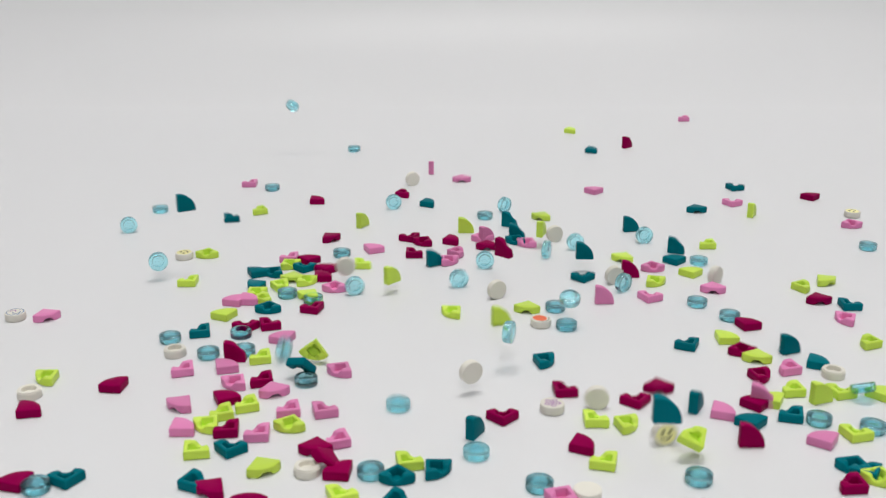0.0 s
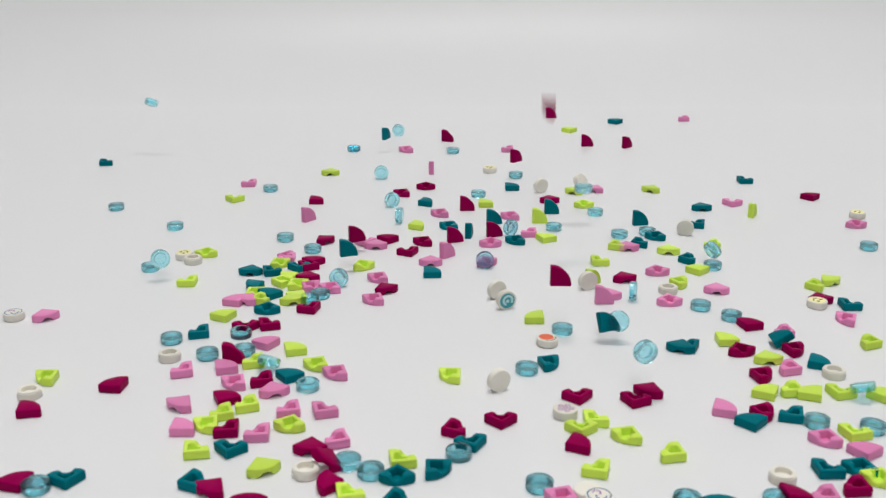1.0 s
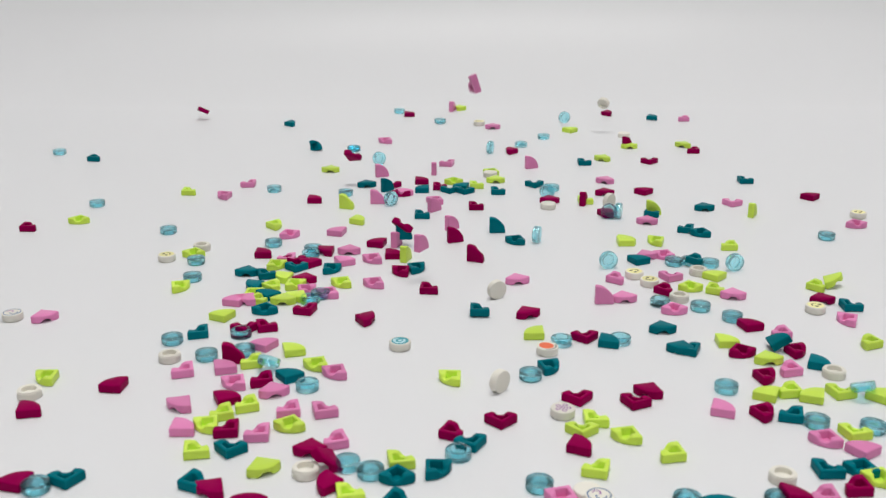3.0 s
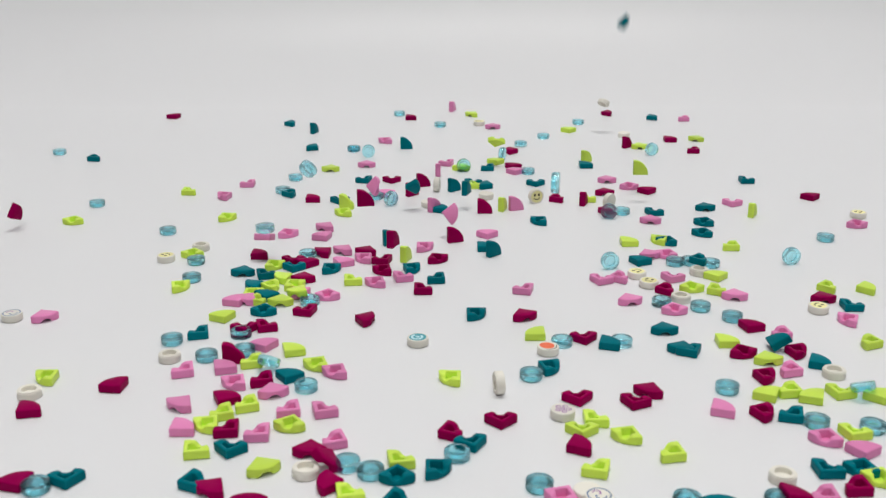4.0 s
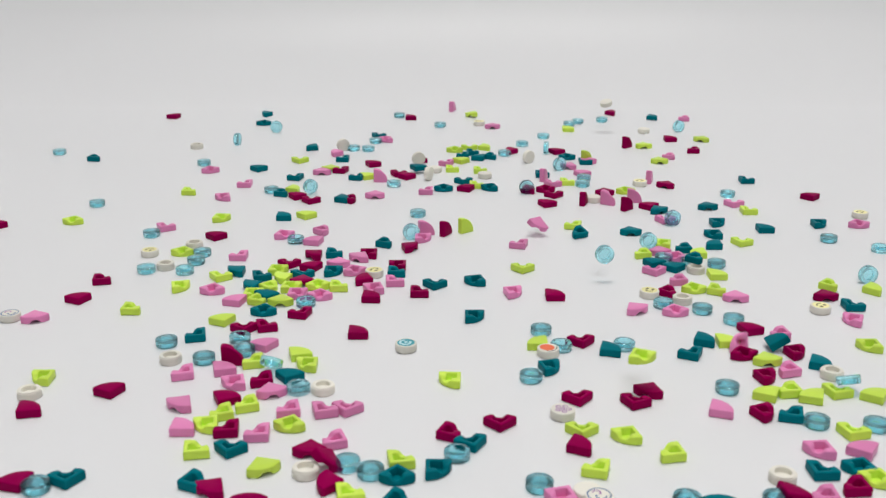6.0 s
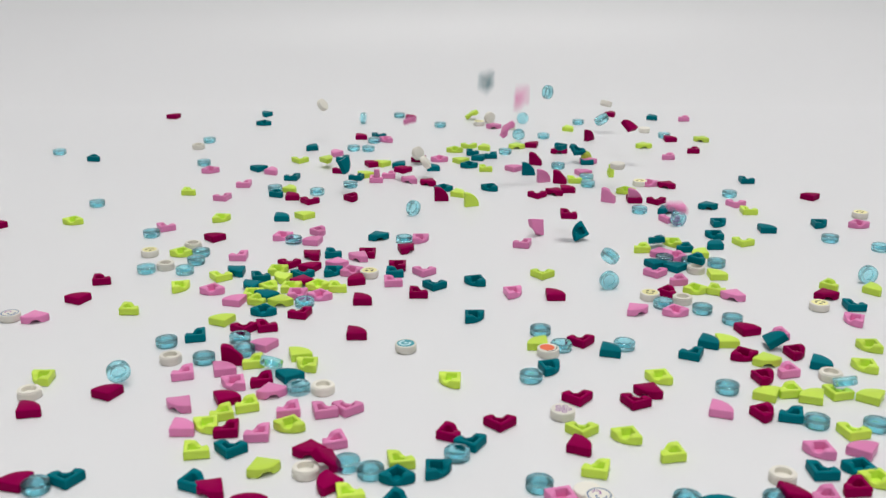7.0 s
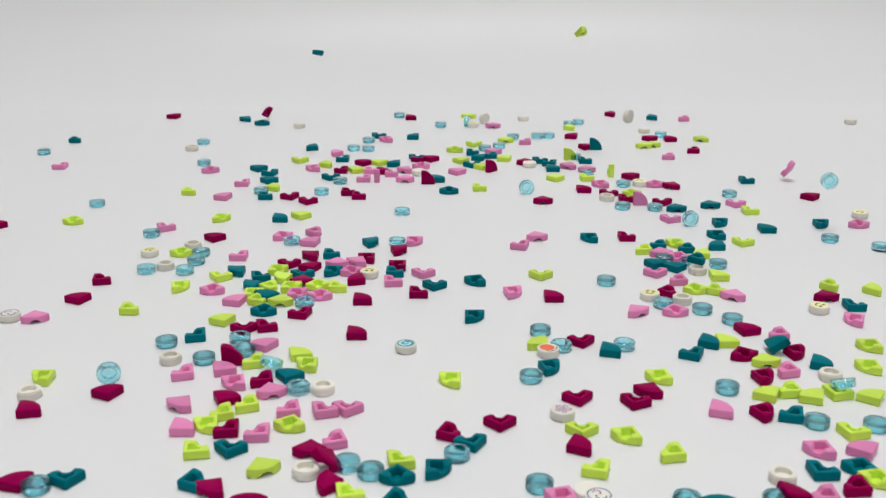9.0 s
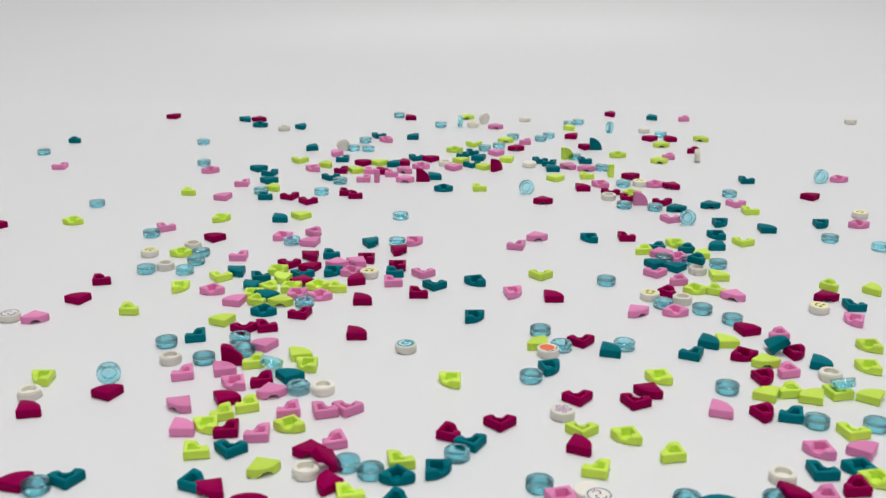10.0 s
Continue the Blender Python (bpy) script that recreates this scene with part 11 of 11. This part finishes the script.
    travel(p392, 'L', (0, -30.3, 276.4, 0, 12), (0.5, -30.3, 276.4, 0, 12), (1, -28, 276.9, 0, 0), (10, -28, 276.9, 0, 0))
    travel(p393, 'L', (0.0, 3.8, 417.4, 0, 0, 42, 'f'), (0.6, 3.2, 358.2, 0, 0), (1, 2.9, 356.8, 0, 0), (1.5, 2.9, 356, 0, 0), (2, 2.9, 356, 0, 0), (2.5, 2.9, 355.3, 0, 0), (4, 2.9, 354.6, 0, 0), (4.5, 2.9, 354.6, 0, 0), (5, 2.9, 353.2, 0, 0), (10, 2.9, 353.2, 0, 0))
    travel(p394, 'L', (0, 79, 300.6, 5.6, -41), (0.5, 72.8, 300.6, 0, 0), (10, 72.8, 300.6, 0, 0))
    travel(p397, 'M', (0, 20.2, 325.4, 0, 0), (0.5, 19.7, 325.4, 0, 0), (1, 19.5, 323, 0, 0), (4.5, 19.5, 323, 0, 0), (5, 19.1, 321.1, 0, 0), (10, 19.1, 321.1, 0, 0))
    travel(p399, 'Xb', (0, -178.2, 413.5, 0, 0), (0.5, -178.9, 413.5, 0, 0), (1, -178.9, 413.5, 0, 0), (1.5, -179.3, 413.5, 0, 0), (2.5, -179.3, 413.5, 0, 0), (4, -179.3, 412.6, 0, 0), (4.5, -179.7, 413.5, 0, 0), (5, -180, 412.6, 0, 0), (10, -180, 412.6, 0, 0))
    travel(p400, 'B', (0, -155.2, 564.1, 0, 0, 0, 'u'), (0.5, -179.4, 569, 0, 0, 0, 'u'), (1, -180.8, 569, 0, 0, 0, 'u'), (2.1, -180.8, 569, 0, 0, 0, 'u'), (2.3, -189.5, 573.8, 0, 0), (2.5, -193.4, 575.5, 0, 0), (10, -193.4, 575.5, 0, 0))
    travel(p401, 'L', (0, 167.5, 386.3, 0, -68), (1.5, 167.5, 386.3, 0, -68), (2, 167.8, 386.3, 0, -68), (4.5, 167.8, 386.3, 0, -68), (5, 171.6, 383, 2.9, -74), (5.5, 166.6, 383, 0, 0), (10, 166.6, 383, 0, 0))
    drop(p405, 'M', (1.85, -139.5, 527.6), (2.0, -143.5, 524.6, 0, 0, 330, 's'), (2.5, -216.3, 532.6, 0, 0, 225, 'f'), (3.8, -216.3, 532.6, 0, 0, 225, 'f'), (4.3, -234.3, 536.4, 0, 0), (10, -234.3, 536.4, 0, 0))
    travel(p407, 'T', (0, 62.8, 271.1, 28.7, 0, 0, 's'), (0.3, 80.4, 271.1, 0, 0), (10, 80.4, 271.1, 0, 0))
    drop(p410, 'L', (2.35, -89.0, 538.3), (2.5, -88.1, 536.4, 0, 0, 180, 'f'), (4.0, -116.0, 549.5, 0, 0, 130, 'f'), (4.6, -118.9, 548.3, 0, 0), (10, -118.9, 548.3, 0, 0))
    drop(p411, 'B', (0.85, 1.8, 696.4), (1.0, 6.6, 697.4, 0, 0, 10, 'u'), (1.5, 2.5, 840.4, 0, 0, 10, 's'), (2.0, 5.0, 646.0, 0, 0, 10, 's'), (2.5, -2.1, 788.8, 0, 0, 10, 'u'), (4.0, 12.9, 649.3, 0, 0, 10, 's'), (4.5, 32.3, 603.5, 0, 0, 10, 's'), (5.0, 53.6, 504.7, 0, 0, 10, 's'), (5.5, 48.5, 599.9, 0, 0), (7.0, 74.2, 448.1, 0, 0, 10, 's'), (7.5, -25.0, 776.8, 0, 0, 10, 'u'), (8, 54.3, 594, 0, 0, 0, 's'), (9, 48.5, 599.9, 0, 0), (10, 48.5, 599.9, 0, 0))
    drop(p412, 'M', (0.85, 55.4, 579.6), (1.0, 60.2, 582.4, 0, 0, 90, 'u'), (4.0, 64.6, 585.1, 0, 0, 200, 'f'), (4.5, 56.4, 575.5, 4.7, 0, 30, 's'), (5.5, 58.2, 575.5, 0, 0, 250, 'u'), (7.0, 54.2, 593.2, 0, 0, 270, 'f'), (7.5, 72.6, 601.6, 0, 0, 300, 'f'), (8.6, 56.4, 581, 0, 0), (10, 56.4, 581, 0, 0))


motions()
